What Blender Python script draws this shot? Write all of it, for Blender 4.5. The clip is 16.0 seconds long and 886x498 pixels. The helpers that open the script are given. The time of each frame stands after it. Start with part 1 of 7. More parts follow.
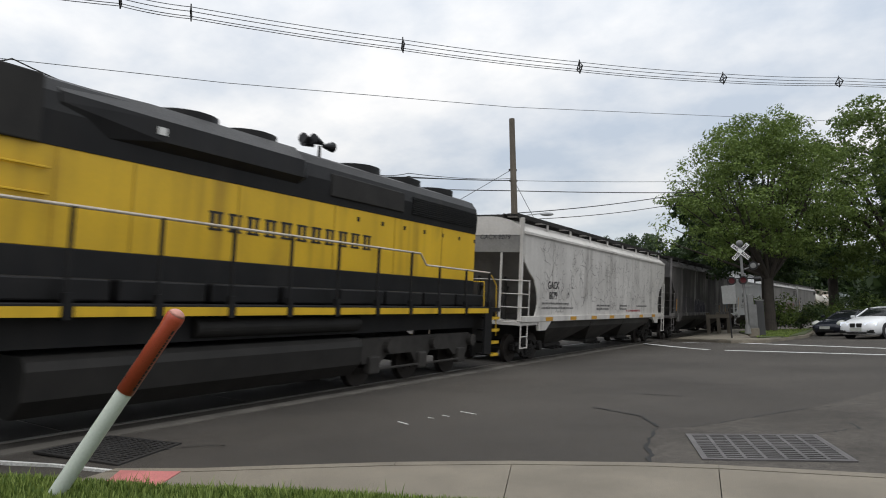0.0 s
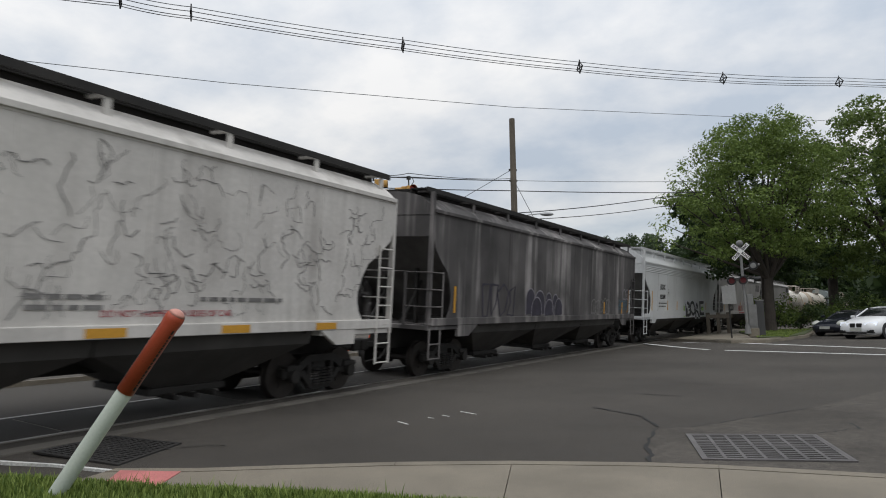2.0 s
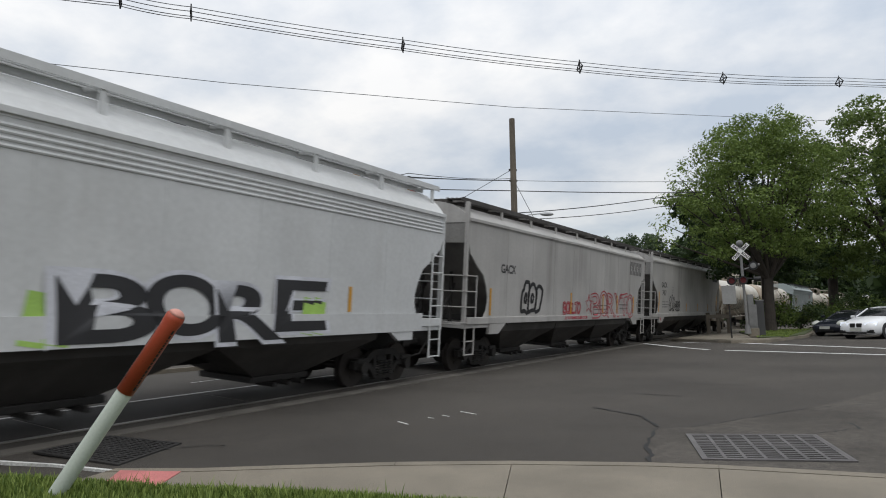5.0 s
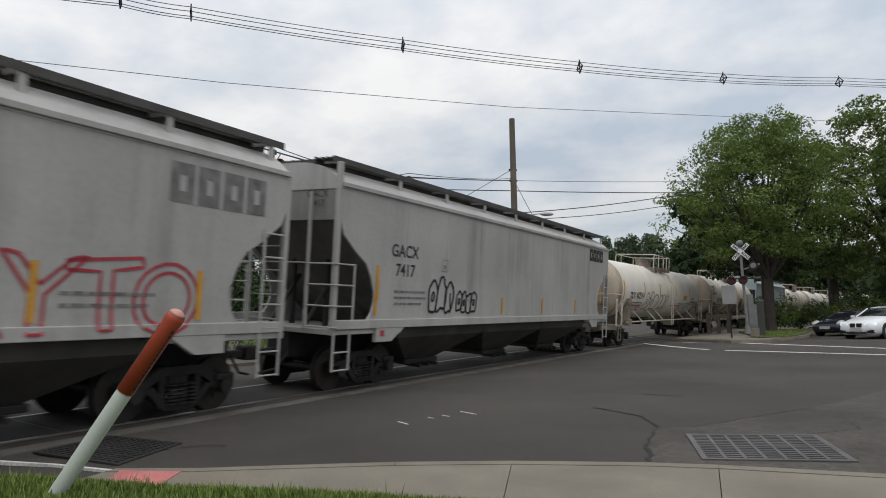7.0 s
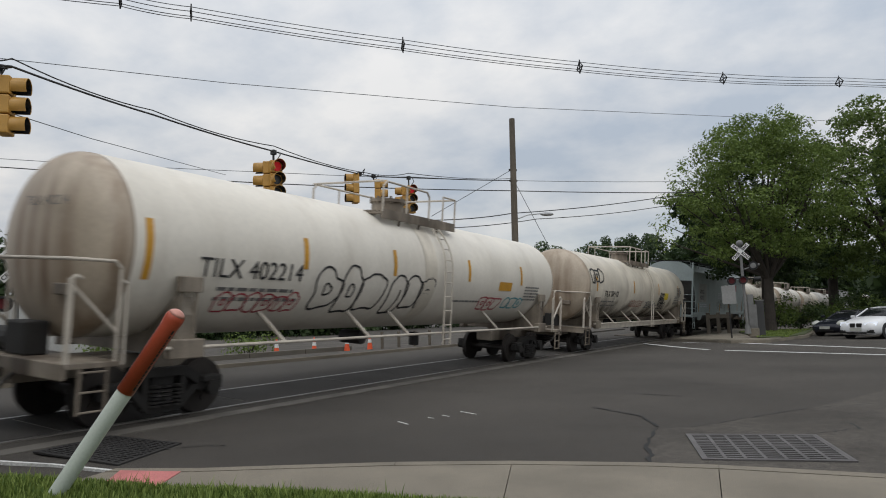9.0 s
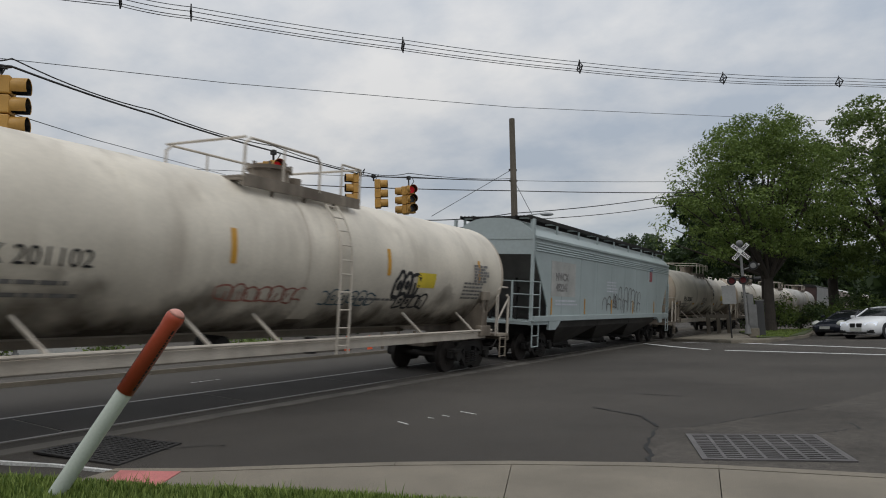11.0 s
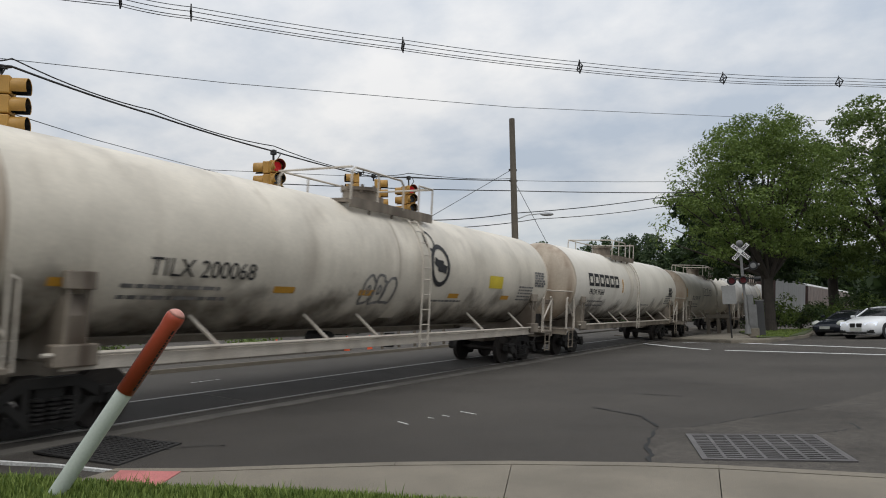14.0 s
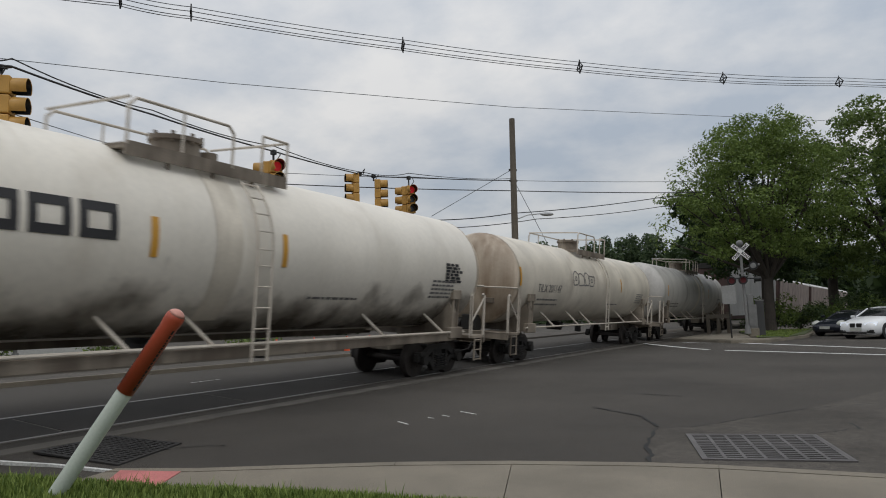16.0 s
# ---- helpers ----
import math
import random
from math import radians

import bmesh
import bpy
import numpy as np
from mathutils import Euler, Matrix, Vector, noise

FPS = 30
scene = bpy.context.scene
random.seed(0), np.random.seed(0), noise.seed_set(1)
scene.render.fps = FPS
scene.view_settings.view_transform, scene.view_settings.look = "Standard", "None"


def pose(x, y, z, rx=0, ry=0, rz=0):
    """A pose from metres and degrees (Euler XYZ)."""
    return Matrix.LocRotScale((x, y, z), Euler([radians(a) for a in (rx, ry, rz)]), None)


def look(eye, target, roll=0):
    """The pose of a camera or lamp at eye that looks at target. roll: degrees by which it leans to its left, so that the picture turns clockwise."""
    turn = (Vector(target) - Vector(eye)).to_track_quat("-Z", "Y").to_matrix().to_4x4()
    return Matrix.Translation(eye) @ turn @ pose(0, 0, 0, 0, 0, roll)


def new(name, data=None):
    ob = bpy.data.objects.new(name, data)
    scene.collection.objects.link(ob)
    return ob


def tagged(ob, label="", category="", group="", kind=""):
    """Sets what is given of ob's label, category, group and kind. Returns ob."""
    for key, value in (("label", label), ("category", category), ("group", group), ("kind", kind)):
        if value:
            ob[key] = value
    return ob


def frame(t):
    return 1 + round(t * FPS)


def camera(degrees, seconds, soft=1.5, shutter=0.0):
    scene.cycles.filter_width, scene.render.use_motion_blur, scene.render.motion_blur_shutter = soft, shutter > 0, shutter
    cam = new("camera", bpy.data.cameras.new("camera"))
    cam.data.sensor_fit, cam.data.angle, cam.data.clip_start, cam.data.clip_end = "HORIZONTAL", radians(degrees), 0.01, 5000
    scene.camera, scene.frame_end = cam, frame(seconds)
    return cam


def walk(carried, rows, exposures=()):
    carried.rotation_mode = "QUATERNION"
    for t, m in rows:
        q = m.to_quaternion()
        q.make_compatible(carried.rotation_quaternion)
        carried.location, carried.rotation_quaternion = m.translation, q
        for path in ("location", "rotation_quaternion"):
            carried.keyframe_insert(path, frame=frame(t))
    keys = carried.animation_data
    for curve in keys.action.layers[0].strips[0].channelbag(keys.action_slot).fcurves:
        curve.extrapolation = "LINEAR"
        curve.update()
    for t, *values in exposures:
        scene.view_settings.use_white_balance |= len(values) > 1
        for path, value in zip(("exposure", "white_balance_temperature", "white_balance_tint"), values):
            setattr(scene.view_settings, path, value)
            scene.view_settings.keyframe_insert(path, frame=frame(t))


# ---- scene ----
import collections

cam = camera(66.35, 16.0, soft=1.0, shutter=0.22)
EYE = (0, 0, 1.354)
VIEW = Matrix.Translation(EYE) @ pose(0, 0, 0, 0, 0, 28.811) @ pose(0, 0, 0, 96.0615) @ pose(0, 0, 0, 0, 0, -1.647)
walk(cam, [(0.0, VIEW), (16.0, VIEW)], exposures=[(0.0, 0.22), (1.0, 0.2), (2.0, 0.07), (3.1, 0.27), (4.2, 0.22), (6.3, 0.08), (8.0, 0.03), (9.2, -0.1), (11.4, -0.27), (12.4, -0.02), (13.5, 0.05), (14.5, -0.1), (16.0, -0.25)])

# ---- light: a bright overcast sky with thin gaps, a weak wide sun ----
world = bpy.data.worlds.new("sky")
scene.world = world
world.use_nodes = True
wn, wl = world.node_tree.nodes, world.node_tree.links
wn.clear()
w_out = wn.new("ShaderNodeOutputWorld")
w_sky = wn.new("ShaderNodeTexSky")
w_sky.sky_type, w_sky.sun_disc = "NISHITA", False
w_sky.sun_elevation, w_sky.sun_rotation = radians(38), radians(200)
w_blue = wn.new("ShaderNodeBackground")
w_blue.inputs["Strength"].default_value = 0.10
wl.new(w_sky.outputs[0], w_blue.inputs["Color"])
w_co = wn.new("ShaderNodeTexCoord")
w_sep = wn.new("ShaderNodeSeparateXYZ")
wl.new(w_co.outputs["Generated"], w_sep.inputs[0])
w_up = wn.new("ShaderNodeMath")
w_up.operation = "MAXIMUM"
w_up.inputs[1].default_value = 0.0
wl.new(w_sep.outputs["Z"], w_up.inputs[0])
w_lift = wn.new("ShaderNodeMath")
w_lift.operation = "ADD"
w_lift.inputs[1].default_value = 0.28
wl.new(w_up.outputs[0], w_lift.inputs[0])
w_flat = wn.new("ShaderNodeVectorMath")
w_flat.operation = "DIVIDE"
w_three = wn.new("ShaderNodeCombineXYZ")
for i in range(3):
    wl.new(w_lift.outputs[0], w_three.inputs[i])
w_shift = wn.new("ShaderNodeVectorMath")
w_shift.operation = "ADD"
w_shift.inputs[1].default_value = (3.1, 0.6, 1.7)
wl.new(w_co.outputs["Generated"], w_flat.inputs[0])
wl.new(w_three.outputs[0], w_flat.inputs[1])
wl.new(w_flat.outputs[0], w_shift.inputs[0])


def sky_noise(scale, detail, low, high, colours):
    tex = wn.new("ShaderNodeTexNoise")
    tex.inputs["Scale"].default_value, tex.inputs["Detail"].default_value = scale, detail
    tex.inputs["Roughness"].default_value = 0.55
    wl.new(w_shift.outputs[0], tex.inputs["Vector"])
    ramp = wn.new("ShaderNodeValToRGB")
    ramp.color_ramp.elements[0].position, ramp.color_ramp.elements[1].position = low, high
    ramp.color_ramp.elements[0].color, ramp.color_ramp.elements[1].color = (*colours[0], 1), (*colours[1], 1)
    wl.new(tex.outputs["Fac"], ramp.inputs[0])
    return ramp


w_cloud = sky_noise(2.3, 11, 0.36, 0.66, ((0.53, 0.585, 0.66), (0.90, 0.89, 0.875)))
w_cover = sky_noise(0.6, 5, 0.25, 0.60, ((0.72, 0.72, 0.72), (1.0, 1.0, 1.0)))
w_grey = wn.new("ShaderNodeBackground")
w_rise = wn.new("ShaderNodeMath")
w_rise.operation = "MULTIPLY_ADD"
w_rise.inputs[1].default_value, w_rise.inputs[2].default_value = 1.12, 0.70
wl.new(w_up.outputs[0], w_rise.inputs[0])
wl.new(w_rise.outputs[0], w_grey.inputs["Strength"])
wl.new(w_cloud.outputs[0], w_grey.inputs["Color"])
w_mix = wn.new("ShaderNodeMixShader")
wl.new(w_cover.outputs[0], w_mix.inputs[0])
wl.new(w_blue.outputs[0], w_mix.inputs[1])
wl.new(w_grey.outputs[0], w_mix.inputs[2])
wl.new(w_mix.outputs[0], w_out.inputs["Surface"])

sun_data = bpy.data.lights.new("sun", "SUN")
sun_data.energy, sun_data.angle, sun_data.color = 0.75, radians(40), (1.0, 0.96, 0.9)
sun = new("sun", sun_data)
sun.matrix_basis = look((17, -21, 52), (0, 0, 0))


# ---- materials ----
def surf(name, base, rough=0.6, metal=0.0, var=0.18, scale=1.2, bump=0.15, bscale=60.0, streak=0.0,
         dirt=(0.05, 0.045, 0.04), low=0.5, high=0.75, rnd=0.0, spec=0.5, fine=0.12, speck=0.0):
    """Procedural surface: two scales of tone, dirt or rain streaks, fine relief."""
    m = bpy.data.materials.new(name)
    m.use_nodes = True
    n, k = m.node_tree.nodes, m.node_tree.links
    b = n["Principled BSDF"]
    b.inputs["Roughness"].default_value, b.inputs["Metallic"].default_value = rough, metal
    b.inputs["Specular IOR Level"].default_value = spec
    co = n.new("ShaderNodeTexCoord")

    def tex(sc, det, vec=None):
        t = n.new("ShaderNodeTexNoise")
        t.inputs["Scale"].default_value, t.inputs["Detail"].default_value = sc, det
        k.new(vec or co.outputs["Object"], t.inputs["Vector"])
        return t

    def mixc(kind, fac, a, c):
        x = n.new("ShaderNodeMix")
        x.data_type, x.blend_type = "RGBA", kind
        for sock, v in ((x.inputs[0], fac), (x.inputs[6], a), (x.inputs[7], c)):
            if isinstance(v, bpy.types.NodeSocket):
                k.new(v, sock)
            elif isinstance(v, (int, float)):
                sock.default_value = v
            else:
                sock.default_value = (*v, 1)
        return x.outputs[2]

    def ramp(src, lo, hi, c0=(0, 0, 0), c1=(1, 1, 1)):
        r = n.new("ShaderNodeValToRGB")
        r.color_ramp.elements[0].position, r.color_ramp.elements[1].position = lo, hi
        r.color_ramp.elements[0].color, r.color_ramp.elements[1].color = (*c0, 1), (*c1, 1)
        k.new(src, r.inputs[0])
        return r.outputs[0]

    big = tex(scale, 6)
    tone = ramp(big.outputs["Fac"], 0.3, 0.7, (1 - var,) * 3, (1 + var,) * 3)
    col = mixc("MULTIPLY", 1.0, base, tone)
    small = tex(scale * 22, 4)
    col = mixc("MULTIPLY", 1.0, col, ramp(small.outputs["Fac"], 0.3, 0.7, (1 - fine,) * 3, (1 + fine,) * 3))
    if speck:
        grain = tex(150, 2)
        col = mixc("MULTIPLY", 1.0, col, ramp(grain.outputs["Fac"], 0.35, 0.65, (1 - speck,) * 3, (1 + speck,) * 3))
    if streak:
        mp = n.new("ShaderNodeMapping")
        mp.inputs["Scale"].default_value = (1.9, 1.9, 0.13)
        k.new(co.outputs["Object"], mp.inputs["Vector"])
        s1 = tex(1.0, 7, mp.outputs[0])
        s2 = tex(0.7, 3)
        amount = mixc("MULTIPLY", 1.0, ramp(s1.outputs["Fac"], low, high), ramp(s2.outputs["Fac"], 0.3, 0.65))
        amount = mixc("MULTIPLY", 1.0, amount, (streak,) * 3)
        col = mixc("MIX", amount, col, dirt)
    if rnd:
        info = n.new("ShaderNodeObjectInfo")
        col = mixc("MULTIPLY", 1.0, col, ramp(info.outputs["Random"], 0, 1, (1 - rnd,) * 3, (1 + rnd,) * 3))
    k.new(col, b.inputs["Base Color"])
    k.new(ramp(small.outputs["Fac"], 0.2, 0.8, (max(0, rough - 0.12),) * 3, (min(1, rough + 0.12),) * 3), b.inputs["Roughness"])
    if bump:
        bt = tex(bscale, 3)
        bp = n.new("ShaderNodeBump")
        bp.inputs["Strength"].default_value, bp.inputs["Distance"].default_value = bump, 0.02
        k.new(bt.outputs["Fac"], bp.inputs["Height"])
        k.new(bp.outputs[0], b.inputs["Normal"])
    return m


def glow(name, colour, strength):
    m = bpy.data.materials.new(name)
    m.use_nodes = True
    b = m.node_tree.nodes["Principled BSDF"]
    b.inputs["Base Color"].default_value = (*colour, 1)
    b.inputs["Emission Color"].default_value = (*colour, 1)
    b.inputs["Emission Strength"].default_value = strength
    return m


def leafy(name, dark, bright):
    m = bpy.data.materials.new(name)
    m.use_nodes = True
    n, k = m.node_tree.nodes, m.node_tree.links
    b = n["Principled BSDF"]
    g = n.new("ShaderNodeNewGeometry")
    r = n.new("ShaderNodeValToRGB")
    r.color_ramp.elements[0].color, r.color_ramp.elements[1].color = (*dark, 1), (*bright, 1)
    k.new(g.outputs["Random Per Island"], r.inputs[0])
    k.new(r.outputs[0], b.inputs["Base Color"])
    b.inputs["Roughness"].default_value = 0.6
    b.inputs["Specular IOR Level"].default_value = 0.25
    thin = n.new("ShaderNodeBsdfTranslucent")
    k.new(r.outputs[0], thin.inputs["Color"])
    both = n.new("ShaderNodeMixShader")
    both.inputs[0].default_value = 0.34
    k.new(b.outputs[0], both.inputs[1])
    k.new(thin.outputs[0], both.inputs[2])
    k.new(both.outputs[0], n["Material Output"].inputs["Surface"])
    return m


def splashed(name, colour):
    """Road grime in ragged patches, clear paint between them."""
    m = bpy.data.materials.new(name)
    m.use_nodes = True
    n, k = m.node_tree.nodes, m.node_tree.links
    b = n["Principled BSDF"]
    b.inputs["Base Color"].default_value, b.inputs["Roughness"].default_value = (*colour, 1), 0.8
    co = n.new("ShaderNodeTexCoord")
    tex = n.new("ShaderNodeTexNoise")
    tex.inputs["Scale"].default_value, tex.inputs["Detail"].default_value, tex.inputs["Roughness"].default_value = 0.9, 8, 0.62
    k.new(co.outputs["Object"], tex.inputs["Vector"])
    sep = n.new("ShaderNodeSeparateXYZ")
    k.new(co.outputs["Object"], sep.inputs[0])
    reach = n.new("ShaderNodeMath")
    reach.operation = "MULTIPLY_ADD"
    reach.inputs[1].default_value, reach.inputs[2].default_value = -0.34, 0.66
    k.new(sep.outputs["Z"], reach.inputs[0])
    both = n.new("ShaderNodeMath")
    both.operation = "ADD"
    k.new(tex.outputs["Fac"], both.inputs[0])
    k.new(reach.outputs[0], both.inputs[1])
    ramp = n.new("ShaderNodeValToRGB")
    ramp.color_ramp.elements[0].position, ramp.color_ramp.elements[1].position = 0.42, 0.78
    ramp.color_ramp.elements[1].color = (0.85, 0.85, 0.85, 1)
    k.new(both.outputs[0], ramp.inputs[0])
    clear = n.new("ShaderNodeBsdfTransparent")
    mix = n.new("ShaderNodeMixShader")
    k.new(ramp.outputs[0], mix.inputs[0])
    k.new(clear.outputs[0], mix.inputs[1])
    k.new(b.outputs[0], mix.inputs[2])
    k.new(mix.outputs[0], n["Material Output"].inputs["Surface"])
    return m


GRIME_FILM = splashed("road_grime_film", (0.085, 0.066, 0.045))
ASPHALT = surf("asphalt", (0.060, 0.0535, 0.0465), 0.88, var=0.28, scale=0.22, bump=0.5, bscale=130, fine=0.14, speck=0.5, spec=0.3)
ASPHALT_OLD = surf("old_asphalt", (0.074, 0.066, 0.057), 0.9, var=0.3, scale=0.5, bump=0.6, bscale=110, fine=0.3, speck=0.55, spec=0.3)
PANEL = surf("crossing_panel", (0.046, 0.042, 0.038), 0.88, var=0.25, scale=0.7, bump=0.4, bscale=80, speck=0.4, spec=0.3)
CONCRETE = surf("concrete", (0.185, 0.162, 0.126), 0.85, speck=0.3, var=0.22, scale=0.9, streak=0.0, bump=0.3, bscale=90, fine=0.1, rnd=0.05)
EDGE = surf("panel_edge", (0.105, 0.096, 0.083), 0.85, var=0.3, scale=1.5)
PAINT_LINE = surf("road_paint", (0.62, 0.62, 0.60), 0.7, var=0.2, scale=2.0, fine=0.25)
RED_PAD = surf("red_paving", (0.50, 0.17, 0.16), 0.8, var=0.15, scale=2.5, bump=0.6, bscale=30)
RAIL = surf("rail_steel", (0.20, 0.185, 0.17), 0.45, 0.8, var=0.3)
RUST = surf("rusty_steel", (0.10, 0.065, 0.045), 0.75, 0.2, var=0.35, scale=3)
GRATE = surf("cast_iron", (0.10, 0.093, 0.092), 0.6, 0.2, var=0.25, scale=3)
# Shade of a hollow put into a near-black colour; cracks and flangeways share it.
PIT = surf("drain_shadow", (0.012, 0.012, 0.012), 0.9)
GRIME = surf("grimy_steel", (0.016, 0.0145, 0.013), 0.7, 0.1, var=0.4, scale=2.0, fine=0.3)
BLACK = surf("black_paint", (0.010, 0.010, 0.011), 0.5, 0.0, var=0.3, scale=1.5, streak=0.35, dirt=(0.04, 0.036, 0.03), bump=0.05, spec=0.3)
WALK = surf("walkway_grating", (0.075, 0.07, 0.066), 0.7, 0.2, var=0.3, scale=2)
# Car ends turned from the light: shade put into the grey, weathering in streaks.
END_GREY = surf("shaded_weathered_end", (0.22, 0.215, 0.205), 0.65, var=0.2, scale=0.8, streak=0.7, dirt=(0.08, 0.075, 0.07), low=0.42, high=0.7, bump=0.05)
YELLOW = surf("yellow_paint", (0.68, 0.43, 0.022), 0.45, var=0.10, scale=0.6, bump=0.03, fine=0.03, streak=0.75, dirt=(0.20, 0.115, 0.015), low=0.50, high=0.74)
WHITE_A = surf("chalky_white", (0.56, 0.54, 0.51), 0.7, var=0.12, scale=0.6, streak=0.75, dirt=(0.20, 0.185, 0.165), low=0.45, high=0.75, bump=0.05, fine=0.06)
WHITE_B = surf("grey_white", (0.54, 0.55, 0.55), 0.55, var=0.08, scale=0.5, streak=0.4, dirt=(0.30, 0.29, 0.27), low=0.5, high=0.85, bump=0.05, fine=0.06)
WHITE_C = surf("pale_grey", (0.385, 0.375, 0.36), 0.55, var=0.12, scale=0.5, streak=0.8, dirt=(0.18, 0.17, 0.155), low=0.45, high=0.78, bump=0.05, fine=0.06)
SOOT = surf("sooted_grey", (0.066, 0.061, 0.060), 0.75, var=0.45, scale=0.6, streak=0.9, dirt=(0.33, 0.31, 0.30), low=0.48, high=0.64)
BLUE_GREY = surf("pale_blue_grey", (0.355, 0.41, 0.41), 0.5, var=0.10, scale=0.4, streak=0.4, dirt=(0.22, 0.25, 0.25), low=0.5, high=0.85, bump=0.05, fine=0.06)
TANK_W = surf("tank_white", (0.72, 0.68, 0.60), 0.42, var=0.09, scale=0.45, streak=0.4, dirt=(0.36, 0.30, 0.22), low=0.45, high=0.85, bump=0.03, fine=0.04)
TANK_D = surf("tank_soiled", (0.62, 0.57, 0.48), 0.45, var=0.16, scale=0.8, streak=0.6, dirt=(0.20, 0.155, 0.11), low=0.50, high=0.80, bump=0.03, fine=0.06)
TANK_G = surf("tank_grey", (0.50, 0.485, 0.455), 0.5, var=0.15, scale=0.5, bump=0.03, fine=0.06, streak=0.8, dirt=(0.14, 0.12, 0.10), low=0.45, high=0.75)
TANK_HEAD = surf("stained_tank_head", (0.48, 0.405, 0.315), 0.5, var=0.2, scale=0.7, streak=0.9, dirt=(0.14, 0.08, 0.04), low=0.42, high=0.64, bump=0.03, fine=0.06)
RAIL_CREAM = surf("cream_handrail", (0.52, 0.47, 0.40), 0.5, var=0.15, scale=2.0, streak=0.4, dirt=(0.2, 0.13, 0.08), bump=0.02)
DUSTY = surf("dusty_steel", (0.032, 0.029, 0.026), 0.7, 0.1, var=0.4, scale=2.5, fine=0.3)
CREAM_STEEL = surf("cream_steel", (0.28, 0.24, 0.19), 0.6, var=0.3, scale=1.5, streak=0.95, dirt=(0.07, 0.05, 0.035), low=0.36, high=0.58)
RACK = surf("rack_panel", (0.46, 0.39, 0.36), 0.7, var=0.25, scale=0.8, streak=0.7, dirt=(0.23, 0.16, 0.14))
BROWN = surf("brown_end", (0.07, 0.04, 0.035), 0.7)
STRIPE = surf("reflector_yellow", (0.55, 0.28, 0.03), 0.5, var=0.1)
INK = surf("stencil_black", (0.02, 0.02, 0.022), 0.6, var=0.2)
INK_SOFT = surf("faded_stencil", (0.17, 0.165, 0.16), 0.7, var=0.4, scale=4)
RED_INK = surf("red_spray", (0.36, 0.035, 0.05), 0.5)
GREEN_INK = surf("lime_spray", (0.30, 0.48, 0.10), 0.5)
PALE_INK = surf("pale_spray", (0.55, 0.56, 0.60), 0.6)
INK_PALE = surf("dusty_spray", (0.22, 0.21, 0.23), 0.7)
PURPLE_INK = surf("violet_spray", (0.032, 0.028, 0.042), 0.7, var=0.4, scale=3)
WOOD = surf("weathered_wood", (0.13, 0.11, 0.085), 0.85, var=0.25, scale=1.0, streak=0.6, dirt=(0.06, 0.05, 0.04))
BARK = surf("bark", (0.045, 0.037, 0.030), 0.9, var=0.3, scale=2.5, bump=0.9, bscale=14)
WIRE = surf("wire_black", (0.015, 0.015, 0.016), 0.6)
WIRE_G = surf("wire_grey", (0.10, 0.11, 0.12), 0.6)
SIGNAL_Y = surf("signal_yellow", (0.46, 0.25, 0.05), 0.45, var=0.12, scale=3, streak=0.3, dirt=(0.2, 0.1, 0.03))
DARK = surf("dark_plastic", (0.012, 0.012, 0.012), 0.4)
LENS = surf("dark_lens", (0.015, 0.017, 0.016), 0.15)
RED_ON = glow("lit_red_lens", (0.5, 0.012, 0.016), 0.30)
RED_DIM = glow("red_lens", (0.10, 0.006, 0.008), 0.12)
MAST = surf("weathered_galvanised", (0.19, 0.19, 0.185), 0.6, 0.3, var=0.2, scale=3, streak=0.4, dirt=(0.08, 0.075, 0.07))
ALU = surf("galvanised", (0.40, 0.41, 0.42), 0.45, 0.5, var=0.15)
SIGN_W = surf("sign_white", (0.66, 0.66, 0.64), 0.5, var=0.08)
LEAF = leafy("maple_leaf", (0.095, 0.145, 0.034), (0.18, 0.245, 0.062))
# Deep canopy shade is put into these darker greens.
LEAF_D = leafy("painted_shade_leaf", (0.016, 0.033, 0.011), (0.046, 0.075, 0.022))
LEAF_M = leafy("tree_leaf", (0.080, 0.125, 0.031), (0.15, 0.205, 0.053))
LEAF_F = leafy("far_leaf", (0.035, 0.065, 0.03), (0.12, 0.165, 0.075))
LEAF_B = leafy("shrub_leaf", (0.03, 0.06, 0.02), (0.11, 0.15, 0.06))
BLADE = leafy("grass_blade", (0.07, 0.12, 0.022), (0.27, 0.34, 0.09))
TURF = surf("turf", (0.060, 0.075, 0.028), 0.9, var=0.3, scale=2.0, bump=0.6, bscale=40)
EARTH = surf("earth", (0.09, 0.075, 0.055), 0.95, var=0.3, scale=1.5)
POST_W = surf("marker_white", (0.52, 0.57, 0.51), 0.4, var=0.06, scale=3, bump=0.02, fine=0.05, streak=0.3, dirt=(0.3, 0.33, 0.28))
POST_O = surf("marker_orange", (0.36, 0.062, 0.03), 0.35, var=0.12, scale=6, bump=0.02, streak=0.4, dirt=(0.5, 0.22, 0.16))
POST_P = surf("faded_orange", (0.52, 0.24, 0.19), 0.45, var=0.15, scale=8, bump=0.02)
CAR_WHITE = surf("white_car_paint", (0.72, 0.73, 0.74), 0.2, var=0.02, bump=0, fine=0.0)
CAR_DARK = surf("dark_car_paint", (0.012, 0.014, 0.022), 0.15, var=0.02, bump=0, fine=0.0)
GLASS = surf("car_glass", (0.012, 0.014, 0.016), 0.08, var=0.02, bump=0, fine=0.0, spec=0.35)
TYRE = surf("tyre", (0.016, 0.016, 0.016), 0.85)
HEADLAMP = glow("headlamp", (0.75, 0.8, 0.9), 0.3)
LAMP_GLASS = surf("lamp_glass", (0.45, 0.46, 0.42), 0.1, var=0.03, bump=0)
TAN = surf("tan_concrete", (0.125, 0.113, 0.093), 0.85, var=0.15, scale=0.8)
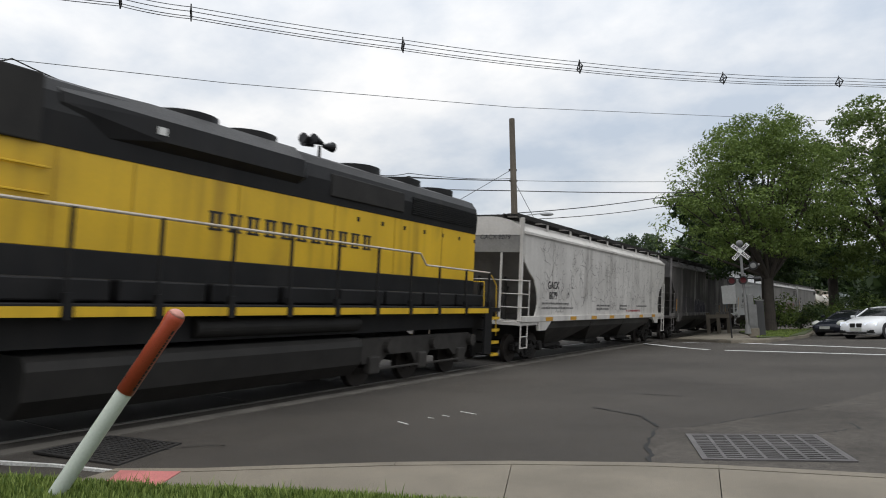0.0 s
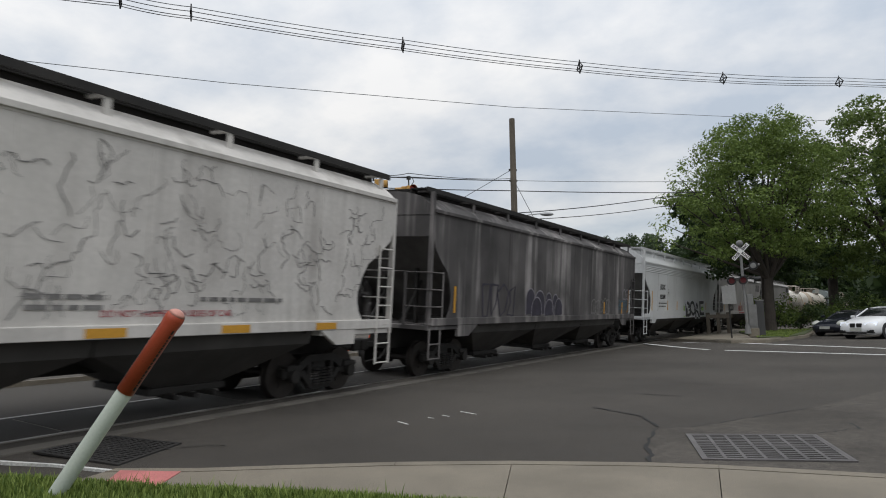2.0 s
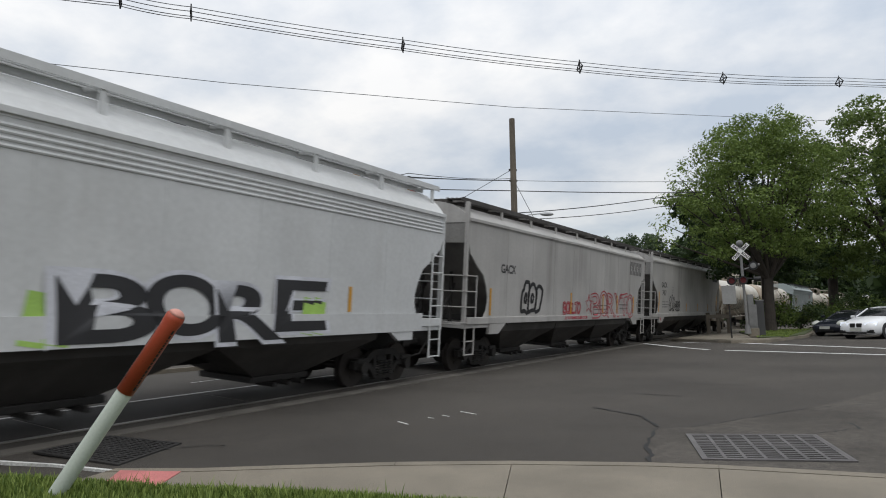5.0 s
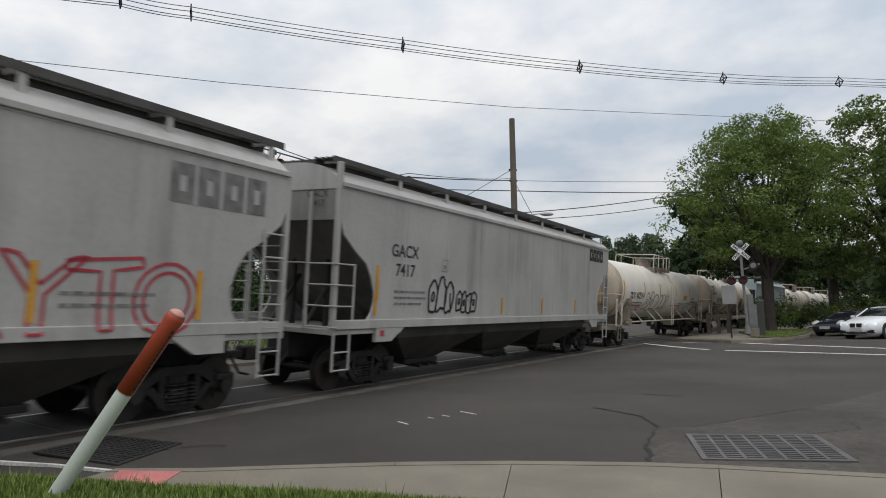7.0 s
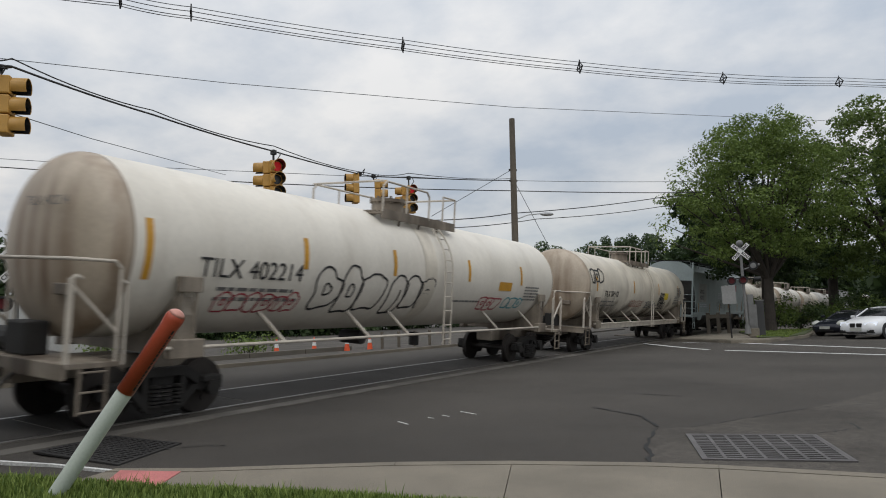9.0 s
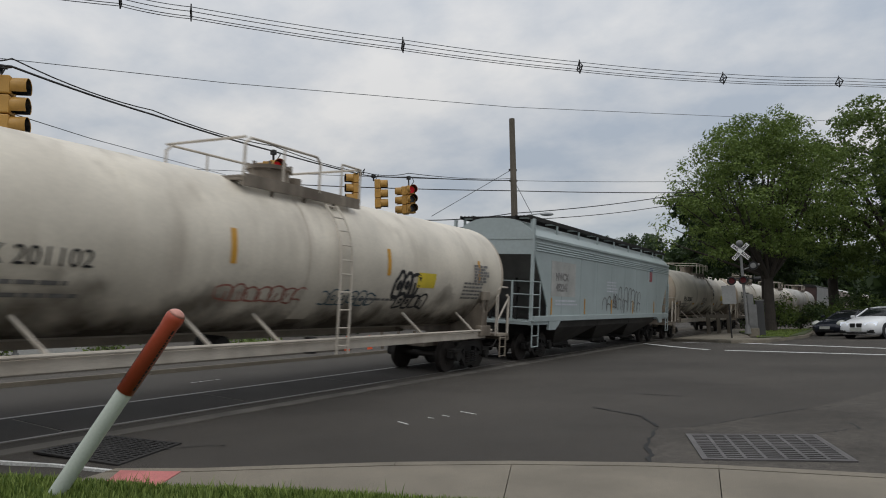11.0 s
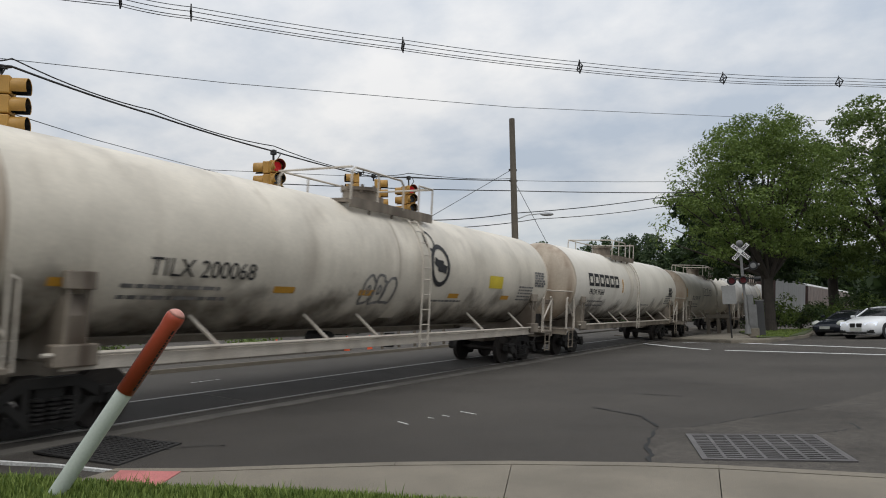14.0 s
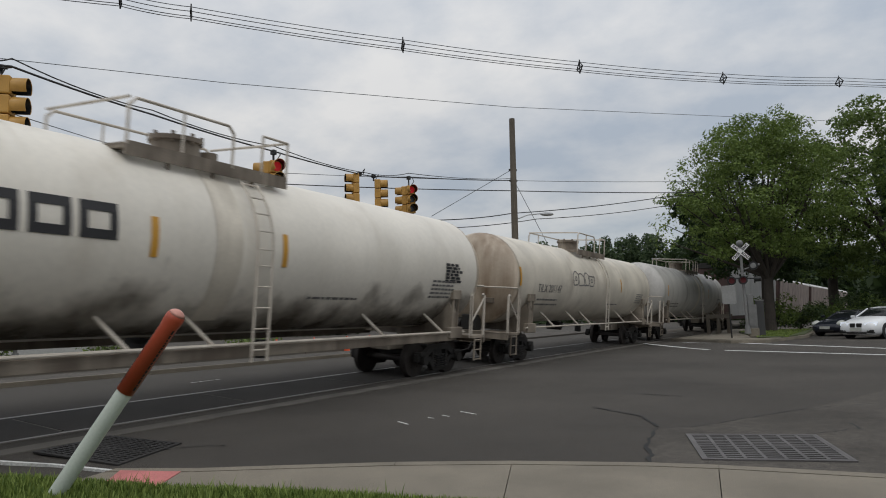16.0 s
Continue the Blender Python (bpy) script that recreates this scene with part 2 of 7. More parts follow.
WALL_GREY = surf("painted_block", (0.42, 0.42, 0.40), 0.8, var=0.1, scale=0.8)


# ---- mesh helpers ----
def part(name, bm, material, parent=None, label="", smooth=False):
    me = bpy.data.meshes.new(name)
    bm.to_mesh(me)
    bm.free()
    me.materials.append(material)
    if smooth:
        for p in me.polygons:
            p.use_smooth = True
    ob = new(name, me)
    ob.parent = parent
    return tagged(ob, label)


def raw(name, verts, faces, material, parent=None, label="", smooth=False):
    me = bpy.data.meshes.new(name)
    me.from_pydata(verts, [], faces)
    me.update()
    me.materials.append(material)
    if smooth:
        me.polygons.foreach_set("use_smooth", [True] * len(me.polygons))
    ob = new(name, me)
    ob.parent = parent
    return tagged(ob, label)


def share(name, mesh_ob, parent, m=None, label=""):
    ob = new(name, mesh_ob.data)
    ob.parent = parent
    if m is not None:
        ob.matrix_basis = m
    return tagged(ob, label)


def thing(name, m, label, category, group="", kind=""):
    return tagged(at(new(name), m), label, category, group, kind)


def at(ob, m):
    ob.matrix_basis = m
    return ob


def box(bm, x0, x1, y0, y1, z0, z1, bevel=0.0):
    r = bmesh.ops.create_cube(bm, size=1.0)
    for v in r["verts"]:
        v.co = Vector((x0 + (v.co.x + 0.5) * (x1 - x0), y0 + (v.co.y + 0.5) * (y1 - y0), z0 + (v.co.z + 0.5) * (z1 - z0)))
    if bevel:
        es = list({e for v in r["verts"] for e in v.link_edges})
        bmesh.ops.bevel(bm, geom=es, offset=bevel, segments=2, affect="EDGES", profile=0.5)
    return bm


def rod(bm, a, b, r, seg=8, r2=None):
    a, b = Vector(a), Vector(b)
    d = b - a
    m = Matrix.Translation((a + b) / 2) @ d.to_track_quat("Z", "Y").to_matrix().to_4x4()
    bmesh.ops.create_cone(bm, cap_ends=True, segments=seg, radius1=r, radius2=r if r2 is None else r2, depth=d.length, matrix=m)
    return bm


def pipe(bm, pts, r, seg=8):
    for a, b in zip(pts, pts[1:]):
        rod(bm, a, b, r, seg)
    return bm


def prism(bm, outline, axis, lo, hi):
    """A plate: outline in the two other axes, from lo to hi along axis (0 x, 1 y, 2 z)."""
    def p(u, v, w):
        return (w, u, v) if axis == 0 else (u, w, v) if axis == 1 else (u, v, w)
    a = [bm.verts.new(p(u, v, lo)) for u, v in outline]
    b = [bm.verts.new(p(u, v, hi)) for u, v in outline]
    n = len(outline)
    bm.faces.new(a)
    bm.faces.new(b[::-1])
    for i in range(n):
        bm.faces.new((a[i], b[i], b[(i + 1) % n], a[(i + 1) % n]))
    bmesh.ops.recalc_face_normals(bm, faces=bm.faces)
    return bm


def loft(bm, rings, closed=True, caps=True):
    vs = [[bm.verts.new(p) for p in ring] for ring in rings]
    n = len(rings[0])
    for a, b in zip(vs, vs[1:]):
        for i in range(n if closed else n - 1):
            j = (i + 1) % n
            bm.faces.new((a[i], a[j], b[j], b[i]))
    if caps:
        bm.faces.new(vs[0][::-1])
        bm.faces.new(vs[-1])
    bmesh.ops.recalc_face_normals(bm, faces=bm.faces)
    return bm


def lettering(name, words, size, material, parent, m, label="", bold=0.0, squeeze=1.0):
    """Words in the built-in font as a thin mesh; local x along the text, z out of it."""
    cu = bpy.data.curves.new(name, "FONT")
    cu.body, cu.size, cu.extrude, cu.offset = words, size, 0.002, bold
    cu.align_x, cu.align_y = "CENTER", "CENTER"
    tmp = bpy.data.objects.new(name, cu)
    me = bpy.data.meshes.new_from_object(tmp)
    bpy.data.objects.remove(tmp)
    me.materials.clear()
    me.materials.append(material)
    for v in me.vertices:
        v.co.x *= squeeze
    ob = new(name, me)
    ob.parent = parent
    ob.matrix_basis = m
    return tagged(ob, label)


SIDE = Matrix(((0, 0, 1, 0), (1, 0, 0, 0), (0, 1, 0, 0), (0, 0, 0, 1)))  # text read on the +x side of a car


def on_side(x, y, z):
    return Matrix.Translation((x, y, z)) @ SIDE


def ribbon(bm, pts, width, xf):
    """A painted stroke: pts in (y, z) on the surface x = xf(z)."""
    n = len(pts)
    prev = None
    for i, (y, z) in enumerate(pts):
        a, b = pts[max(0, i - 1)], pts[min(n - 1, i + 1)]
        d = Vector((b[0] - a[0], b[1] - a[1]))
        d = d.normalized() if d.length > 1e-6 else Vector((1, 0))
        q = [(y - d.y * width / 2, z + d.x * width / 2), (y + d.y * width / 2, z - d.x * width / 2)]
        cur = [bm.verts.new((xf(zz), yy, zz)) for yy, zz in q]
        if prev:
            bm.faces.new((prev[0], cur[0], cur[1], prev[1]))
        prev = cur
    return bm


def tag_strokes(bm, y0, z0, w, h, letters, seed, width, xf, slant=0.12, only=None):
    """A row of bubble outlines with small counters: the look of a spray-can tag."""
    rng = random.Random(seed)
    step = w / letters
    for i in range(letters):
        cy, cz = y0 + (i + 0.5) * step, z0 + h * (0.5 + rng.uniform(-0.05, 0.05))
        ry, rz = step * rng.uniform(0.46, 0.60), h * rng.uniform(0.42, 0.52)
        p, k2, k3, ph = rng.uniform(0.55, 0.9), rng.uniform(-0.12, 0.12), rng.uniform(-0.16, 0.16), rng.uniform(0, 6.28)
        def at_angle(a, k):
            ca, sa = math.cos(a), math.sin(a)
            q = k * (1 + k2 * math.cos(2 * a + ph) + k3 * math.sin(3 * a + ph) + 0.06 * math.sin(5 * a))
            zz = min(z0 + h * 1.08, max(z0 - h * 0.05, cz + rz * q * math.copysign(abs(sa) ** p, sa)))
            return cy + ry * q * math.copysign(abs(ca) ** p, ca) + slant * (zz - z0), zz
        kind, f0 = rng.random(), rng.uniform(-0.25, 0.25)
        if only is not None and i != only:
            continue
        ribbon(bm, [at_angle(6.2832 * j / 30, 1.0) for j in range(31)], width, xf)
        if kind < 0.45:
            ribbon(bm, [at_angle(6.2832 * j / 14, 0.28) for j in range(15)], width * 0.9, xf)
        elif kind < 0.8:
            ribbon(bm, [(cy + f0 * step + slant * h * f + 0.12 * step * math.sin(4 * f + i), z0 + h * f) for f in (0.0, 0.12, 0.25, 0.38, 0.5, 0.6)], width * 0.9, xf)
    return bm


def spray(car, mat, label, y0, z0, w, h, letters, seed, width, xf):
    """A tag in parts: one letter shape each."""
    for i in range(letters):
        part("spray_letter", tag_strokes(bmesh.new(), y0, z0, w, h, letters, seed, width, xf, only=i), mat, car, label)


def arch(bm, y0, z0, w, h, width, xf, lean=0.0):
    """An inverted U in one spray stroke."""
    r = w / 2
    pts = [(y0 + lean * 0.0, z0), (y0 + lean * 0.3, z0 + (h - r) * 0.5), (y0 + lean * 0.6, z0 + h - r)]
    pts += [(y0 + r - r * math.cos(a) + lean * (0.6 + 0.4 * math.sin(a)), z0 + h - r + r * math.sin(a)) for a in (0.4, 0.8, 1.2, 1.57, 1.95, 2.35, 2.75)]
    pts += [(y0 + w + lean * 0.6, z0 + h - r), (y0 + w + lean * 0.3, z0 + (h - r) * 0.5), (y0 + w, z0 + h * 0.04)]
    ribbon(bm, pts, width, xf)
    return pts


def letter_loops(ch, bold):
    """The closed outlines of one character of the built-in font, in a unit box."""
    cu = bpy.data.curves.new("letter", "FONT")
    cu.body, cu.size, cu.offset, cu.fill_mode, cu.resolution_u = ch, 1.0, bold, "NONE", 5
    tmp = bpy.data.objects.new("letter", cu)
    me = bpy.data.meshes.new_from_object(tmp)
    bpy.data.objects.remove(tmp)
    near = collections.defaultdict(list)
    for e in me.edges:
        a, b = e.vertices
        near[a].append(b)
        near[b].append(a)
    pts = [(v.co.x, v.co.y) for v in me.vertices]
    lo = [min(q[i] for q in pts) for i in (0, 1)]
    size = [max(q[i] for q in pts) - lo[i] for i in (0, 1)]
    left, loops = set(near), []
    while left:
        run = [min(left)]
        left.discard(run[0])
        while True:
            ahead = [v for v in near[run[-1]] if v in left]
            if not ahead:
                break
            run.append(ahead[0])
            left.discard(ahead[0])
        loops.append([((pts[v][0] - lo[0]) / size[0], (pts[v][1] - lo[1]) / size[1]) for v in run + run[:1]])
    return loops


def outlined(car, mat, label, word, y0, z0, w, h, seed, width, xf, bold=0.06):
    """A tag of fat outlined letters, one part each."""
    rng = random.Random(seed)
    step = w / len(word)
    for i, ch in enumerate(word):
        bm = bmesh.new()
        dz, k, lean = rng.uniform(-0.06, 0.06) * h, rng.uniform(0.92, 1.1), rng.uniform(-0.1, 0.18) * step
        for loop in letter_loops(ch, bold):
            pts = [(y0 + step * (i - 0.08 + 1.16 * u) + lean * v + 0.03 * step * math.sin(5 * v + i), z0 + dz + h * k * v * (1 + 0.07 * math.sin(3.1 * u + i))) for u, v in loop]
            fine = [(a[0] + (b[0] - a[0]) * f, a[1] + (b[1] - a[1]) * f) for a, b in zip(pts, pts[1:]) for f in (0, 0.33, 0.66)] + pts[-1:]
            ribbon(bm, fine, width, xf)
        part("spray_letter", bm, mat, car, label)


def solid_letters(car, mat, label, word, y0, z0, w, h, xf, split, bold=0.05, grow=1.0):
    """A tag of filled letters that follows the step of the sill."""
    step = w / len(word)
    for i, ch in enumerate(word):
        cu = bpy.data.curves.new("letter", "FONT")
        cu.body, cu.size, cu.offset = ch, 1.0, bold
        tmp = bpy.data.objects.new("letter", cu)
        bm = bmesh.new()
        bm.from_mesh(bpy.data.meshes.new_from_object(tmp))
        bpy.data.objects.remove(tmp)
        lo = [min(v.co[j] for v in bm.verts) for j in (0, 1)]
        size = [max(v.co[j] for v in bm.verts) - lo[j] for j in (0, 1)]
        for v in bm.verts:
            a, b = 0.5 + grow * ((v.co.x - lo[0]) / size[0] - 0.5), 0.5 + grow * ((v.co.y - lo[1]) / size[1] - 0.5)
            v.co = (0, y0 + step * (i - 0.06 + 1.12 * a + 0.06 * math.sin(4 * b + i)), z0 + h * b + 0.08 * h * math.sin(2.4 * i))
        bmesh.ops.bisect_plane(bm, geom=bm.verts[:] + bm.edges[:] + bm.faces[:], plane_co=(0, 0, split), plane_no=(0, 0, 1))
        for v in bm.verts:
            v.co.x = xf(v.co.z)
        part("spray_letter", bm, mat, car, label)


def dome(car, fill, line, y0, w, h, z0, xf):
    """A filled dome with a pale outline: one bubble of a throw-up."""
    bm = bmesh.new()
    pts = arch(bm, y0, z0, w, h, 0.035, lambda z: xf(z) + 0.004)
    out = bmesh.new()
    out.faces.new([out.verts.new((xf(z), y, z)) for y, z in pts])
    body = part("spray_letter", out, fill, car, "dark violet bubble of a spray tag")
    part("outline", bm, line, body, "pale spray outline")


def bars(bm, y0, z0, length, rows, pitch, height, xf, seed, broken=True):
    """Lines of small print as broken bars."""
    rng = random.Random(seed)
    for r in range(rows):
        y, z = y0, z0 - r * pitch
        end = y0 + length * rng.uniform(0.75, 1.0)
        while y < end:
            w = rng.uniform(0.5, 1.6) * height * 3 if broken else end - y
            ribbon(bm, [(y, z), (min(end, y + w), z)], height, xf)
            y += w + height * 0.7
    return bm


# ---- the line of the track: metres along it, measured from the point beside the camera ----
CANT = 0.0869
S_GRID = np.arange(-140, 440, 1.0)
T_HEAD = np.cumsum(np.clip(1.5276e-3 - 9.912e-6 * S_GRID, 0, 0.01))
T_HEAD -= np.interp(0, S_GRID, T_HEAD)
T_X, T_Y = np.cumsum(np.sin(T_HEAD)), np.cumsum(np.cos(T_HEAD))
T_X -= np.interp(0, S_GRID, T_X) + 10.285
T_Y -= np.interp(0, S_GRID, T_Y)


def track(s):
    return float(np.interp(s, S_GRID, T_X)), float(np.interp(s, S_GRID, T_Y)), float(np.interp(s, S_GRID, T_HEAD))


def on_track(s):
    x, y, h = track(s)
    return Matrix.Translation((x, y, 0)) @ Matrix.Rotation(-h, 4, "Z") @ Matrix.Rotation(CANT, 4, "Y")


def beside(s, off):
    x, y, h = track(s)
    return x + off * math.cos(h), y - off * math.sin(h)


def track_off(x, y):
    i = int(np.argmin(np.hypot(T_X - x, T_Y - y)))
    h = T_HEAD[i]
    return (x - T_X[i]) * math.cos(h) - (y - T_Y[i]) * math.sin(h)


def ground_z(x, y):
    o = track_off(x, y)
    return -CANT * min(1.7, max(-1.7, o)) + min(1, max(0, (o - 1.7) / 4)) * min(0.2, 0.006 * max(0, y - 12))


SPEED, SLOWING = 12.6325, 0.0483


def travelled(t):
    return SPEED * (t - 8) - SLOWING * (t - 8) ** 2 / 2


MOVING = []  # (thing, place along the track at 8 s)
WHEELS = []  # (wheelset, its pose on the truck, place of its car at 8 s)


# ---- ground, track, crossing ----
def ground_sheet():
    offs = [-320, -120, -60, -30, -18, -10, -6, -3, -1.7, -0.9, 0, 0.9, 1.7, 2.7, 3.7, 4.7, 5.7, 8, 12, 18, 30, 60, 120, 320]
    ss = list(range(-130, -20, 10)) + list(range(-20, 60, 2)) + list(range(60, 420, 12))
    vs, fs = [], []
    for s in ss:
        for o in offs:
            x, y = beside(s, o)
            vs.append((x, y, ground_z(x, y) if abs(o) > 1.7 else -CANT * o - 0.012))
    n = len(offs)
    for i in range(len(ss) - 1):
        for j in range(n - 1):
            fs.append((i * n + j, i * n + j + 1, (i + 1) * n + j + 1, (i + 1) * n + j))
    g = raw("ground", vs, fs, ASPHALT, smooth=True)
    tagged(g, "dark grey worn asphalt of the road junction", "road", kind="structure")
    return g


def strip(name, o0, o1, s0, s1, lift, depth, material, parent=None, step=2.0):
    """A band along the track between two offsets."""
    n = max(2, int((s1 - s0) / step))
    rings = []
    for i in range(n + 1):
        s = s0 + (s1 - s0) * i / n
        ring = []
        for o, d in ((o0, 0), (o1, 0), (o1, -depth), (o0, -depth)):
            x, y = beside(s, o)
            ring.append((x, y, -CANT * o + lift + d))
        rings.append(ring)
    return part(name, loft(bmesh.new(), rings), material, parent)


def railway():
    for o in (-0.7525, 0.7525):
        r = strip("rail", o - 0.036, o + 0.036, -60, 230, 0.004, 0.12, RAIL)
        tagged(r, "polished steel running rail set in the road", "rail", "rails", "structure")
        side = 1 if o < 0 else -1
        g = strip("flangeway", o + side * 0.04, o + side * 0.10, -30, 42, -0.003, 0.02, PIT)
        tagged(g, "dark flangeway groove beside the rail", "flangeway", "flangeways", "structure")
    t = strip("panel_edge_strip", 1.15, 1.42, -30, 39, 0.006, 0.1, EDGE)
    tagged(t, "pale worn edge strip of the crossing surface", "edge strip", kind="structure")
    deck = thing("crossing_deck", Matrix(), "dark asphalt crossing panels laid between the rails", "crossing deck", kind="structure")
    s = -12.0
    while s < 38:
        strip("panel", -0.63, 0.69, s, s + 3.55, 0.002, 0.05, PANEL, deck, step=1.2)
        strip("joint", -0.63, 0.69, s + 3.565, s + 3.595, 0.0, 0.05, EDGE, deck, step=0.05)
        s += 3.61
    bed = strip("ballast_bed", -2.2, 2.2, 42, 240, 0.0, 0.3, EARTH)
    tagged(bed, "weedy brown ballast beyond the crossing", "ballast", kind="stuff")


def slab(name, pts, lift, thick, material, label, category, parent=None, kind="structure"):
    """A flat piece on the ground with a true thickness."""
    bm = bmesh.new()
    top = [bm.verts.new((x, y, ground_z(x, y) + lift)) for x, y in pts]
    bot = [bm.verts.new((x, y, ground_z(x, y) + lift - thick)) for x, y in pts]
    bm.faces.new(top)
    n = len(pts)
    for i in range(n):
        bm.faces.new((top[i], top[(i + 1) % n], bot[(i + 1) % n], bot[i]))
    bmesh.ops.recalc_face_normals(bm, faces=bm.faces)
    ob = part(name, bm, material, parent)
    return ob if parent else tagged(ob, label, category, kind=kind)


KERB = [(-8.6, 4.57), (-7.64, 4.73), (-6.67, 4.78), (-5.82, 5.12), (-5.06, 5.56), (-4.02, 6.14), (-2.9, 6.63), (-1.6, 7.04), (-0.97, 7.16), (-0.34, 7.22), (0.42, 7.29), (2.2, 7.36), (5, 7.34), (12, 7.1)]


def pavement_area():
    def inward(d):
        out = []
        for i, (x, y) in enumerate(KERB):
            a, b = KERB[max(0, i - 1)], KERB[min(len(KERB) - 1, i + 1)]
            t = Vector((b[0] - a[0], b[1] - a[1])).normalized()
            out.append((x + t.y * d, y - t.x * d))
        return out
    k0, k1, k2 = inward(0.0), inward(0.16), inward(1.75)
    kerb = thing("kerb", Matrix(), "pale concrete kerb, low at the corner ramp", "kerb", kind="structure")
    walk_way = thing("pavement", Matrix(), "pale concrete pavement flags with tooled joints", "pavement", kind="structure")
    for i in range(len(KERB) - 1):
        a, b, c, d = Vector(k0[i]), Vector(k0[i + 1]), Vector(k1[i]), Vector(k1[i + 1])
        u = (b - a).normalized() * (0.006 if i in (5, 8) else 0.0)
        if i < 2:
            slab("kerbstone", [a, b, b.lerp(d, 0.3), a.lerp(c, 0.3)], 0.03, 0.2, PAINT_LINE, "", "", kerb)
        else:
            slab("kerbstone", [a + u, b, d, c + u], 0.045, 0.2, CONCRETE, "", "", kerb)
    for i0, i1 in ((0, 2), (2, 6), (6, 8), (8, 11), (11, 13)):
        out, back = [Vector(p) for p in k1[i0:i1 + 1]], [Vector(p) for p in k2[i0:i1 + 1]]
        out = [p + (q - p).normalized() * 0.022 for p, q in zip(out, back)]
        if i0 == 0:
            slab("ramp_apron", out + back[::-1], 0.01, 0.1, ASPHALT, "", "", walk_way)
            continue
        e0, e1 = (out[1] - out[0]).normalized() * 0.004, (out[-1] - out[-2]).normalized() * 0.004
        out[0], back[0], out[-1], back[-1] = out[0] + e0, back[0] + e0, out[-1] - e1, back[-1] - e1
        slab("flag", out + back[::-1], 0.042, 0.15, CONCRETE, "", "", walk_way)
    slab("ramp_flag", [(-6.51, 4.71), (-5.84, 4.92), (-5.50, 4.34), (-6.02, 4.14)], 0.050, 0.1, RED_PAD, "", "", walk_way)


def grate(name, corners, nx, ny, bar_len, label, iron):
    """A cast drain grate: frame, ribs and bars over a sheet painted as shade."""
    a, b, c, d = [Vector((x, y, ground_z(x, y))) for x, y in corners]
    g = thing(name, Matrix(), label, "drain grate")
    def p(u, v, z=0.0):
        q = (a * (1 - u) + b * u) * (1 - v) + (d * (1 - u) + c * u) * v
        return Vector((q.x, q.y, q.z + z))
    def quad(bm, u0, u1, v0, v1, z0, z1):
        ring0 = [p(u0, v0, z0), p(u1, v0, z0), p(u1, v1, z0), p(u0, v1, z0)]
        ring1 = [p(u0, v0, z1), p(u1, v0, z1), p(u1, v1, z1), p(u0, v1, z1)]
        loft(bm, [ring0, ring1])
    # Thin flat sheet on the road, its colour standing in for shade below the bars.
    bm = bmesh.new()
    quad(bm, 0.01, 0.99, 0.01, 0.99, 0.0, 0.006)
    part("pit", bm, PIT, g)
    bm = bmesh.new()
    for u0, u1, v0, v1 in ((0, 1, 0, 0.025), (0, 1, 0.975, 1), (0, 0.022, 0.025, 0.975), (0.978, 1, 0.025, 0.975)):
        quad(bm, u0, u1, v0, v1, 0, 0.02)
    part("frame", bm, iron, g)
    for j in range(ny):
        v0, v1 = 0.03 + 0.94 * j / ny, 0.03 + 0.94 * (j + 1) / ny - 0.006
        for i in range(nx + 1):
            u = 0.03 + 0.94 * i / nx
            bm = bmesh.new()
            quad(bm, u - bar_len, u + bar_len, v0, v1, 0.006, 0.018)
            part("rib", bm, iron, g)
        k = 7
        for i in range(k + 1):
            v = v0 + (v1 - v0) * i / k
            w = 0.020 if i in (0, k) else 0.012
            bm = bmesh.new()
            quad(bm, 0.03, 0.97, v - w, v + w, 0.006, 0.017)
            part("bar", bm, iron, g)
    return g


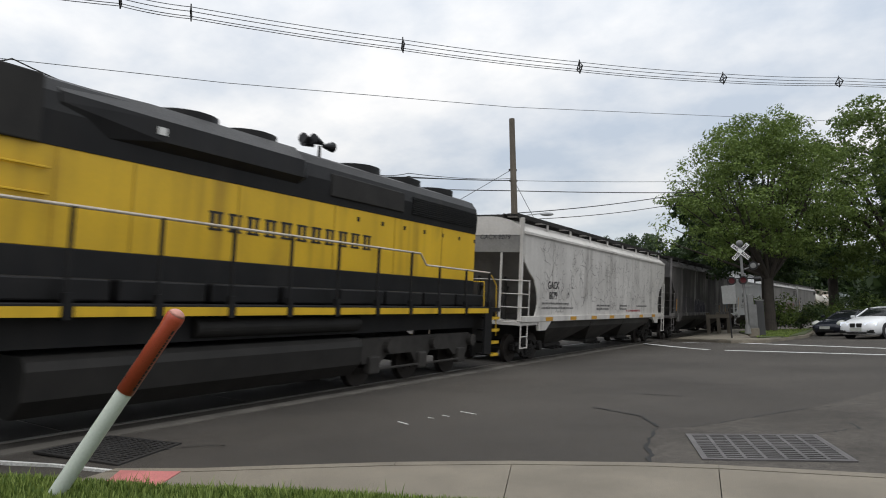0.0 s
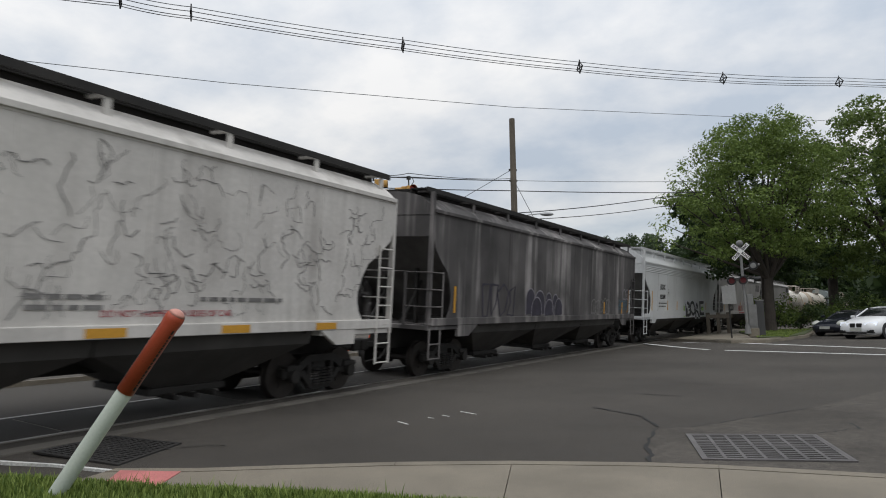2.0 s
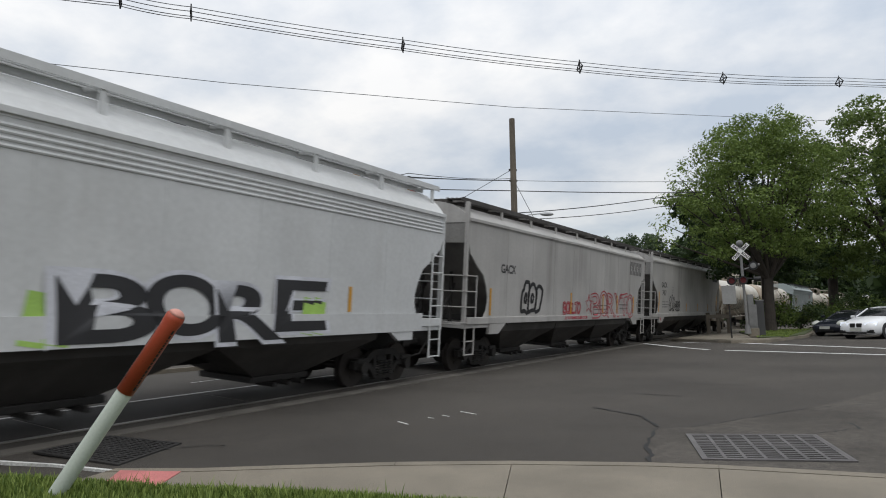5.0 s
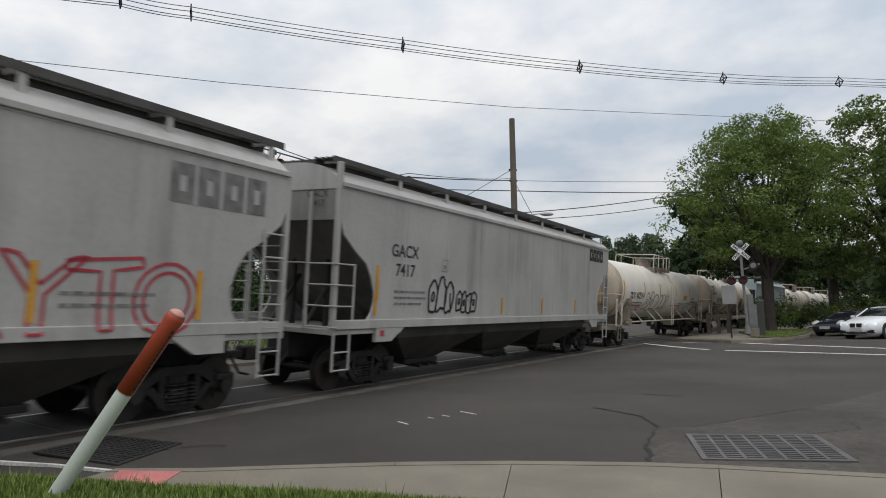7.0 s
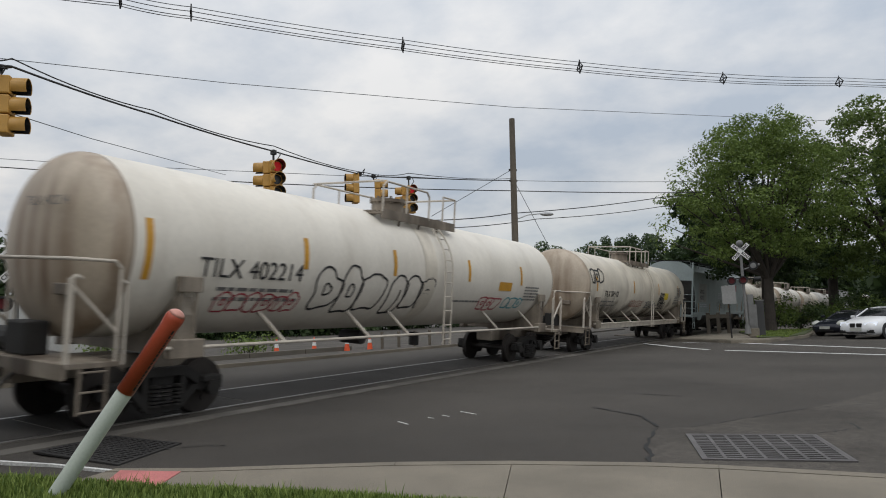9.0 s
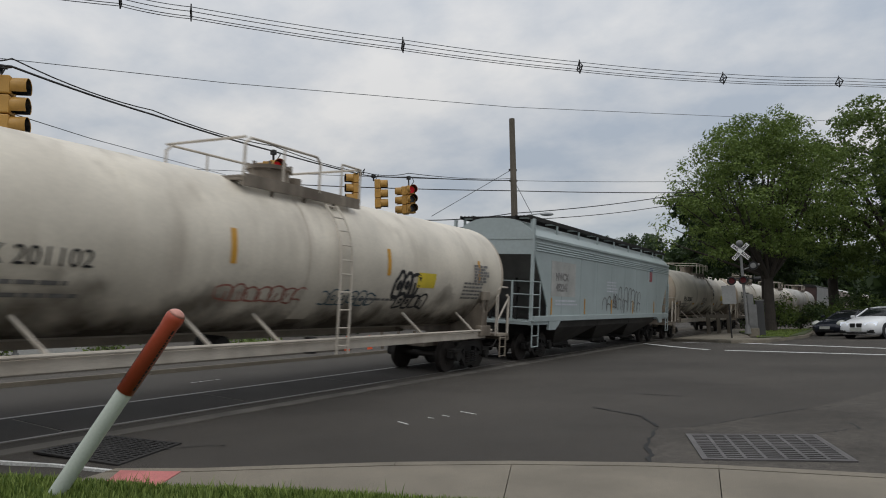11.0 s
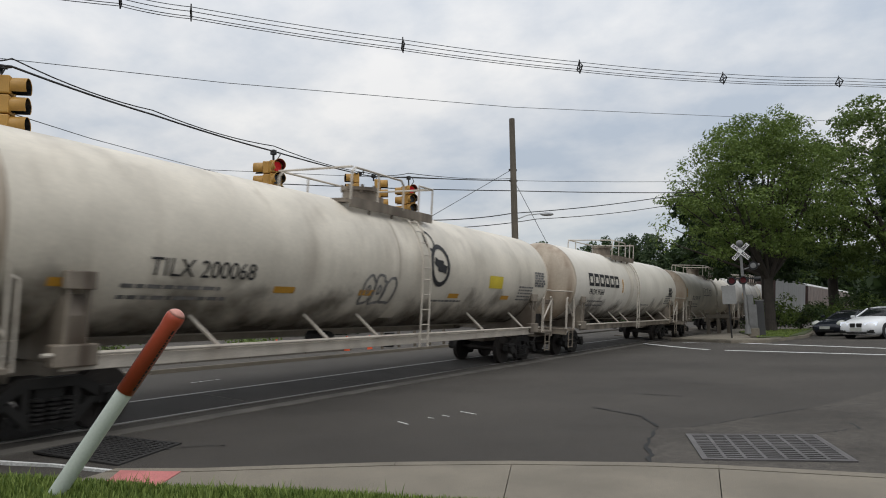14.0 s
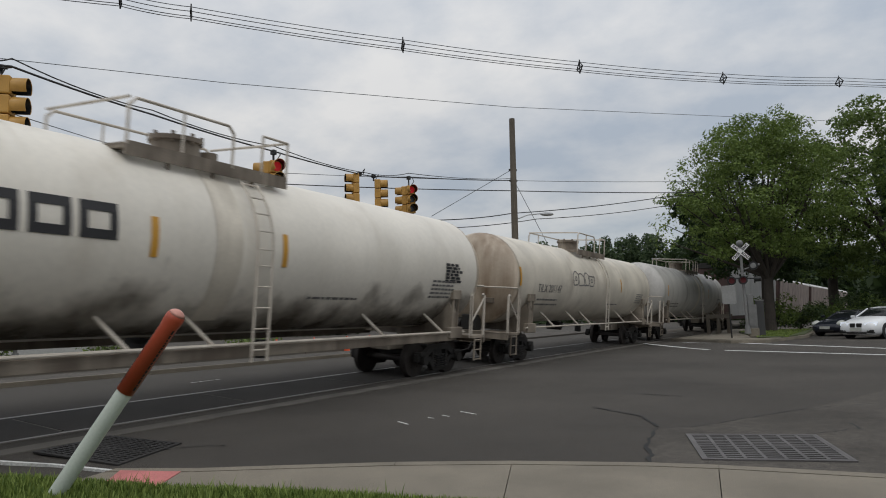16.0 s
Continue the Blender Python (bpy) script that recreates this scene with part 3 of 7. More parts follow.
def road_marks():
    def line(pts, w, label):
        for (x0, y0), (x1, y1) in zip(pts, pts[1:]):
            d = Vector((x1 - x0, y1 - y0)).normalized()
            nx_, ny_ = -d.y * w / 2, d.x * w / 2
            n = max(1, int(math.hypot(x1 - x0, y1 - y0) / 3))
            bm = bmesh.new()
            rows = []
            for i in range(n + 1):
                f = i / n
                x, y = x0 + (x1 - x0) * f, y0 + (y1 - y0) * f
                rows.append([bm.verts.new((x + nx_, y + ny_, ground_z(x, y) + 0.006)), bm.verts.new((x - nx_, y - ny_, ground_z(x, y) + 0.006))])
            for r, q in zip(rows, rows[1:]):
                bm.faces.new((r[0], r[1], q[1], q[0]))
            tagged(part("road_line", bm, PAINT_LINE), label, "road line", "road markings", "structure")
    line([(-6.18, 36.2), (1.94, 28.5), (9, 21.8)], 0.30, "worn white crosswalk line on the asphalt")
    line([(-3.2, 27.7), (1.68, 24.95), (8, 21.0)], 0.28, "worn white crosswalk line on the asphalt")
    line([(-8.1, 36.0), (-3.9, 28.2)], 0.26, "worn white stop line on the asphalt")
    line([(-5.72, 8.83), (-5.42, 8.64)], 0.035, "small white survey mark sprayed on asphalt")
    line([(-5.32, 10.12), (-4.92, 9.9)], 0.035, "small white survey mark sprayed on asphalt")
    line([(-5.5, 9.35), (-5.36, 9.3)], 0.03, "small white survey mark sprayed on asphalt")
    line([(-5.42, 9.65), (-5.22, 9.55)], 0.03, "small white survey mark sprayed on asphalt")
    line([(-12.3, 10.6), (-12.36, 11.5)], 0.05, "small white survey mark sprayed on asphalt")
    old = [(-1.6, 7.12), (-1.9, 8.3), (-2.02, 9.36), (-1.55, 9.7), (-0.97, 10.78), (-0.2, 12.1), (0.9, 14.8), (4, 17.0), (12, 18), (12, 7.2), (5, 7.42), (2.2, 7.44), (0.5, 7.37)]
    slab("road_patch", old, 0.004, 0.02, ASPHALT_OLD, "lighter weathered asphalt patch with a cracked edge", "road patch")
    rng = random.Random(4)
    for pts in ([(-1.6, 7.14), (-1.9, 8.3), (-2.02, 9.36), (-1.55, 9.7), (-0.97, 10.78), (-0.2, 12.1)], [(-0.12, 9.6), (0.3, 10.1), (0.2, 11.0), (1.1, 11.7), (2.6, 12.0)], [(-0.2, 12.1), (0.9, 13.0), (2.4, 13.3)], [(-6.0, 15.0), (-3.6, 15.6), (-1.4, 15.2), (1.6, 15.9)], [(-3.4, 11.2), (-2.4, 10.4), (-2.0, 9.4)], [(-4.6, 12.9), (-3.2, 13.3), (-2.2, 13.1)], [(-7.3, 5.9), (-7.0, 6.3), (-6.7, 6.35)]):
        bm = bmesh.new()
        fine = []
        for (x0, y0), (x1, y1) in zip(pts, pts[1:]):
            for i in range(8):
                f = i / 8
                fine.append((x0 + (x1 - x0) * f + rng.uniform(-0.03, 0.03), y0 + (y1 - y0) * f + rng.uniform(-0.03, 0.03)))
        prev = None
        for x, y in fine:
            w = rng.uniform(0.008, 0.03)
            cur = [bm.verts.new((x - w, y, ground_z(x, y) + 0.009)), bm.verts.new((x + w, y + w, ground_z(x, y) + 0.009))]
            if prev:
                bm.faces.new((prev[0], prev[1], cur[1], cur[0]))
            prev = cur
        tagged(part("crack", bm, PIT), "dark ragged crack in the asphalt", "crack", "cracks", "structure")


# ---- rail cars: local x to the near side, y to the rear, z up from the rail ----
SHARED = {}


def truck_meshes():
    """A freight truck: bolster, cast side frames, wheelsets."""
    bm = bmesh.new()
    box(bm, -1.0, 1.0, -0.2, 0.2, 0.45, 0.78, 0.03)
    rod(bm, (0, 0, 0.78), (0, 0, 0.95), 0.2, 16)
    SHARED["bolster"] = part("bolster_master", bm, GRIME)
    bm = bmesh.new()
    for sg in (-1, 1):
        prism(bm, [(sg * 1.14, 0.42), (sg * 1.14, 0.60), (sg * 0.72, 0.66), (sg * 0.40, 0.84), (0, 0.84), (0, 0.70), (sg * 0.36, 0.70), (sg * 0.64, 0.52), (sg * 0.66, 0.42)], 0, 0.92, 1.06)
        prism(bm, [(sg * 0.70, 0.50), (sg * 0.58, 0.42), (sg * 0.30, 0.15), (0, 0.15), (0, 0.25), (sg * 0.26, 0.25), (sg * 0.52, 0.54)], 0, 0.92, 1.06)
        box(bm, 0.93, 1.05, min(sg * 0.30, sg * 0.40), max(sg * 0.30, sg * 0.40), 0.2, 0.76)
    for y in (-0.889, 0.889):
        rod(bm, (1.0, y, 0.457), (1.17, y, 0.457), 0.13, 14)
        box(bm, 0.9, 1.12, y - 0.2, y + 0.2, 0.55, 0.66, 0.02)
    for y in (-0.2, 0.0, 0.2):
        for k in range(6):
            rod(bm, (1.08, y, 0.24 + 0.06 * k), (1.08, y, 0.27 + 0.06 * k), 0.085, 10)
    SHARED["frame"] = part("side_frame_master", bm, GRIME)
    bm = bmesh.new()
    rod(bm, (-1.0, 0, 0), (1.0, 0, 0), 0.085, 12)
    for sx in (-1, 1):
        rod(bm, (sx * 0.70, 0, 0), (sx * 0.81, 0, 0), 0.457, 32)
        rod(bm, (sx * 0.67, 0, 0), (sx * 0.70, 0, 0), 0.485, 32)
        rod(bm, (sx * 0.81, 0, 0), (sx * 0.815, 0, 0), 0.36, 32)
        for k in range(5):
            a = 6.283 * k / 5
            rod(bm, (sx * 0.815, 0.22 * math.cos(a), 0.22 * math.sin(a)), (sx * 0.83, 0.22 * math.cos(a), 0.22 * math.sin(a)), 0.05, 8)
    SHARED["wheels"] = part("wheelset_master", bm, surf("wheel_steel", (0.035, 0.030, 0.027), 0.6, 0.4, var=0.3, scale=3))


def add_truck(car, y, s8, mirror=False):
    t = share("truck", SHARED["bolster"], car, pose(0, y, 0), "grimy cast steel truck")
    share("side_frame", SHARED["frame"], t)
    share("side_frame", SHARED["frame"], t, pose(0, 0, 0, 0, 0, 180))
    for w in (-0.889, 0.889):
        ws = share("wheelset", SHARED["wheels"], t, pose(0, w, 0.457))
        WHEELS.append((ws, (0, w, 0.457), s8, 0.457))


def coupler(car, y, sgn):
    bm = bmesh.new()
    box(bm, -0.07, 0.07, min(y, y + sgn * 0.75), max(y, y + sgn * 0.75), 0.76, 0.9, 0.02)
    box(bm, -0.16, 0.16, min(y + sgn * 0.6, y + sgn * 0.88), max(y + sgn * 0.6, y + sgn * 0.88), 0.70, 0.98, 0.04)
    pipe(bm, [(0.35, y, 0.85), (0.3, y + sgn * 0.3, 0.5), (0.15, y + sgn * 0.7, 0.42)], 0.025)
    part("coupler", bm, GRIME, car)


def ladder_part(car, x, y0, y1, z0, z1, mat, rungs, out=0.06):
    bm = bmesh.new()
    for y in (y0, y1):
        rod(bm, (x + out, y, z0), (x + out, y, z1), 0.024, 6)
    for i in range(rungs):
        z = z0 + 0.03 + (z1 - z0 - 0.1) * i / (rungs - 1)
        rod(bm, (x + out, y0, z), (x + out, y1, z), 0.016, 6)
    return part("ladder", bm, mat, car)


def hopper(s_front, s_rear, paint, label, eave=4.28, top=4.80, half=1.54, ribs=0, sill=None, walk_mat=None, bays=3, roof=None, end=None, end_ladder=2.74, cut=1.0, straight=False):
    """A covered hopper car."""
    s8 = (s_front + s_rear) / 2
    L = (s_rear - s_front) / 2
    car = thing("hopper_car", on_track(s8 - travelled(0)), label, "railcar", "cars of the train")
    MOVING.append((car, s8))
    sill = sill or paint
    roof = roof or paint
    end = end or paint
    E0 = L - 0.04
    # side sheets, cut back under the slope at both ends
    edge = [(-E0, eave), (-E0, 3.64)]
    if straight:
        edge += [(-E0 + 0.50, 2.95), (-E0 + 1.00, 2.24), (-E0 + 1.22, 1.90), (-E0 + 1.22, 1.57)]
    else:
        edge += [(-E0 + cut * d, z) for d, z in ((0.14, 3.32), (0.55, 3.0), (0.95, 2.76), (1.15, 2.45), (1.27, 2.15), (1.27, 1.95), (1.20, 1.74), (1.06, 1.57))]
    outline = edge + [(-y, z) for y, z in edge[::-1]]
    for sx in (1, -1):
        bm = bmesh.new()
        prism(bm, outline, 0, sx * half - 0.02, sx * half + 0.02)
        p = part("side_sheet", bm, paint, car)
        if sx > 0:
            near = p
    # weld seams
    for i in range(1, 9):
        y = -E0 + 0.6 + (2 * E0 - 1.2) * i / 9
        bm = bmesh.new()
        box(bm, half + 0.018, half + 0.026, y - 0.02, y + 0.02, 1.6, eave - 0.12)
        part("seam", bm, paint, car)
    # roof
    prof = []
    for i in range(17):
        u = -1 + 2 * i / 16
        prof.append((u * (half + 0.03), eave + (top - eave) * (1 - abs(u) ** 3.2)))
    prof += [(half + 0.03, eave - 0.1), (-(half + 0.03), eave - 0.1)]
    bm = bmesh.new()
    loft(bm, [[(x, -E0 + 0.0, z) for x, z in prof], [(x, E0, z) for x, z in prof]])
    part("roof", bm, roof, car)
    bm = bmesh.new()
    for sx in (1, -1):
        box(bm, sx * half - 0.06, sx * half + 0.07, -E0, E0, eave - 0.065, eave + 0.03, 0.012)
    part("eave_angle", bm, roof, car)
    for i in range(ribs):
        bm = bmesh.new()
        z = eave - 0.2 - 0.085 * i
        rod(bm, (half + 0.015, -E0 + 0.1, z), (half + 0.015, E0 - 0.1, z), 0.03, 8)
        part("side_rib", bm, paint, car)
    # end plates, slope sheets
    for sg in (-1, 1):
        bm = bmesh.new()
        prism(bm, [(-half + 0.03, 3.62), (half - 0.03, 3.62), (half - 0.03, eave), (half * 0.6, eave + (top - eave) * 0.62), (0, top - 0.02), (-half * 0.6, eave + (top - eave) * 0.62), (-half + 0.03, eave)], 1, sg * (E0 - 0.05), sg * (E0 - 0.02))
        part("end_plate", bm, end, car)
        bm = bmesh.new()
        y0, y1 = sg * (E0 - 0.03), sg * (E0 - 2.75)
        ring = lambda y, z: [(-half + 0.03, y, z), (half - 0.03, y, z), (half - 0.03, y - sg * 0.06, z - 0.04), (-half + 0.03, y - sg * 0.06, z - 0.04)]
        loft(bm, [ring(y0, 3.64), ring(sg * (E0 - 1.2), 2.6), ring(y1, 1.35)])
        part("slope_sheet", bm, SLOPE, car, "slope sheet darkened by grime and painted shade")
        # corner posts, end platform, braces
        for x in (-half + 0.03, half - 0.03):
            bm = bmesh.new()
            box(bm, x - 0.05, x + 0.05, min(y0, y0 + sg * 0.11), max(y0, y0 + sg * 0.11), 1.26, top - 0.06 if sg < 0 else eave, 0.008)
            part("corner_post", bm, paint, car)
        part("end_platform", box(bmesh.new(), -half - 0.02, half + 0.02, min(y0 + sg * 0.12, sg * (E0 - 2.4)), max(y0 + sg * 0.12, sg * (E0 - 2.4)), 1.27, 1.37, 0.008), sill, car)
        bm = bmesh.new()
        for x in (-0.5, 0.5):
            rod(bm, (x, sg * (E0 - 0.25), 1.36), (x, sg * (E0 - 1.15), 2.5), 0.05, 6)
            box(bm, x - 0.04, x + 0.04, min(sg * (E0 - 0.9), sg * (E0 - 1.0)), max(sg * (E0 - 0.9), sg * (E0 - 1.0)), 1.37, 2.85)
        box(bm, -0.3, 0.3, min(y0, sg * (E0 - 3.0)), max(y0, sg * (E0 - 3.0)), 0.72, 1.27)
        part("end_sill", bm, GRIME, car)
        if sg > 0:
            part("brake_reservoir", rod(bmesh.new(), (-0.75, E0 - 0.75, 1.66), (0.75, E0 - 0.75, 1.66), 0.27, 18), GRIME, car, smooth=False)
            bm = bmesh.new()
            box(bm, -0.12, 0.16, E0 - 0.12, E0 + 0.02, 1.7, 2.5, 0.02)
            part("brake_stand", bm, GRIME, car)
            bm = bmesh.new()
            bmesh.ops.create_circle(bm, cap_ends=False, segments=20, radius=0.28, matrix=Matrix.Translation((0.02, E0 + 0.08, 2.4)) @ pose(0, 0, 0, 90, 0, 0))
            ring_pts = [v.co.copy() for v in bm.verts]
            bm.clear()
            pipe(bm, ring_pts + ring_pts[:1], 0.018, 6)
            for q in ring_pts[::5]:
                rod(bm, (0.02, E0 + 0.06, 2.4), q, 0.014, 6)
            part("brake_wheel", bm, GRIME, car)
            for x in (half, -half - 0.12):
                ladder_part(car, x, E0 - 0.57, E0 - 0.06, 0.6, 3.2, paint, 7)
            bm = bmesh.new()
            for z in (1.6, 2.05, 2.5, 2.95):
                rod(bm, (0.72, E0 + 0.09, z), (half, E0 + 0.09, z), 0.016, 6)
            part("grab_irons", bm, paint, car)
        else:
            ye = -E0 - 0.10
            part("end_grab", rod(bmesh.new(), (-0.8, ye, 2.72), (0.8, ye, 2.72), 0.014, 6), paint, car)
            for sx in (1, -1):
                xo = sx * (half + 0.04)
                part("ladder_stile", box(bmesh.new(), min(sx * 0.80, sx * 0.86), max(sx * 0.80, sx * 0.86), ye - 0.02, ye + 0.03, 1.37, end_ladder), paint, car)
                part("ladder_stile", rod(bmesh.new(), (xo, -E0 + 0.52, 1.37), (xo, -E0 + 0.52, 2.74), 0.022, 6), paint, car)
                for k in range(4):
                    z = 1.42 + 0.43 * k
                    part("rung", pipe(bmesh.new(), [(sx * 0.82, ye - 0.01, z), (xo, ye - 0.01, z), (xo, -E0 + 0.52, z)], 0.016, 6), paint, car)
                bm = bmesh.new()
                for yy in (-E0 - 0.07, -E0 + 0.44):
                    box(bm, sx * (half + 0.05) - 0.012, sx * (half + 0.05) + 0.012, yy - 0.025, yy + 0.025, 0.54, 1.3)
                for z in (0.56, 0.92):
                    rod(bm, (sx * (half + 0.05), -E0 - 0.07, z), (sx * (half + 0.05), -E0 + 0.44, z), 0.018, 6)
                part("stirrup_step", bm, paint, car)
        coupler(car, sg * E0, sg)
    # side sills and bolster plates
    for sx in (1, -1):
        bm = bmesh.new()
        box(bm, sx * half - 0.05, sx * half + 0.07, -E0, E0, 1.38, 1.57, 0.012)
        for sg in (-1, 1):
            prism(bm, [(sg * (E0 - 1.35), 1.38), (sg * (E0 - 1.35), 1.08), (sg * (E0 - 1.95), 1.08), (sg * (E0 - 2.45), 1.38)], 0, sx * half - 0.03, sx * half + 0.06)
        part("side_sill", bm, sill, car)
    # hopper bays
    y_in = E0 - 2.5
    for i in range(bays):
        c = -y_in + 2 * y_in * (i + 0.5) / bays
        h = y_in / bays
        bm = bmesh.new()
        def rect(y, z, hw, hl):
            return [(-hw, y - hl, z), (hw, y - hl, z), (hw, y + hl, z), (-hw, y + hl, z)]
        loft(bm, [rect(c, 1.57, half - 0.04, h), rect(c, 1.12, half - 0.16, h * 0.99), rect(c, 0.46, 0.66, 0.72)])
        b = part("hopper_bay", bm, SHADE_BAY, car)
        bm = bmesh.new()
        box(bm, -0.72, 0.72, c - 0.8, c + 0.8, 0.34, 0.46, 0.02)
        box(bm, -0.9, 0.9, c + 0.3, c + 0.42, 0.30, 0.36)
        for k in range(3):
            rod(bm, (0.5, c - 0.45 + 0.4 * k, 0.32), (0.98, c - 0.45 + 0.4 * k, 0.32), 0.05, 8)
        part("outlet_gate", bm, GRIME, b)
    bm = bmesh.new()
    box(bm, -0.16, 0.16, -y_in, y_in, 0.72, 1.0)
    part("centre_sill", bm, GRIME, car)
    # running boards on stanchions
    wm = walk_mat or roof
    zb = top + 0.03
    for sx in (1, -1):
        bm = bmesh.new()
        for k in range(4):
            x = sx * (0.86 + 0.14 * k)
            box(bm, x - 0.025, x + 0.025, -E0 - 0.05, E0 + 0.05, zb, zb + 0.035)
        box(bm, sx * 1.33 - 0.015, sx * 1.33 + 0.015, -E0 - 0.05, E0 + 0.05, zb - 0.07, zb + 0.05)
        box(bm, sx * 0.82 - 0.015, sx * 0.82 + 0.015, -E0 - 0.05, E0 + 0.05, zb - 0.10, zb + 0.05)
        n = int(2 * E0 / 0.12)
        for i in range(n + 1):
            y = -E0 + 2 * E0 * i / n
            box(bm, sx * 1.07 - 0.23, sx * 1.07 + 0.23, y - 0.012, y + 0.012, zb + 0.005, zb + 0.03)
        part("running_board", bm, wm, car)
        for i in range(9):
            y = -E0 + 0.25 + (2 * E0 - 0.5) * i / 8
            bm = bmesh.new()
            box(bm, sx * 1.30 - 0.02, sx * 1.30 + 0.02, y - 0.055, y + 0.055, eave + 0.02, zb + 0.02)
            box(bm, sx * 1.07 - 0.25, sx * 1.07 + 0.25, y - 0.03, y + 0.03, zb - 0.05, zb)
            part("stanchion", bm, paint if walk_mat is None else roof, car)
    for sg in (-1, 1):
        bm = bmesh.new()
        for k in range(5):
            y = sg * (E0 - 0.1 - 0.14 * k)
            box(bm, -1.32, 1.32, y - 0.025, y + 0.025, zb + 0.0, zb + 0.035)
        for k in range(12):
            x = -1.3 + 2.6 * k / 11
            box(bm, x - 0.012, x + 0.012, min(sg * (E0 - 0.7), sg * E0), max(sg * (E0 - 0.7), sg * E0), zb + 0.005, zb + 0.03)
        part("cross_board", bm, wm, car)
    for i in range(10):
        y = -E0 + 1.2 + (2 * E0 - 2.4) * i / 9
        bm = bmesh.new()
        box(bm, -0.4, 0.4, y - 0.42, y + 0.42, top - 0.02, top + 0.10, 0.03)
        part("hatch_cover", bm, roof, car)
    for y in (-(E0 - 1.70), E0 - 1.70):
        add_truck(car, y, s8)
    return car


def flat_marks(car, name, mat, label, fill):
    bm = bmesh.new()
    fill(bm)
    return tagged(part(name, bm, mat, car, label), kind="stuff" if name in ("small_print", "paint_cracks", "data_panel") else "")


def tank_car(s_front, s_rear, paint, label, r=1.58, zc=2.80, inset=0.25, band=None, mid=0.0, beam=False, head=None, grimy=False):
    s8 = (s_front + s_rear) / 2
    L = (s_rear - s_front) / 2
    car = thing("tank_car", on_track(s8 - travelled(0)), label, "railcar", "cars of the train")
    MOVING.append((car, s8))
    T = L - inset
    steel = CREAM_STEEL
    D = 0.66
    round_ = lambda y, q: [(q * math.cos(2 * math.pi * k / 64), y, zc + q * math.sin(2 * math.pi * k / 64)) for k in range(64)]
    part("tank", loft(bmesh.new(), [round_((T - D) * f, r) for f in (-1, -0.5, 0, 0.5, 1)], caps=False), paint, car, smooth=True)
    # dished heads with a tight knuckle
    prof = [(D * math.sin(a) ** 0.86, r * math.cos(a) ** 0.80) for a in (0, 0.12, 0.26, 0.42, 0.6, 0.8, 1.0, 1.2, 1.38, 1.50)]
    for sg in (-1, 1):
        part("tank_head", loft(bmesh.new(), [round_(sg * (T - D + y), q) for y, q in prof[:-1]] + [round_(sg * (T - D + prof[-1][0]), prof[-1][1])]), head or paint, car, smooth=True)
        part("brake_bracket", box(bmesh.new(), 0.55, 0.85, min(sg * (T - 0.35), sg * (T - 0.02)), max(sg * (T - 0.35), sg * (T - 0.02)), 1.95, 2.12, 0.02), steel, car)
    # plate seams
    for y in (-T * 0.45, T * 0.4):
        part("weld_seam", loft(bmesh.new(), [round_(y - 0.02, r + 0.005), round_(y + 0.02, r + 0.005)], caps=False), paint, car, smooth=True)
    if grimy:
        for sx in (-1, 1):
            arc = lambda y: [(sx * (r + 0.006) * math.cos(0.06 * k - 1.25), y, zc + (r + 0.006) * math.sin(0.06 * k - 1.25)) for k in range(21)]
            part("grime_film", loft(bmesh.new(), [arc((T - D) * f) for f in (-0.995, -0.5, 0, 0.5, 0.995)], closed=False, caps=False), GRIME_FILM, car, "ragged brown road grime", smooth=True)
    # centre band, manway, platform, railing
    before = set(car.children)
    bm = bmesh.new()
    loft(bm, [[((r + 0.012) * math.cos(math.pi * k / 40 - 0.9), yy, zc + (r + 0.012) * math.sin(math.pi * k / 40 - 0.9)) for k in range(64)] for yy in (-0.28, 0.28)], closed=False, caps=False)
    part("spill_band", bm, band or TANK_D, car, smooth=True)
    bm = bmesh.new()
    zt = zc + r
    rod(bm, (0, 0, zt - 0.15), (0, 0, zt + 0.32), 0.42, 28)
    rod(bm, (0, 0, zt + 0.32), (0, 0, zt + 0.40), 0.47, 28)
    for k in range(8):
        a = 6.283 * k / 8
        rod(bm, (0.43 * math.cos(a), 0.43 * math.sin(a), zt + 0.28), (0.43 * math.cos(a), 0.43 * math.sin(a), zt + 0.46), 0.035, 8)
    rod(bm, (0.0, 0.75, zt - 0.1), (0.0, 0.75, zt + 0.28), 0.16, 14)
    part("manway", bm, steel, car)
    bm = bmesh.new()
    zp = zt - 0.12
    for sx in (-1, 1):
        for k in range(5):
            x = sx * (0.55 + 0.12 * k)
            part("plank", box(bmesh.new(), x - 0.04, x + 0.04, -1.7, 1.7, zp, zp + 0.04), steel, car)
        box(bm, sx * 1.07 - 0.02, sx * 1.07 + 0.02, -1.72, 1.72, zp - 0.16, zp + 0.06)
        for y in (-0.9, 0, 0.9):
            rod(bm, (sx * 1.05, y, zp), (sx * 0.98, y, zc + math.sqrt(r * r - 0.98 ** 2) - 0.02), 0.03, 6)
    for y in (-1.62, 1.62):
        box(bm, -1.07, 1.07, y - 0.08, y + 0.08, zp - 0.05, zp - 0.004)
    part("platform", bm, steel, car)
    zr = zp + 0.72
    for sx in (-1, 1):
        bm = bmesh.new()
        y1 = 0.35 if sx > 0 else 1.7
        pipe(bm, [(sx * 1.07, -1.7, zp), (sx * 1.07, -1.7, zr - 0.12), (sx * 1.07, -1.58, zr), (sx * 1.07, y1 - 0.12, zr), (sx * 1.07, y1, zr - 0.12), (sx * 1.07, y1, zp)], 0.026)
        rod(bm, (sx * 1.07, -0.7, zp), (sx * 1.07, -0.7, zr), 0.022, 6)
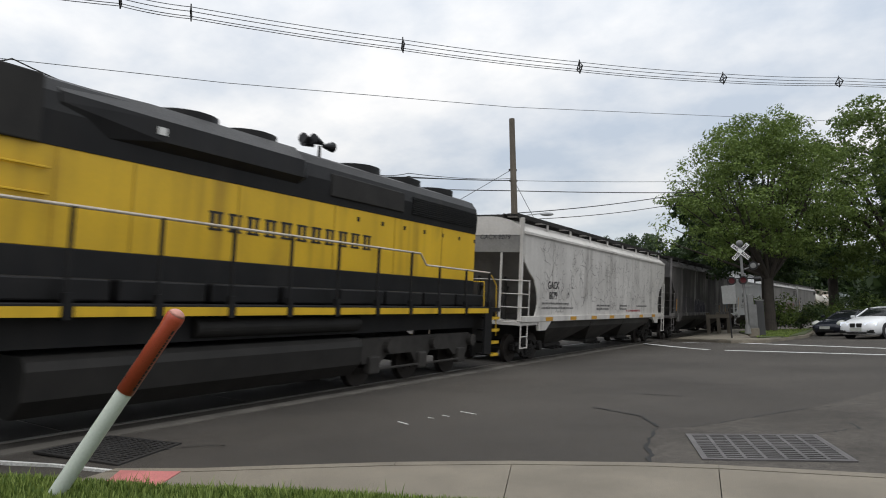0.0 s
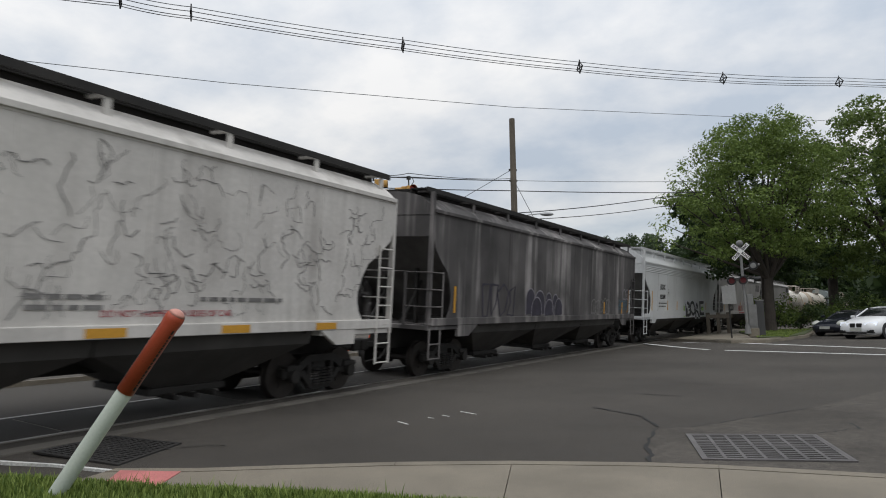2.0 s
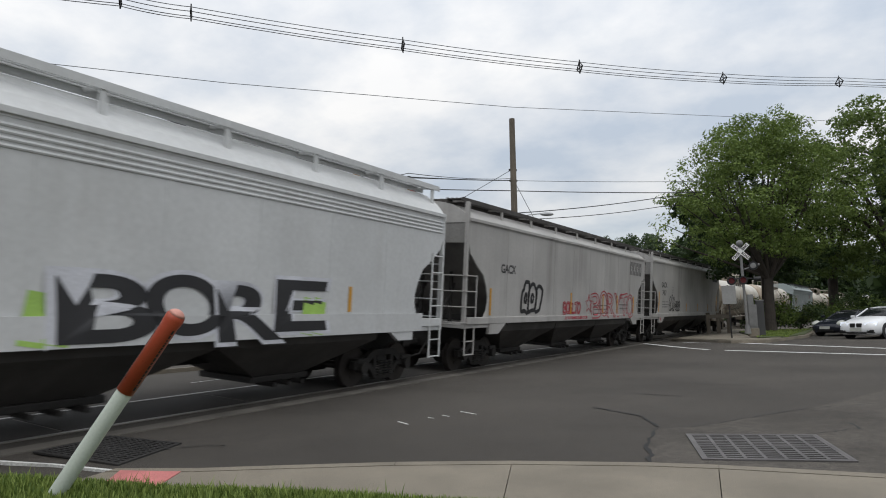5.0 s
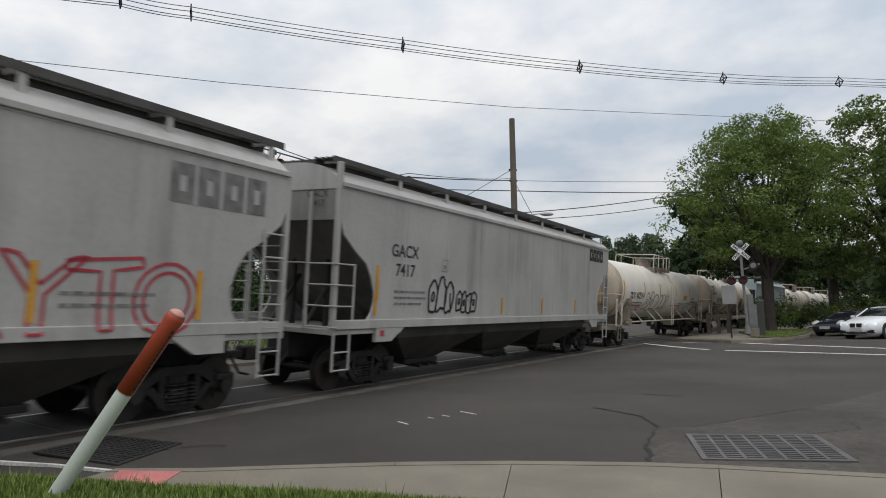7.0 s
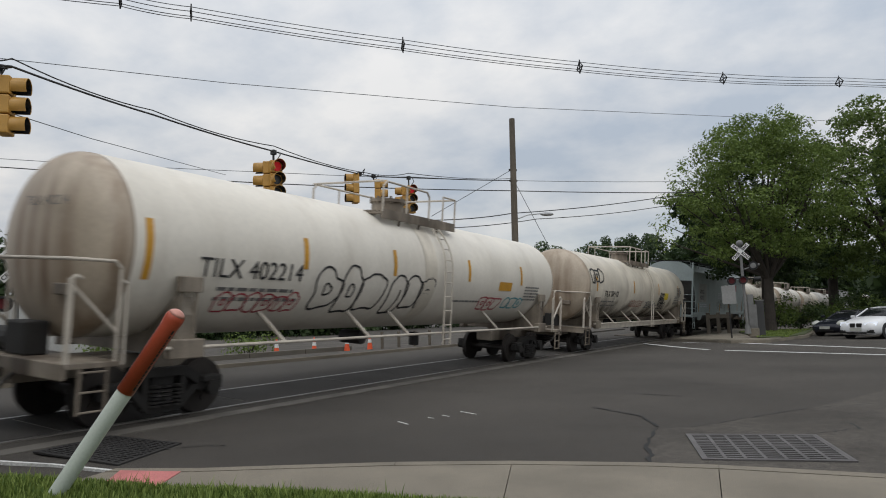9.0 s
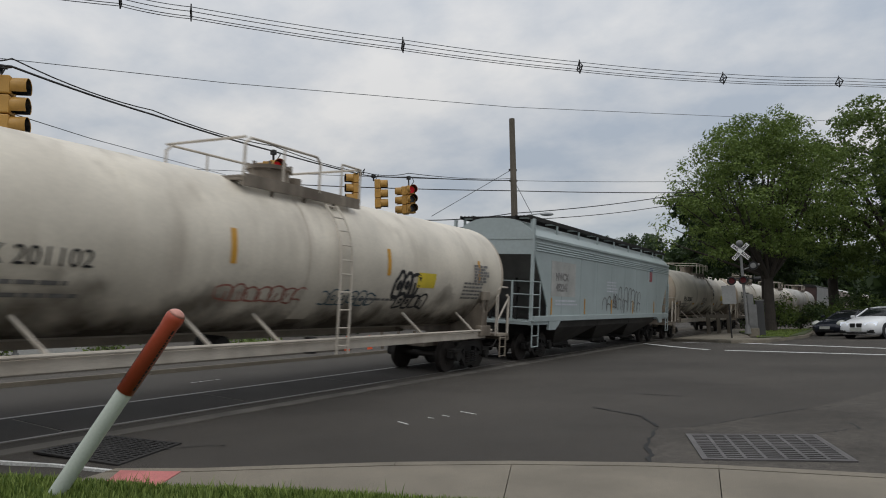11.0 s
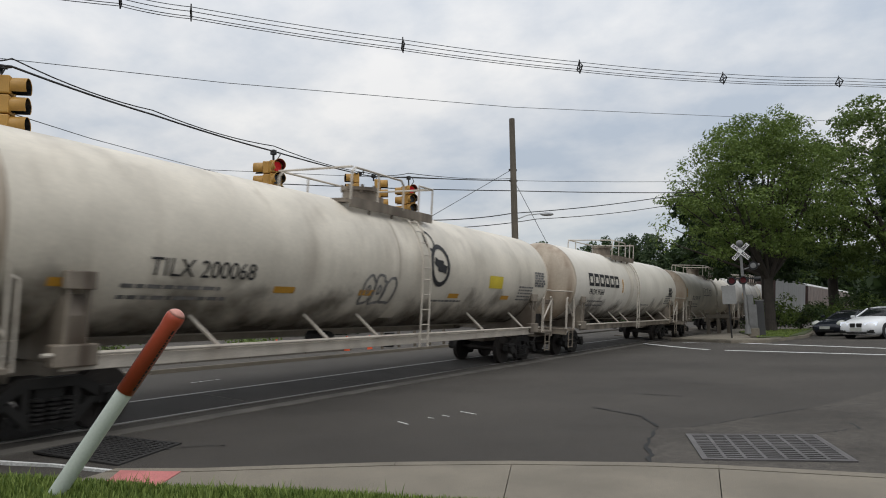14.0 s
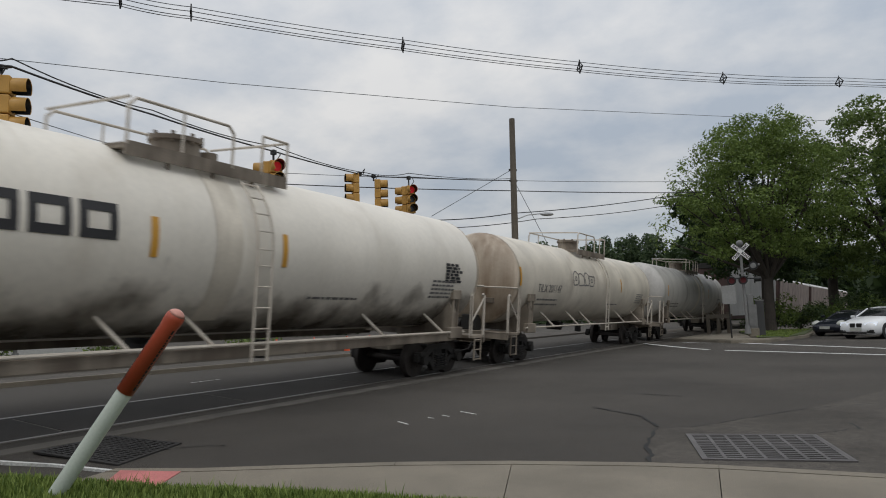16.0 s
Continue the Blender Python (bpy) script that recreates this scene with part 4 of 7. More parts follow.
        if sx > 0:
            pipe(bm, [(1.07, 1.05, zp), (1.07, 1.05, zr), (1.07, 1.7, zr), (1.07, 1.7, zp)], 0.024)
        part("platform_railing", bm, RAIL_CREAM, car)
    for y in (-1.7, 1.7):
        bm = bmesh.new()
        pipe(bm, [(-1.07, y, zr), (1.07, y, zr)], 0.026)
        part("end_railing", bm, RAIL_CREAM, car)
    # side ladder that follows the shell
    bm = bmesh.new()
    for y in (0.5, 0.86):
        pts = [((r + 0.13) * math.cos(a), y, zc + (r + 0.13) * math.sin(a)) for a in [0.80 - 0.16 * q for q in range(6)]]
        pts += [(r + 0.13, y, zc - 0.2), (r + 0.13, y, 0.9)]
        pipe(bm, pts, 0.024, 6)
    for k in range(5):
        a = 0.78 - 0.19 * k
        rod(bm, ((r + 0.13) * math.cos(a), 0.5, zc + (r + 0.13) * math.sin(a)), ((r + 0.13) * math.cos(a), 0.86, zc + (r + 0.13) * math.sin(a)), 0.015, 6)
    for k in range(5):
        z = zc - 0.25 - 0.36 * k
        rod(bm, (r + 0.13, 0.5, z), (r + 0.13, 0.86, z), 0.015, 6)
    part("ladder", bm, RAIL_CREAM, car)
    for o in car.children:
        if o not in before:
            o.matrix_basis = pose(0, mid, 0)
    # side handrail and its struts
    for sx in (-1, 1):
        bm = bmesh.new()
        pipe(bm, [(sx * 1.5, -T + 1.2, 1.19), (sx * 1.5, T - 1.2, 1.19)], 0.03)
        part("side_rail", bm, RAIL_CREAM, car)
        if beam:
            part("side_beam", box(bmesh.new(), sx * 1.42 - 0.03, sx * 1.42 + 0.03, -T + 1.5, T - 1.5, 0.96, 1.15, 0.01), CREAM_STEEL if head is None or mid else RAIL_CREAM, car)
        for y in (-T * 0.57, -T * 0.28, T * 0.44, T * 0.74, -T * 0.05 - 0.5):
            bm = bmesh.new()
            rod(bm, (sx * 1.5, y, 1.16), (sx * 1.05, y - 0.30, zc - math.sqrt(r * r - 1.05 ** 2)), 0.034, 6)
            part("rail_strut", bm, RAIL_CREAM, car)
    for sg in (-1, 1):
        ye = sg * (L - 0.12)
        yb = sg * (T - 1.65)
        # saddle and bolster
        bm = bmesh.new()
        prism(bm, [(-1.42, 1.05), (1.42, 1.05), (1.46, 1.7), (1.34, 1.98), (0.7, 1.4), (-0.7, 1.4), (-1.34, 1.98), (-1.46, 1.7)], 1, yb - 0.16, yb + 0.16)
        for x in (-1.44, 1.44):
            box(bm, x - 0.09, x + 0.09, yb - 0.32, yb + 0.32, 1.02, 1.32, 0.02)
            for yy in (-0.14, 0.14):
                rod(bm, (x, yb + yy, 1.3), (x * 1.02, yb + yy, 2.1), 0.035, 6)
            box(bm, x * 1.02 - 0.05, x * 1.02 + 0.05, yb - 0.22, yb + 0.22, 2.05, 2.3, 0.015)
        part("saddle", bm, steel, car)
        bm = bmesh.new()
        box(bm, -0.28, 0.28, min(ye, sg * (T - 3.0)), max(ye, sg * (T - 3.0)), 0.68, 1.0, 0.02)
        box(bm, -1.5, 1.5, min(ye, ye - sg * 0.85), max(ye, ye - sg * 0.85), 0.98, 1.06, 0.01)
        box(bm, -1.5, 1.5, min(ye, ye - sg * 0.06), max(ye, ye - sg * 0.06), 0.84, 1.06, 0.01)
        part("end_platform", bm, steel, car)
        bm = bmesh.new()
        yr, yi = ye - sg * 0.06, ye - sg * 0.78
        zu = 2.46
        pipe(bm, [(-1.46, yi, 1.0), (-1.46, yi, zu - 0.1), (-1.46, yi + sg * 0.1, zu), (-1.46, yr - sg * 0.1, zu), (-1.36, yr, zu), (1.36, yr, zu), (1.46, yr - sg * 0.1, zu), (1.46, yi + sg * 0.1, zu), (1.46, yi, zu - 0.1), (1.46, yi, 1.0)], 0.026)
        part("end_railing", bm, RAIL_CREAM, car)
        for x in (-1.46, 1.46):
            bm = bmesh.new()
            rod(bm, (x, yr, 1.0), (x, yr, 2.2), 0.042, 8)
            pipe(bm, [(x, yr, 2.16), (x, yr - sg * 0.06, 2.24), (x, yr - sg * 0.14, 2.2)], 0.026)
            part("corner_post", bm, RAIL_CREAM, car)
            part("corner_brace", rod(bmesh.new(), (x, yr - sg * 0.02, 2.1), (x, yi, 1.45), 0.028, 6), RAIL_CREAM, car)
            bm = bmesh.new()
            pipe(bm, [(x, yi - sg * 0.12, 1.0), (x, yi - sg * 0.12, 2.15), (x, yi - sg * 0.02, 2.2)], 0.022)
            part("grab_rail", bm, RAIL_CREAM, car)
        bm = bmesh.new()
        box(bm, -0.25, 0.3, min(ye - sg * 0.5, ye - sg * 0.15), max(ye - sg * 0.5, ye - sg * 0.15), 1.06, 1.55, 0.03)
        rod(bm, (-0.9, ye - sg * 0.35, 1.25), (-0.3, ye - sg * 0.35, 1.25), 0.18, 14)
        part("brake_gear", bm, GRIME, car)
        ladder_part(car, 1.44, ye - sg * 0.45 - 0.2, ye - sg * 0.45 + 0.2, 0.36, 1.0, steel, 3)
        coupler(car, ye, sg)
        add_truck(car, yb, s8)
    bm = bmesh.new()
    rod(bm, (0, 1.6, 0.72), (0, 1.6, 1.08), 0.14, 12)
    part("bottom_outlet", bm, GRIME, car)
    part("brake_cylinder", rod(bmesh.new(), (-0.3, -1.2, 1.05), (0.3, -1.2, 1.05), 0.17, 12), GRIME, car)
    SHELL[car.name] = lambda z: math.sqrt(max(0.01, r * r - (z - zc) ** 2)) + 0.012
    return car, T


SHELL = {}
# Dark base holds the shade under the car end as well as grime.
SLOPE = surf("shaded_grimy_slope", (0.115, 0.11, 0.104), 0.7, var=0.3, scale=0.9, streak=0.7, dirt=(0.045, 0.04, 0.036), low=0.42, high=0.65, bump=0.05)
# Shade beneath the car is put into this dark steel colour, with streaked dirt.
SHADE_BAY = surf("shaded_bay_steel", (0.055, 0.052, 0.048), 0.7, var=0.35, scale=0.9, streak=0.6, dirt=(0.03, 0.027, 0.025), low=0.4, high=0.6)


def locomotive(s_front, s_rear):
    s8, L = (s_front + s_rear) / 2, (s_rear - s_front) / 2
    loco = thing("locomotive", on_track(s8 - travelled(0)), "black and yellow six-axle diesel locomotive with worn paint", "locomotive", "cars of the train")
    MOVING.append((loco, s8))
    def y(s):
        return s - s8
    hr = y(-84.6)
    hf = y(-100.6)
    # hood: black lower, yellow middle, black rounded top
    def band(name, z0, z1, hw, mat, y0, y1, bev=0.0):
        bm = bmesh.new()
        box(bm, -hw, hw, y0, y1, z0, z1, bev)
        return part(name, bm, mat, loco)
    band("lower_hood", 1.84, 2.60, 1.0, BLACK, hf, hr, 0.01)
    band("hood_side", 2.60, 3.98, 0.99, YELLOW, hf, hr, 0.01)
    prof = [(-1.0, 3.98), (-1.03, 4.45), (-0.98, 4.72), (-0.82, 4.92), (-0.55, 5.02), (0, 5.06), (0.55, 5.02), (0.82, 4.92), (0.98, 4.72), (1.03, 4.45), (1.0, 3.98)]
    bm = bmesh.new()
    loft(bm, [[(x, hf, z) for x, z in prof], [(x, hr - 0.0, z) for x, z in prof]])
    part("hood_top", bm, BLACK, loco)
    # radiator and dynamic-brake housings, flared out
    for sx in (-1, 1):
        bm = bmesh.new()
        loft(bm, [[(sx * x, yy, z) for x, z in q] for yy, q in (
            (y(-97.2), [(0.9, 4.15), (1.02, 4.6), (1.0, 4.75), (0.7, 4.95)]),
            (y(-95.6), [(0.98, 4.20), (1.16, 4.36), (1.15, 4.70), (0.7, 5.02)]),
            (y(-92.4), [(0.98, 4.20), (1.16, 4.36), (1.15, 4.70), (0.7, 5.02)]),
            (y(-92.2), [(0.95, 4.2), (1.05, 4.4), (1.04, 4.66), (0.7, 5.02)]))])
        part("brake_housing", bm, BLACK, loco)
        bm = bmesh.new()
        box(bm, sx * 1.0 - 0.05, sx * 1.0 + 0.05, y(-91.4), y(-88.6), 4.14, 4.62, 0.02)
        part("grille_box", bm, GRIME, loco)
        for i in range(9):
            bm = bmesh.new()
            z = 4.16 + 0.05 * i
            box(bm, sx * 1.035 - 0.012, sx * 1.035 + 0.012, y(-88.2), hr - 0.1, z, z + 0.022)
            part("louvre", bm, BLACK, loco)
        bm = bmesh.new()
        box(bm, sx * 1.02 - 0.03, sx * 1.02 + 0.03, y(-100.6), y(-97.45), 3.97, 4.9, 0.02)
        part("filter_screen", bm, GRIME, loco)
    bm = bmesh.new()
    box(bm, 1.14, 1.17, y(-95.75), y(-95.6), 4.46, 4.58)
    part("lamp", bm, SIGN_W, loco)
    for s in (-94.4, -92.9, -89.3, -87.4, -85.6):
        bm = bmesh.new()
        rod(bm, (0, y(s), 5.0), (0, y(s), 5.17), 0.62, 28)
        rod(bm, (0, y(s), 5.17), (0, y(s), 5.19), 0.56, 28)
        part("roof_fan", bm, BLACK, loco)
    bm = bmesh.new()
    yy = y(-91.0)
    rod(bm, (0.3, yy, 5.0), (0.3, yy, 5.34), 0.035)
    for dx, dy, sgn in ((0.12, 0.0, -1), (0.3, 0.12, 1), (0.46, -0.1, -1), (0.3, -0.25, -1)):
        rod(bm, (dx, yy + dy, 5.36), (dx, yy + dy + sgn * 0.32, 5.40), 0.04, 12, 0.12)
    part("air_horn", bm, BLACK, loco)
    # doors, seams and vents on the yellow side
    for s in (-97.2, -96.0, -93.9, -91.2, -88.9, -86.6):
        bm = bmesh.new()
        box(bm, 0.985, 1.0, y(s), y(s) + 0.03, 2.62, 3.96)
        part("door_seam", bm, surf_once("seam_yellow", (0.46, 0.285, 0.02)), loco)
    for i in range(7):
        s = -90.4 + 0.95 * i
        bm = bmesh.new()
        box(bm, 0.985, 1.0, y(s), y(s) + 0.09, 3.72, 3.82)
        part("latch", bm, BLACK, loco)
    # worn name on the hood: plain stemmed blocks
    for i in range(11):
        bm = bmesh.new()
        a = y(-94.53) + 0.438 * i
        for u0, u1, v0, v1 in ((0.03, 0.12, 3.11, 3.44), (0.20, 0.27, 3.11, 3.44), (0.0, 0.31, 3.40, 3.44), (0.0, 0.31, 3.11, 3.145)):
            box(bm, 0.985, 0.999, a + u0, a + u1, v0, v1)
        part("name_block", bm, INK, loco)
    # deck, sill with yellow stripes
    bm = bmesh.new()
    box(bm, -1.5, 1.5, y(-104.0), y(-84.35), 1.70, 1.86, 0.01)
    box(bm, -1.2, 1.2, y(-104.0), y(-84.35), 1.25, 1.70)
    part("deck", bm, BLACK, loco)
    posts = [-101.4, -100.0, -98.58, -97.18, -95.78, -94.36, -92.95, -91.55, -90.15, -88.78, -87.42, -85.95]
    for s0, s1 in zip([-103.8] + posts, posts + [-84.4]):
        part("sill_stripe", box(bmesh.new(), 1.50, 1.512, y(s0) + 0.09, y(s1) - 0.09, 1.68, 1.82), YELLOW, loco)
    for i in range(8):
        s = -98 + 1.7 * i
        part("locker", box(bmesh.new(), 1.0, 1.3, y(s), y(s) + 1.55, 1.88, 2.2, 0.03), BLACK, loco)
    # handrail
    bm = bmesh.new()
    pipe(bm, [(1.46, y(-101.4), 3.15), (1.46, y(-88.4), 3.15), (1.46, y(-88.1), 2.88), (1.46, y(-84.5), 2.86)], 0.024)
    part("handrail", bm, RAIL_CREAM, loco)
    for s in posts + [-84.5]:
        bm = bmesh.new()
        rod(bm, (1.46, y(s), 1.75), (1.46, y(s), 3.15 if s < -88.5 else 2.87), 0.034, 8)
        box(bm, 1.42, 1.52, y(s) - 0.06, y(s) + 0.06, 1.64, 2.0)
        part("stanchion", bm, BLACK, loco)
    for z in (3.32, 3.68):
        part("hood_grab", rod(bmesh.new(), (1.03, y(-99.4), z), (1.03, y(-97.3), z - 0.02), 0.018, 6), YELLOW, loco)
    # rear platform: steps and railings
    for sx in (-1, 1):
        bm = bmesh.new()
        box(bm, sx * 1.48 - 0.03, sx * 1.48 + 0.03, y(-84.75), y(-84.3), 0.5, 1.8)
        box(bm, sx * 1.0 - 0.03, sx * 1.0 + 0.03, y(-84.6), y(-83.75), 0.4, 1.8)
        part("step_side", bm, BLACK, loco)
        for k in range(4):
            part("step", box(bmesh.new(), min(sx * 1.0, sx * 1.5), max(sx * 1.0, sx * 1.5), y(-84.3), y(-83.8), 0.42 + 0.36 * k, 0.47 + 0.36 * k), BLACK, loco)
        for k in range(4):
            bm = bmesh.new()
            box(bm, min(sx * 1.0, sx * 1.505), max(sx * 1.0, sx * 1.505), y(-83.82), y(-83.77), 0.41 + 0.36 * k, 0.49 + 0.36 * k)
            box(bm, sx * 1.505 - 0.006, sx * 1.505 + 0.006, y(-84.3), y(-83.8), 0.41 + 0.36 * k, 0.49 + 0.36 * k)
            part("step_edge", bm, YELLOW, loco)
        bm = bmesh.new()
        pipe(bm, [(sx * 1.46, y(-83.9), 1.0), (sx * 1.46, y(-84.0), 2.5), (sx * 1.46, y(-84.35), 2.78)], 0.018)
        pipe(bm, [(sx * 1.0, y(-83.8), 1.0), (sx * 1.0, y(-83.9), 2.6), (sx * 0.4, y(-83.85), 2.6), (sx * 0.4, y(-83.85), 1.7)], 0.018)
        part("grab_rail", bm, YELLOW, loco)
    bm = bmesh.new()
    box(bm, -1.5, 1.5, y(-84.36), y(-83.75), 1.72, 1.84)
    box(bm, -0.9, 0.9, y(-83.8), y(-83.7), 0.6, 1.7)
    part("end_beam", bm, BLACK, loco)
    coupler(loco, y(-83.7), 1)
    # fuel tank and reservoir
    bm = bmesh.new()
    prof = [(-1.36, 0.6), (-1.1, 0.34), (1.1, 0.34), (1.36, 0.6), (1.40, 0.98), (1.36, 1.10), (1.25, 1.16), (-1.25, 1.16), (-1.36, 1.10), (-1.40, 0.98)]
    loft(bm, [[(x, y(-97.6), z) for x, z in prof], [(x, y(-90.5), z) for x, z in prof]])
    part("fuel_tank", bm, GRIME, loco)
    bm = bmesh.new()
    rod(bm, (1.2, y(-94.9), 1.47), (1.2, y(-90.52), 1.47), 0.17, 20)
    part("air_reservoir", bm, GRIME, loco, smooth=False)
    # cab and nose
    bm = bmesh.new()
    box(bm, -1.5, 1.5, y(-103.0), hf, 1.86, 4.75, 0.08)
    box(bm, -1.0, 1.0, y(-104.0), y(-103.0), 1.86, 3.2, 0.05)
    part("cab", bm, YELLOW, loco)
    # six-axle trucks
    for yc in (y(-87.75), y(-101.2)):
        bm = bmesh.new()
        box(bm, -1.0, 1.0, -0.3, 0.3, 0.6, 1.1)
        t = part("truck", bm, GRIME, loco)
        t.matrix_basis = pose(0, yc, 0)
        for sx in (-1, 1):
            bm = bmesh.new()
            prism(bm, [(-2.7, 0.95), (-2.6, 1.12), (2.6, 1.12), (2.7, 0.95), (2.45, 0.55), (1.75, 0.55), (1.5, 0.72), (0.45, 0.72), (0.25, 0.5), (-0.25, 0.5), (-0.45, 0.72), (-1.5, 0.72), (-1.75, 0.55), (-2.45, 0.55)], 0, sx * 1.1 - 0.09, sx * 1.1 + 0.09)
            for ya in (-2.07, 0, 2.07):
                box(bm, sx * 1.18 - 0.1, sx * 1.18 + 0.1, ya - 0.2, ya + 0.2, 0.32, 0.72, 0.04)
                rod(bm, (sx * 1.12, ya + 0.55, 0.92), (sx * 1.34, ya + 0.55, 0.92), 0.16, 14)
            rod(bm, (sx * 1.25, -2.2, 0.42), (sx * 1.25, 2.2, 0.42), 0.03, 6)
            part("side_frame", bm, DUSTY, t)
        for ya in (-2.07, 0, 2.07):
            ws = share("wheelset", SHARED["wheels"], t, pose(0, ya, 0.508) @ Matrix.Scale(1.11, 4))
            ws.scale = (1.0, 1.11, 1.11)
            WHEELS.append((ws, (0, ya, 0.508), s8, 0.508))
    return loco


ONCE = {}


def surf_once(name, colour, **kw):
    if name not in ONCE:
        ONCE[name] = surf(name, colour, **kw)
    return ONCE[name]


def flat_side(z):
    return 1.572


def train():
    truck_meshes()
    locomotive(-104.4, -84.4)
    dash = lambda car, y0, dy, n, w, z0=1.40, z1=1.53: [part("reflector", box(bmesh.new(), 1.60, 1.618, y0 + dy * i, y0 + dy * i + w, z0, z1), STRIPE, car) for i in range(n)]
    upright = lambda car, ys, z0, z1, x=1.57: [part("reflector", box(bmesh.new(), x, x + 0.008, y, y + 0.10, z0, z1), STRIPE, car) for y in ys]
    # 1: chalky white, crazed paint
    c = hopper(-82.4, -63.7, WHITE_A, "chalky white covered hopper car with crazed peeling paint", walk_mat=GRIME, end=END_GREY, end_ladder=3.6)
    m = -73.05
    dash(c, -7.4, 2.35, 7, 0.62)
    lettering("reporting_mark", "GACX\n8079", 0.36, INK, c, on_side(1.566, -79.75 - m, 2.44), bold=0.008)
    lettering("reporting_mark", "GACX 8079", 0.22, INK, c, Matrix.Translation((0.55, -9.36, 4.1)) @ pose(0, 0, 0, 90, 0, 0))
    flat_marks(c, "small_print", INK_SOFT, "faded stencilled data lines", lambda bm: (bars(bm, -7.7, 2.0, 3.2, 2, 0.16, 0.06, flat_side, 1), bars(bm, -2.0, 1.95, 1.8, 2, 0.14, 0.07, flat_side, 2), bars(bm, 1.2, 1.95, 1.4, 2, 0.14, 0.07, flat_side, 3), bars(bm, 3.9, 1.95, 2.3, 1, 0.14, 0.07, flat_side, 4)))
    lettering("stencil", "DO NOT HAMMER ON SIDES OF CAR", 0.14, RED_INK, c, on_side(1.566, 3.4, 1.72))
    def stencil_box(c, y, z):
        flat_marks(c, "stencil_box", INK_SOFT, "small stencilled box", lambda bm: (ribbon(bm, [(y, z), (y + 0.26, z), (y + 0.26, z + 0.3), (y, z + 0.3), (y, z)], 0.02, flat_side), ribbon(bm, [(y + 0.07, z + 0.12), (y + 0.19, z + 0.12)], 0.09, flat_side)))
    stencil_box(c, -5.4, 2.25)
    rng = random.Random(11)
    def crazing(bm):
        for i in range(280):
            y, z = rng.uniform(-8.2, 8.6), rng.uniform(1.75, 3.9)
            pts, a = [(y, z)], rng.uniform(0, 6.28)
            for k in range(rng.randint(4, 11)):
                a += rng.choice((-1.0, -0.3, 0.0, 0.3, 1.0))
                y, z = y + 0.085 * math.cos(a), z + 0.085 * math.sin(a)
                if not 1.65 < z < 4.1:
                    break
                pts.append((y, z))
            if len(pts) > 2:
                ribbon(bm, pts, rng.uniform(0.008, 0.02), flat_side)
    flat_marks(c, "paint_cracks", INK_SOFT, "dark lines of crazed paint", crazing)
    # 2: sooted dark grey
    c = hopper(-62.0, -43.5, SOOT, "soot-stained dark grey covered hopper car with pale streaks", walk_mat=GRIME, cut=0.78)
    upright(c, [-8.1], 1.7, 2.4)
    upright(c, [4.6, 7.2], 1.6, 2.1)
    for quad in (((-6.5, 2.5), (-6.0, 2.52), (-6.15, 1.6), (-6.42, 1.6)), ((-5.95, 2.52), (-5.5, 2.5), (-5.62, 1.95), (-5.9, 1.6)), ((-5.55, 2.3), (-5.1, 2.55), (-4.75, 2.3), (-5.0, 1.75), (-5.3, 1.6)), ((-4.7, 2.35), (-4.3, 2.5), (-4.4, 1.6), (-4.85, 1.65), (-4.6, 2.0))):
        part("spray_letter", ribbon(bmesh.new(), list(quad) + [quad[0]], 0.07, flat_side), PURPLE_INK, c, "violet angular spray-paint tag")
    for k, (y0, w, h, z0) in enumerate(((-3.45, 0.72, 0.85, 1.62), (-2.75, 0.85, 0.80, 1.62), (-1.8, 0.52, 0.66, 1.70), (-1.18, 0.5, 0.62, 1.70), (-3.0, 0.85, 0.62, 1.58), (-1.9, 0.8, 0.56, 1.58), (-0.98, 0.72, 0.60, 1.58))):
        dome(c, PURPLE_INK, INK_PALE, y0, w, h, z0, lambda z: 1.566 + 0.0015 * k)
    spray(c, surf_once("slate_blue_spray", (0.05, 0.10, 0.13)), "faded blue spray-paint tag", 6.75, 1.78, 1.35, 0.42, 6, 19, 0.05, flat_side)
    spray(c, INK_PALE, "faint pale spray-paint scrawl", 7.3, 2.25, 0.9, 0.42, 2, 20, 0.04, flat_side)
    part("rust_smear", prism(bmesh.new(), [(8.02, 1.64), (8.30, 1.66), (8.36, 2.2), (8.44, 2.62), (8.25, 2.74), (8.18, 2.25)], 0, 1.560, 1.5645), surf_once("orange_smear", (0.20, 0.10, 0.025), streak=0.9, dirt=(0.06, 0.04, 0.02), low=0.4, high=0.6), c, "smeared orange reflector paint")
    spray(c, INK_SOFT, "grey spray-paint tag", 3.0, 1.62, 2.4, 0.6, 5, 18, 0.04, flat_side)
    # 3: clean grey-white with ribbed top
    c = hopper(-41.7, -22.9, WHITE_B, "clean grey-white covered hopper car with a ribbed upper side", ribs=4, top=4.88, eave=4.20, sill=WHITE_B)
    m = -32.3
    part("deep_sill", box(bmesh.new(), 1.58, 1.615, -8.4, 8.4, 1.28, 1.70), WHITE_B, c)
    lettering("reporting_mark", "FURX", 0.42, INK, c, on_side(1.566, -38.15 - m, 2.98), bold=0.006)
    lettering("reporting_mark", "850690", 0.36, INK, c, on_side(1.566, -38.1 - m, 2.46), bold=0.006)
    lettering("reporting_mark", "FURX\n850690", 0.2, INK_SOFT, c, Matrix.Translation((0.35, -9.42, 3.95)) @ pose(0, 0, 0, 90, 0, 0))
    stencil_box(c, -4.75, 2.6)
    upright(c, [-4.8, -2.64, 5.5], 1.74, 2.26)
    upright(c, [-8.0], 1.74, 2.75)
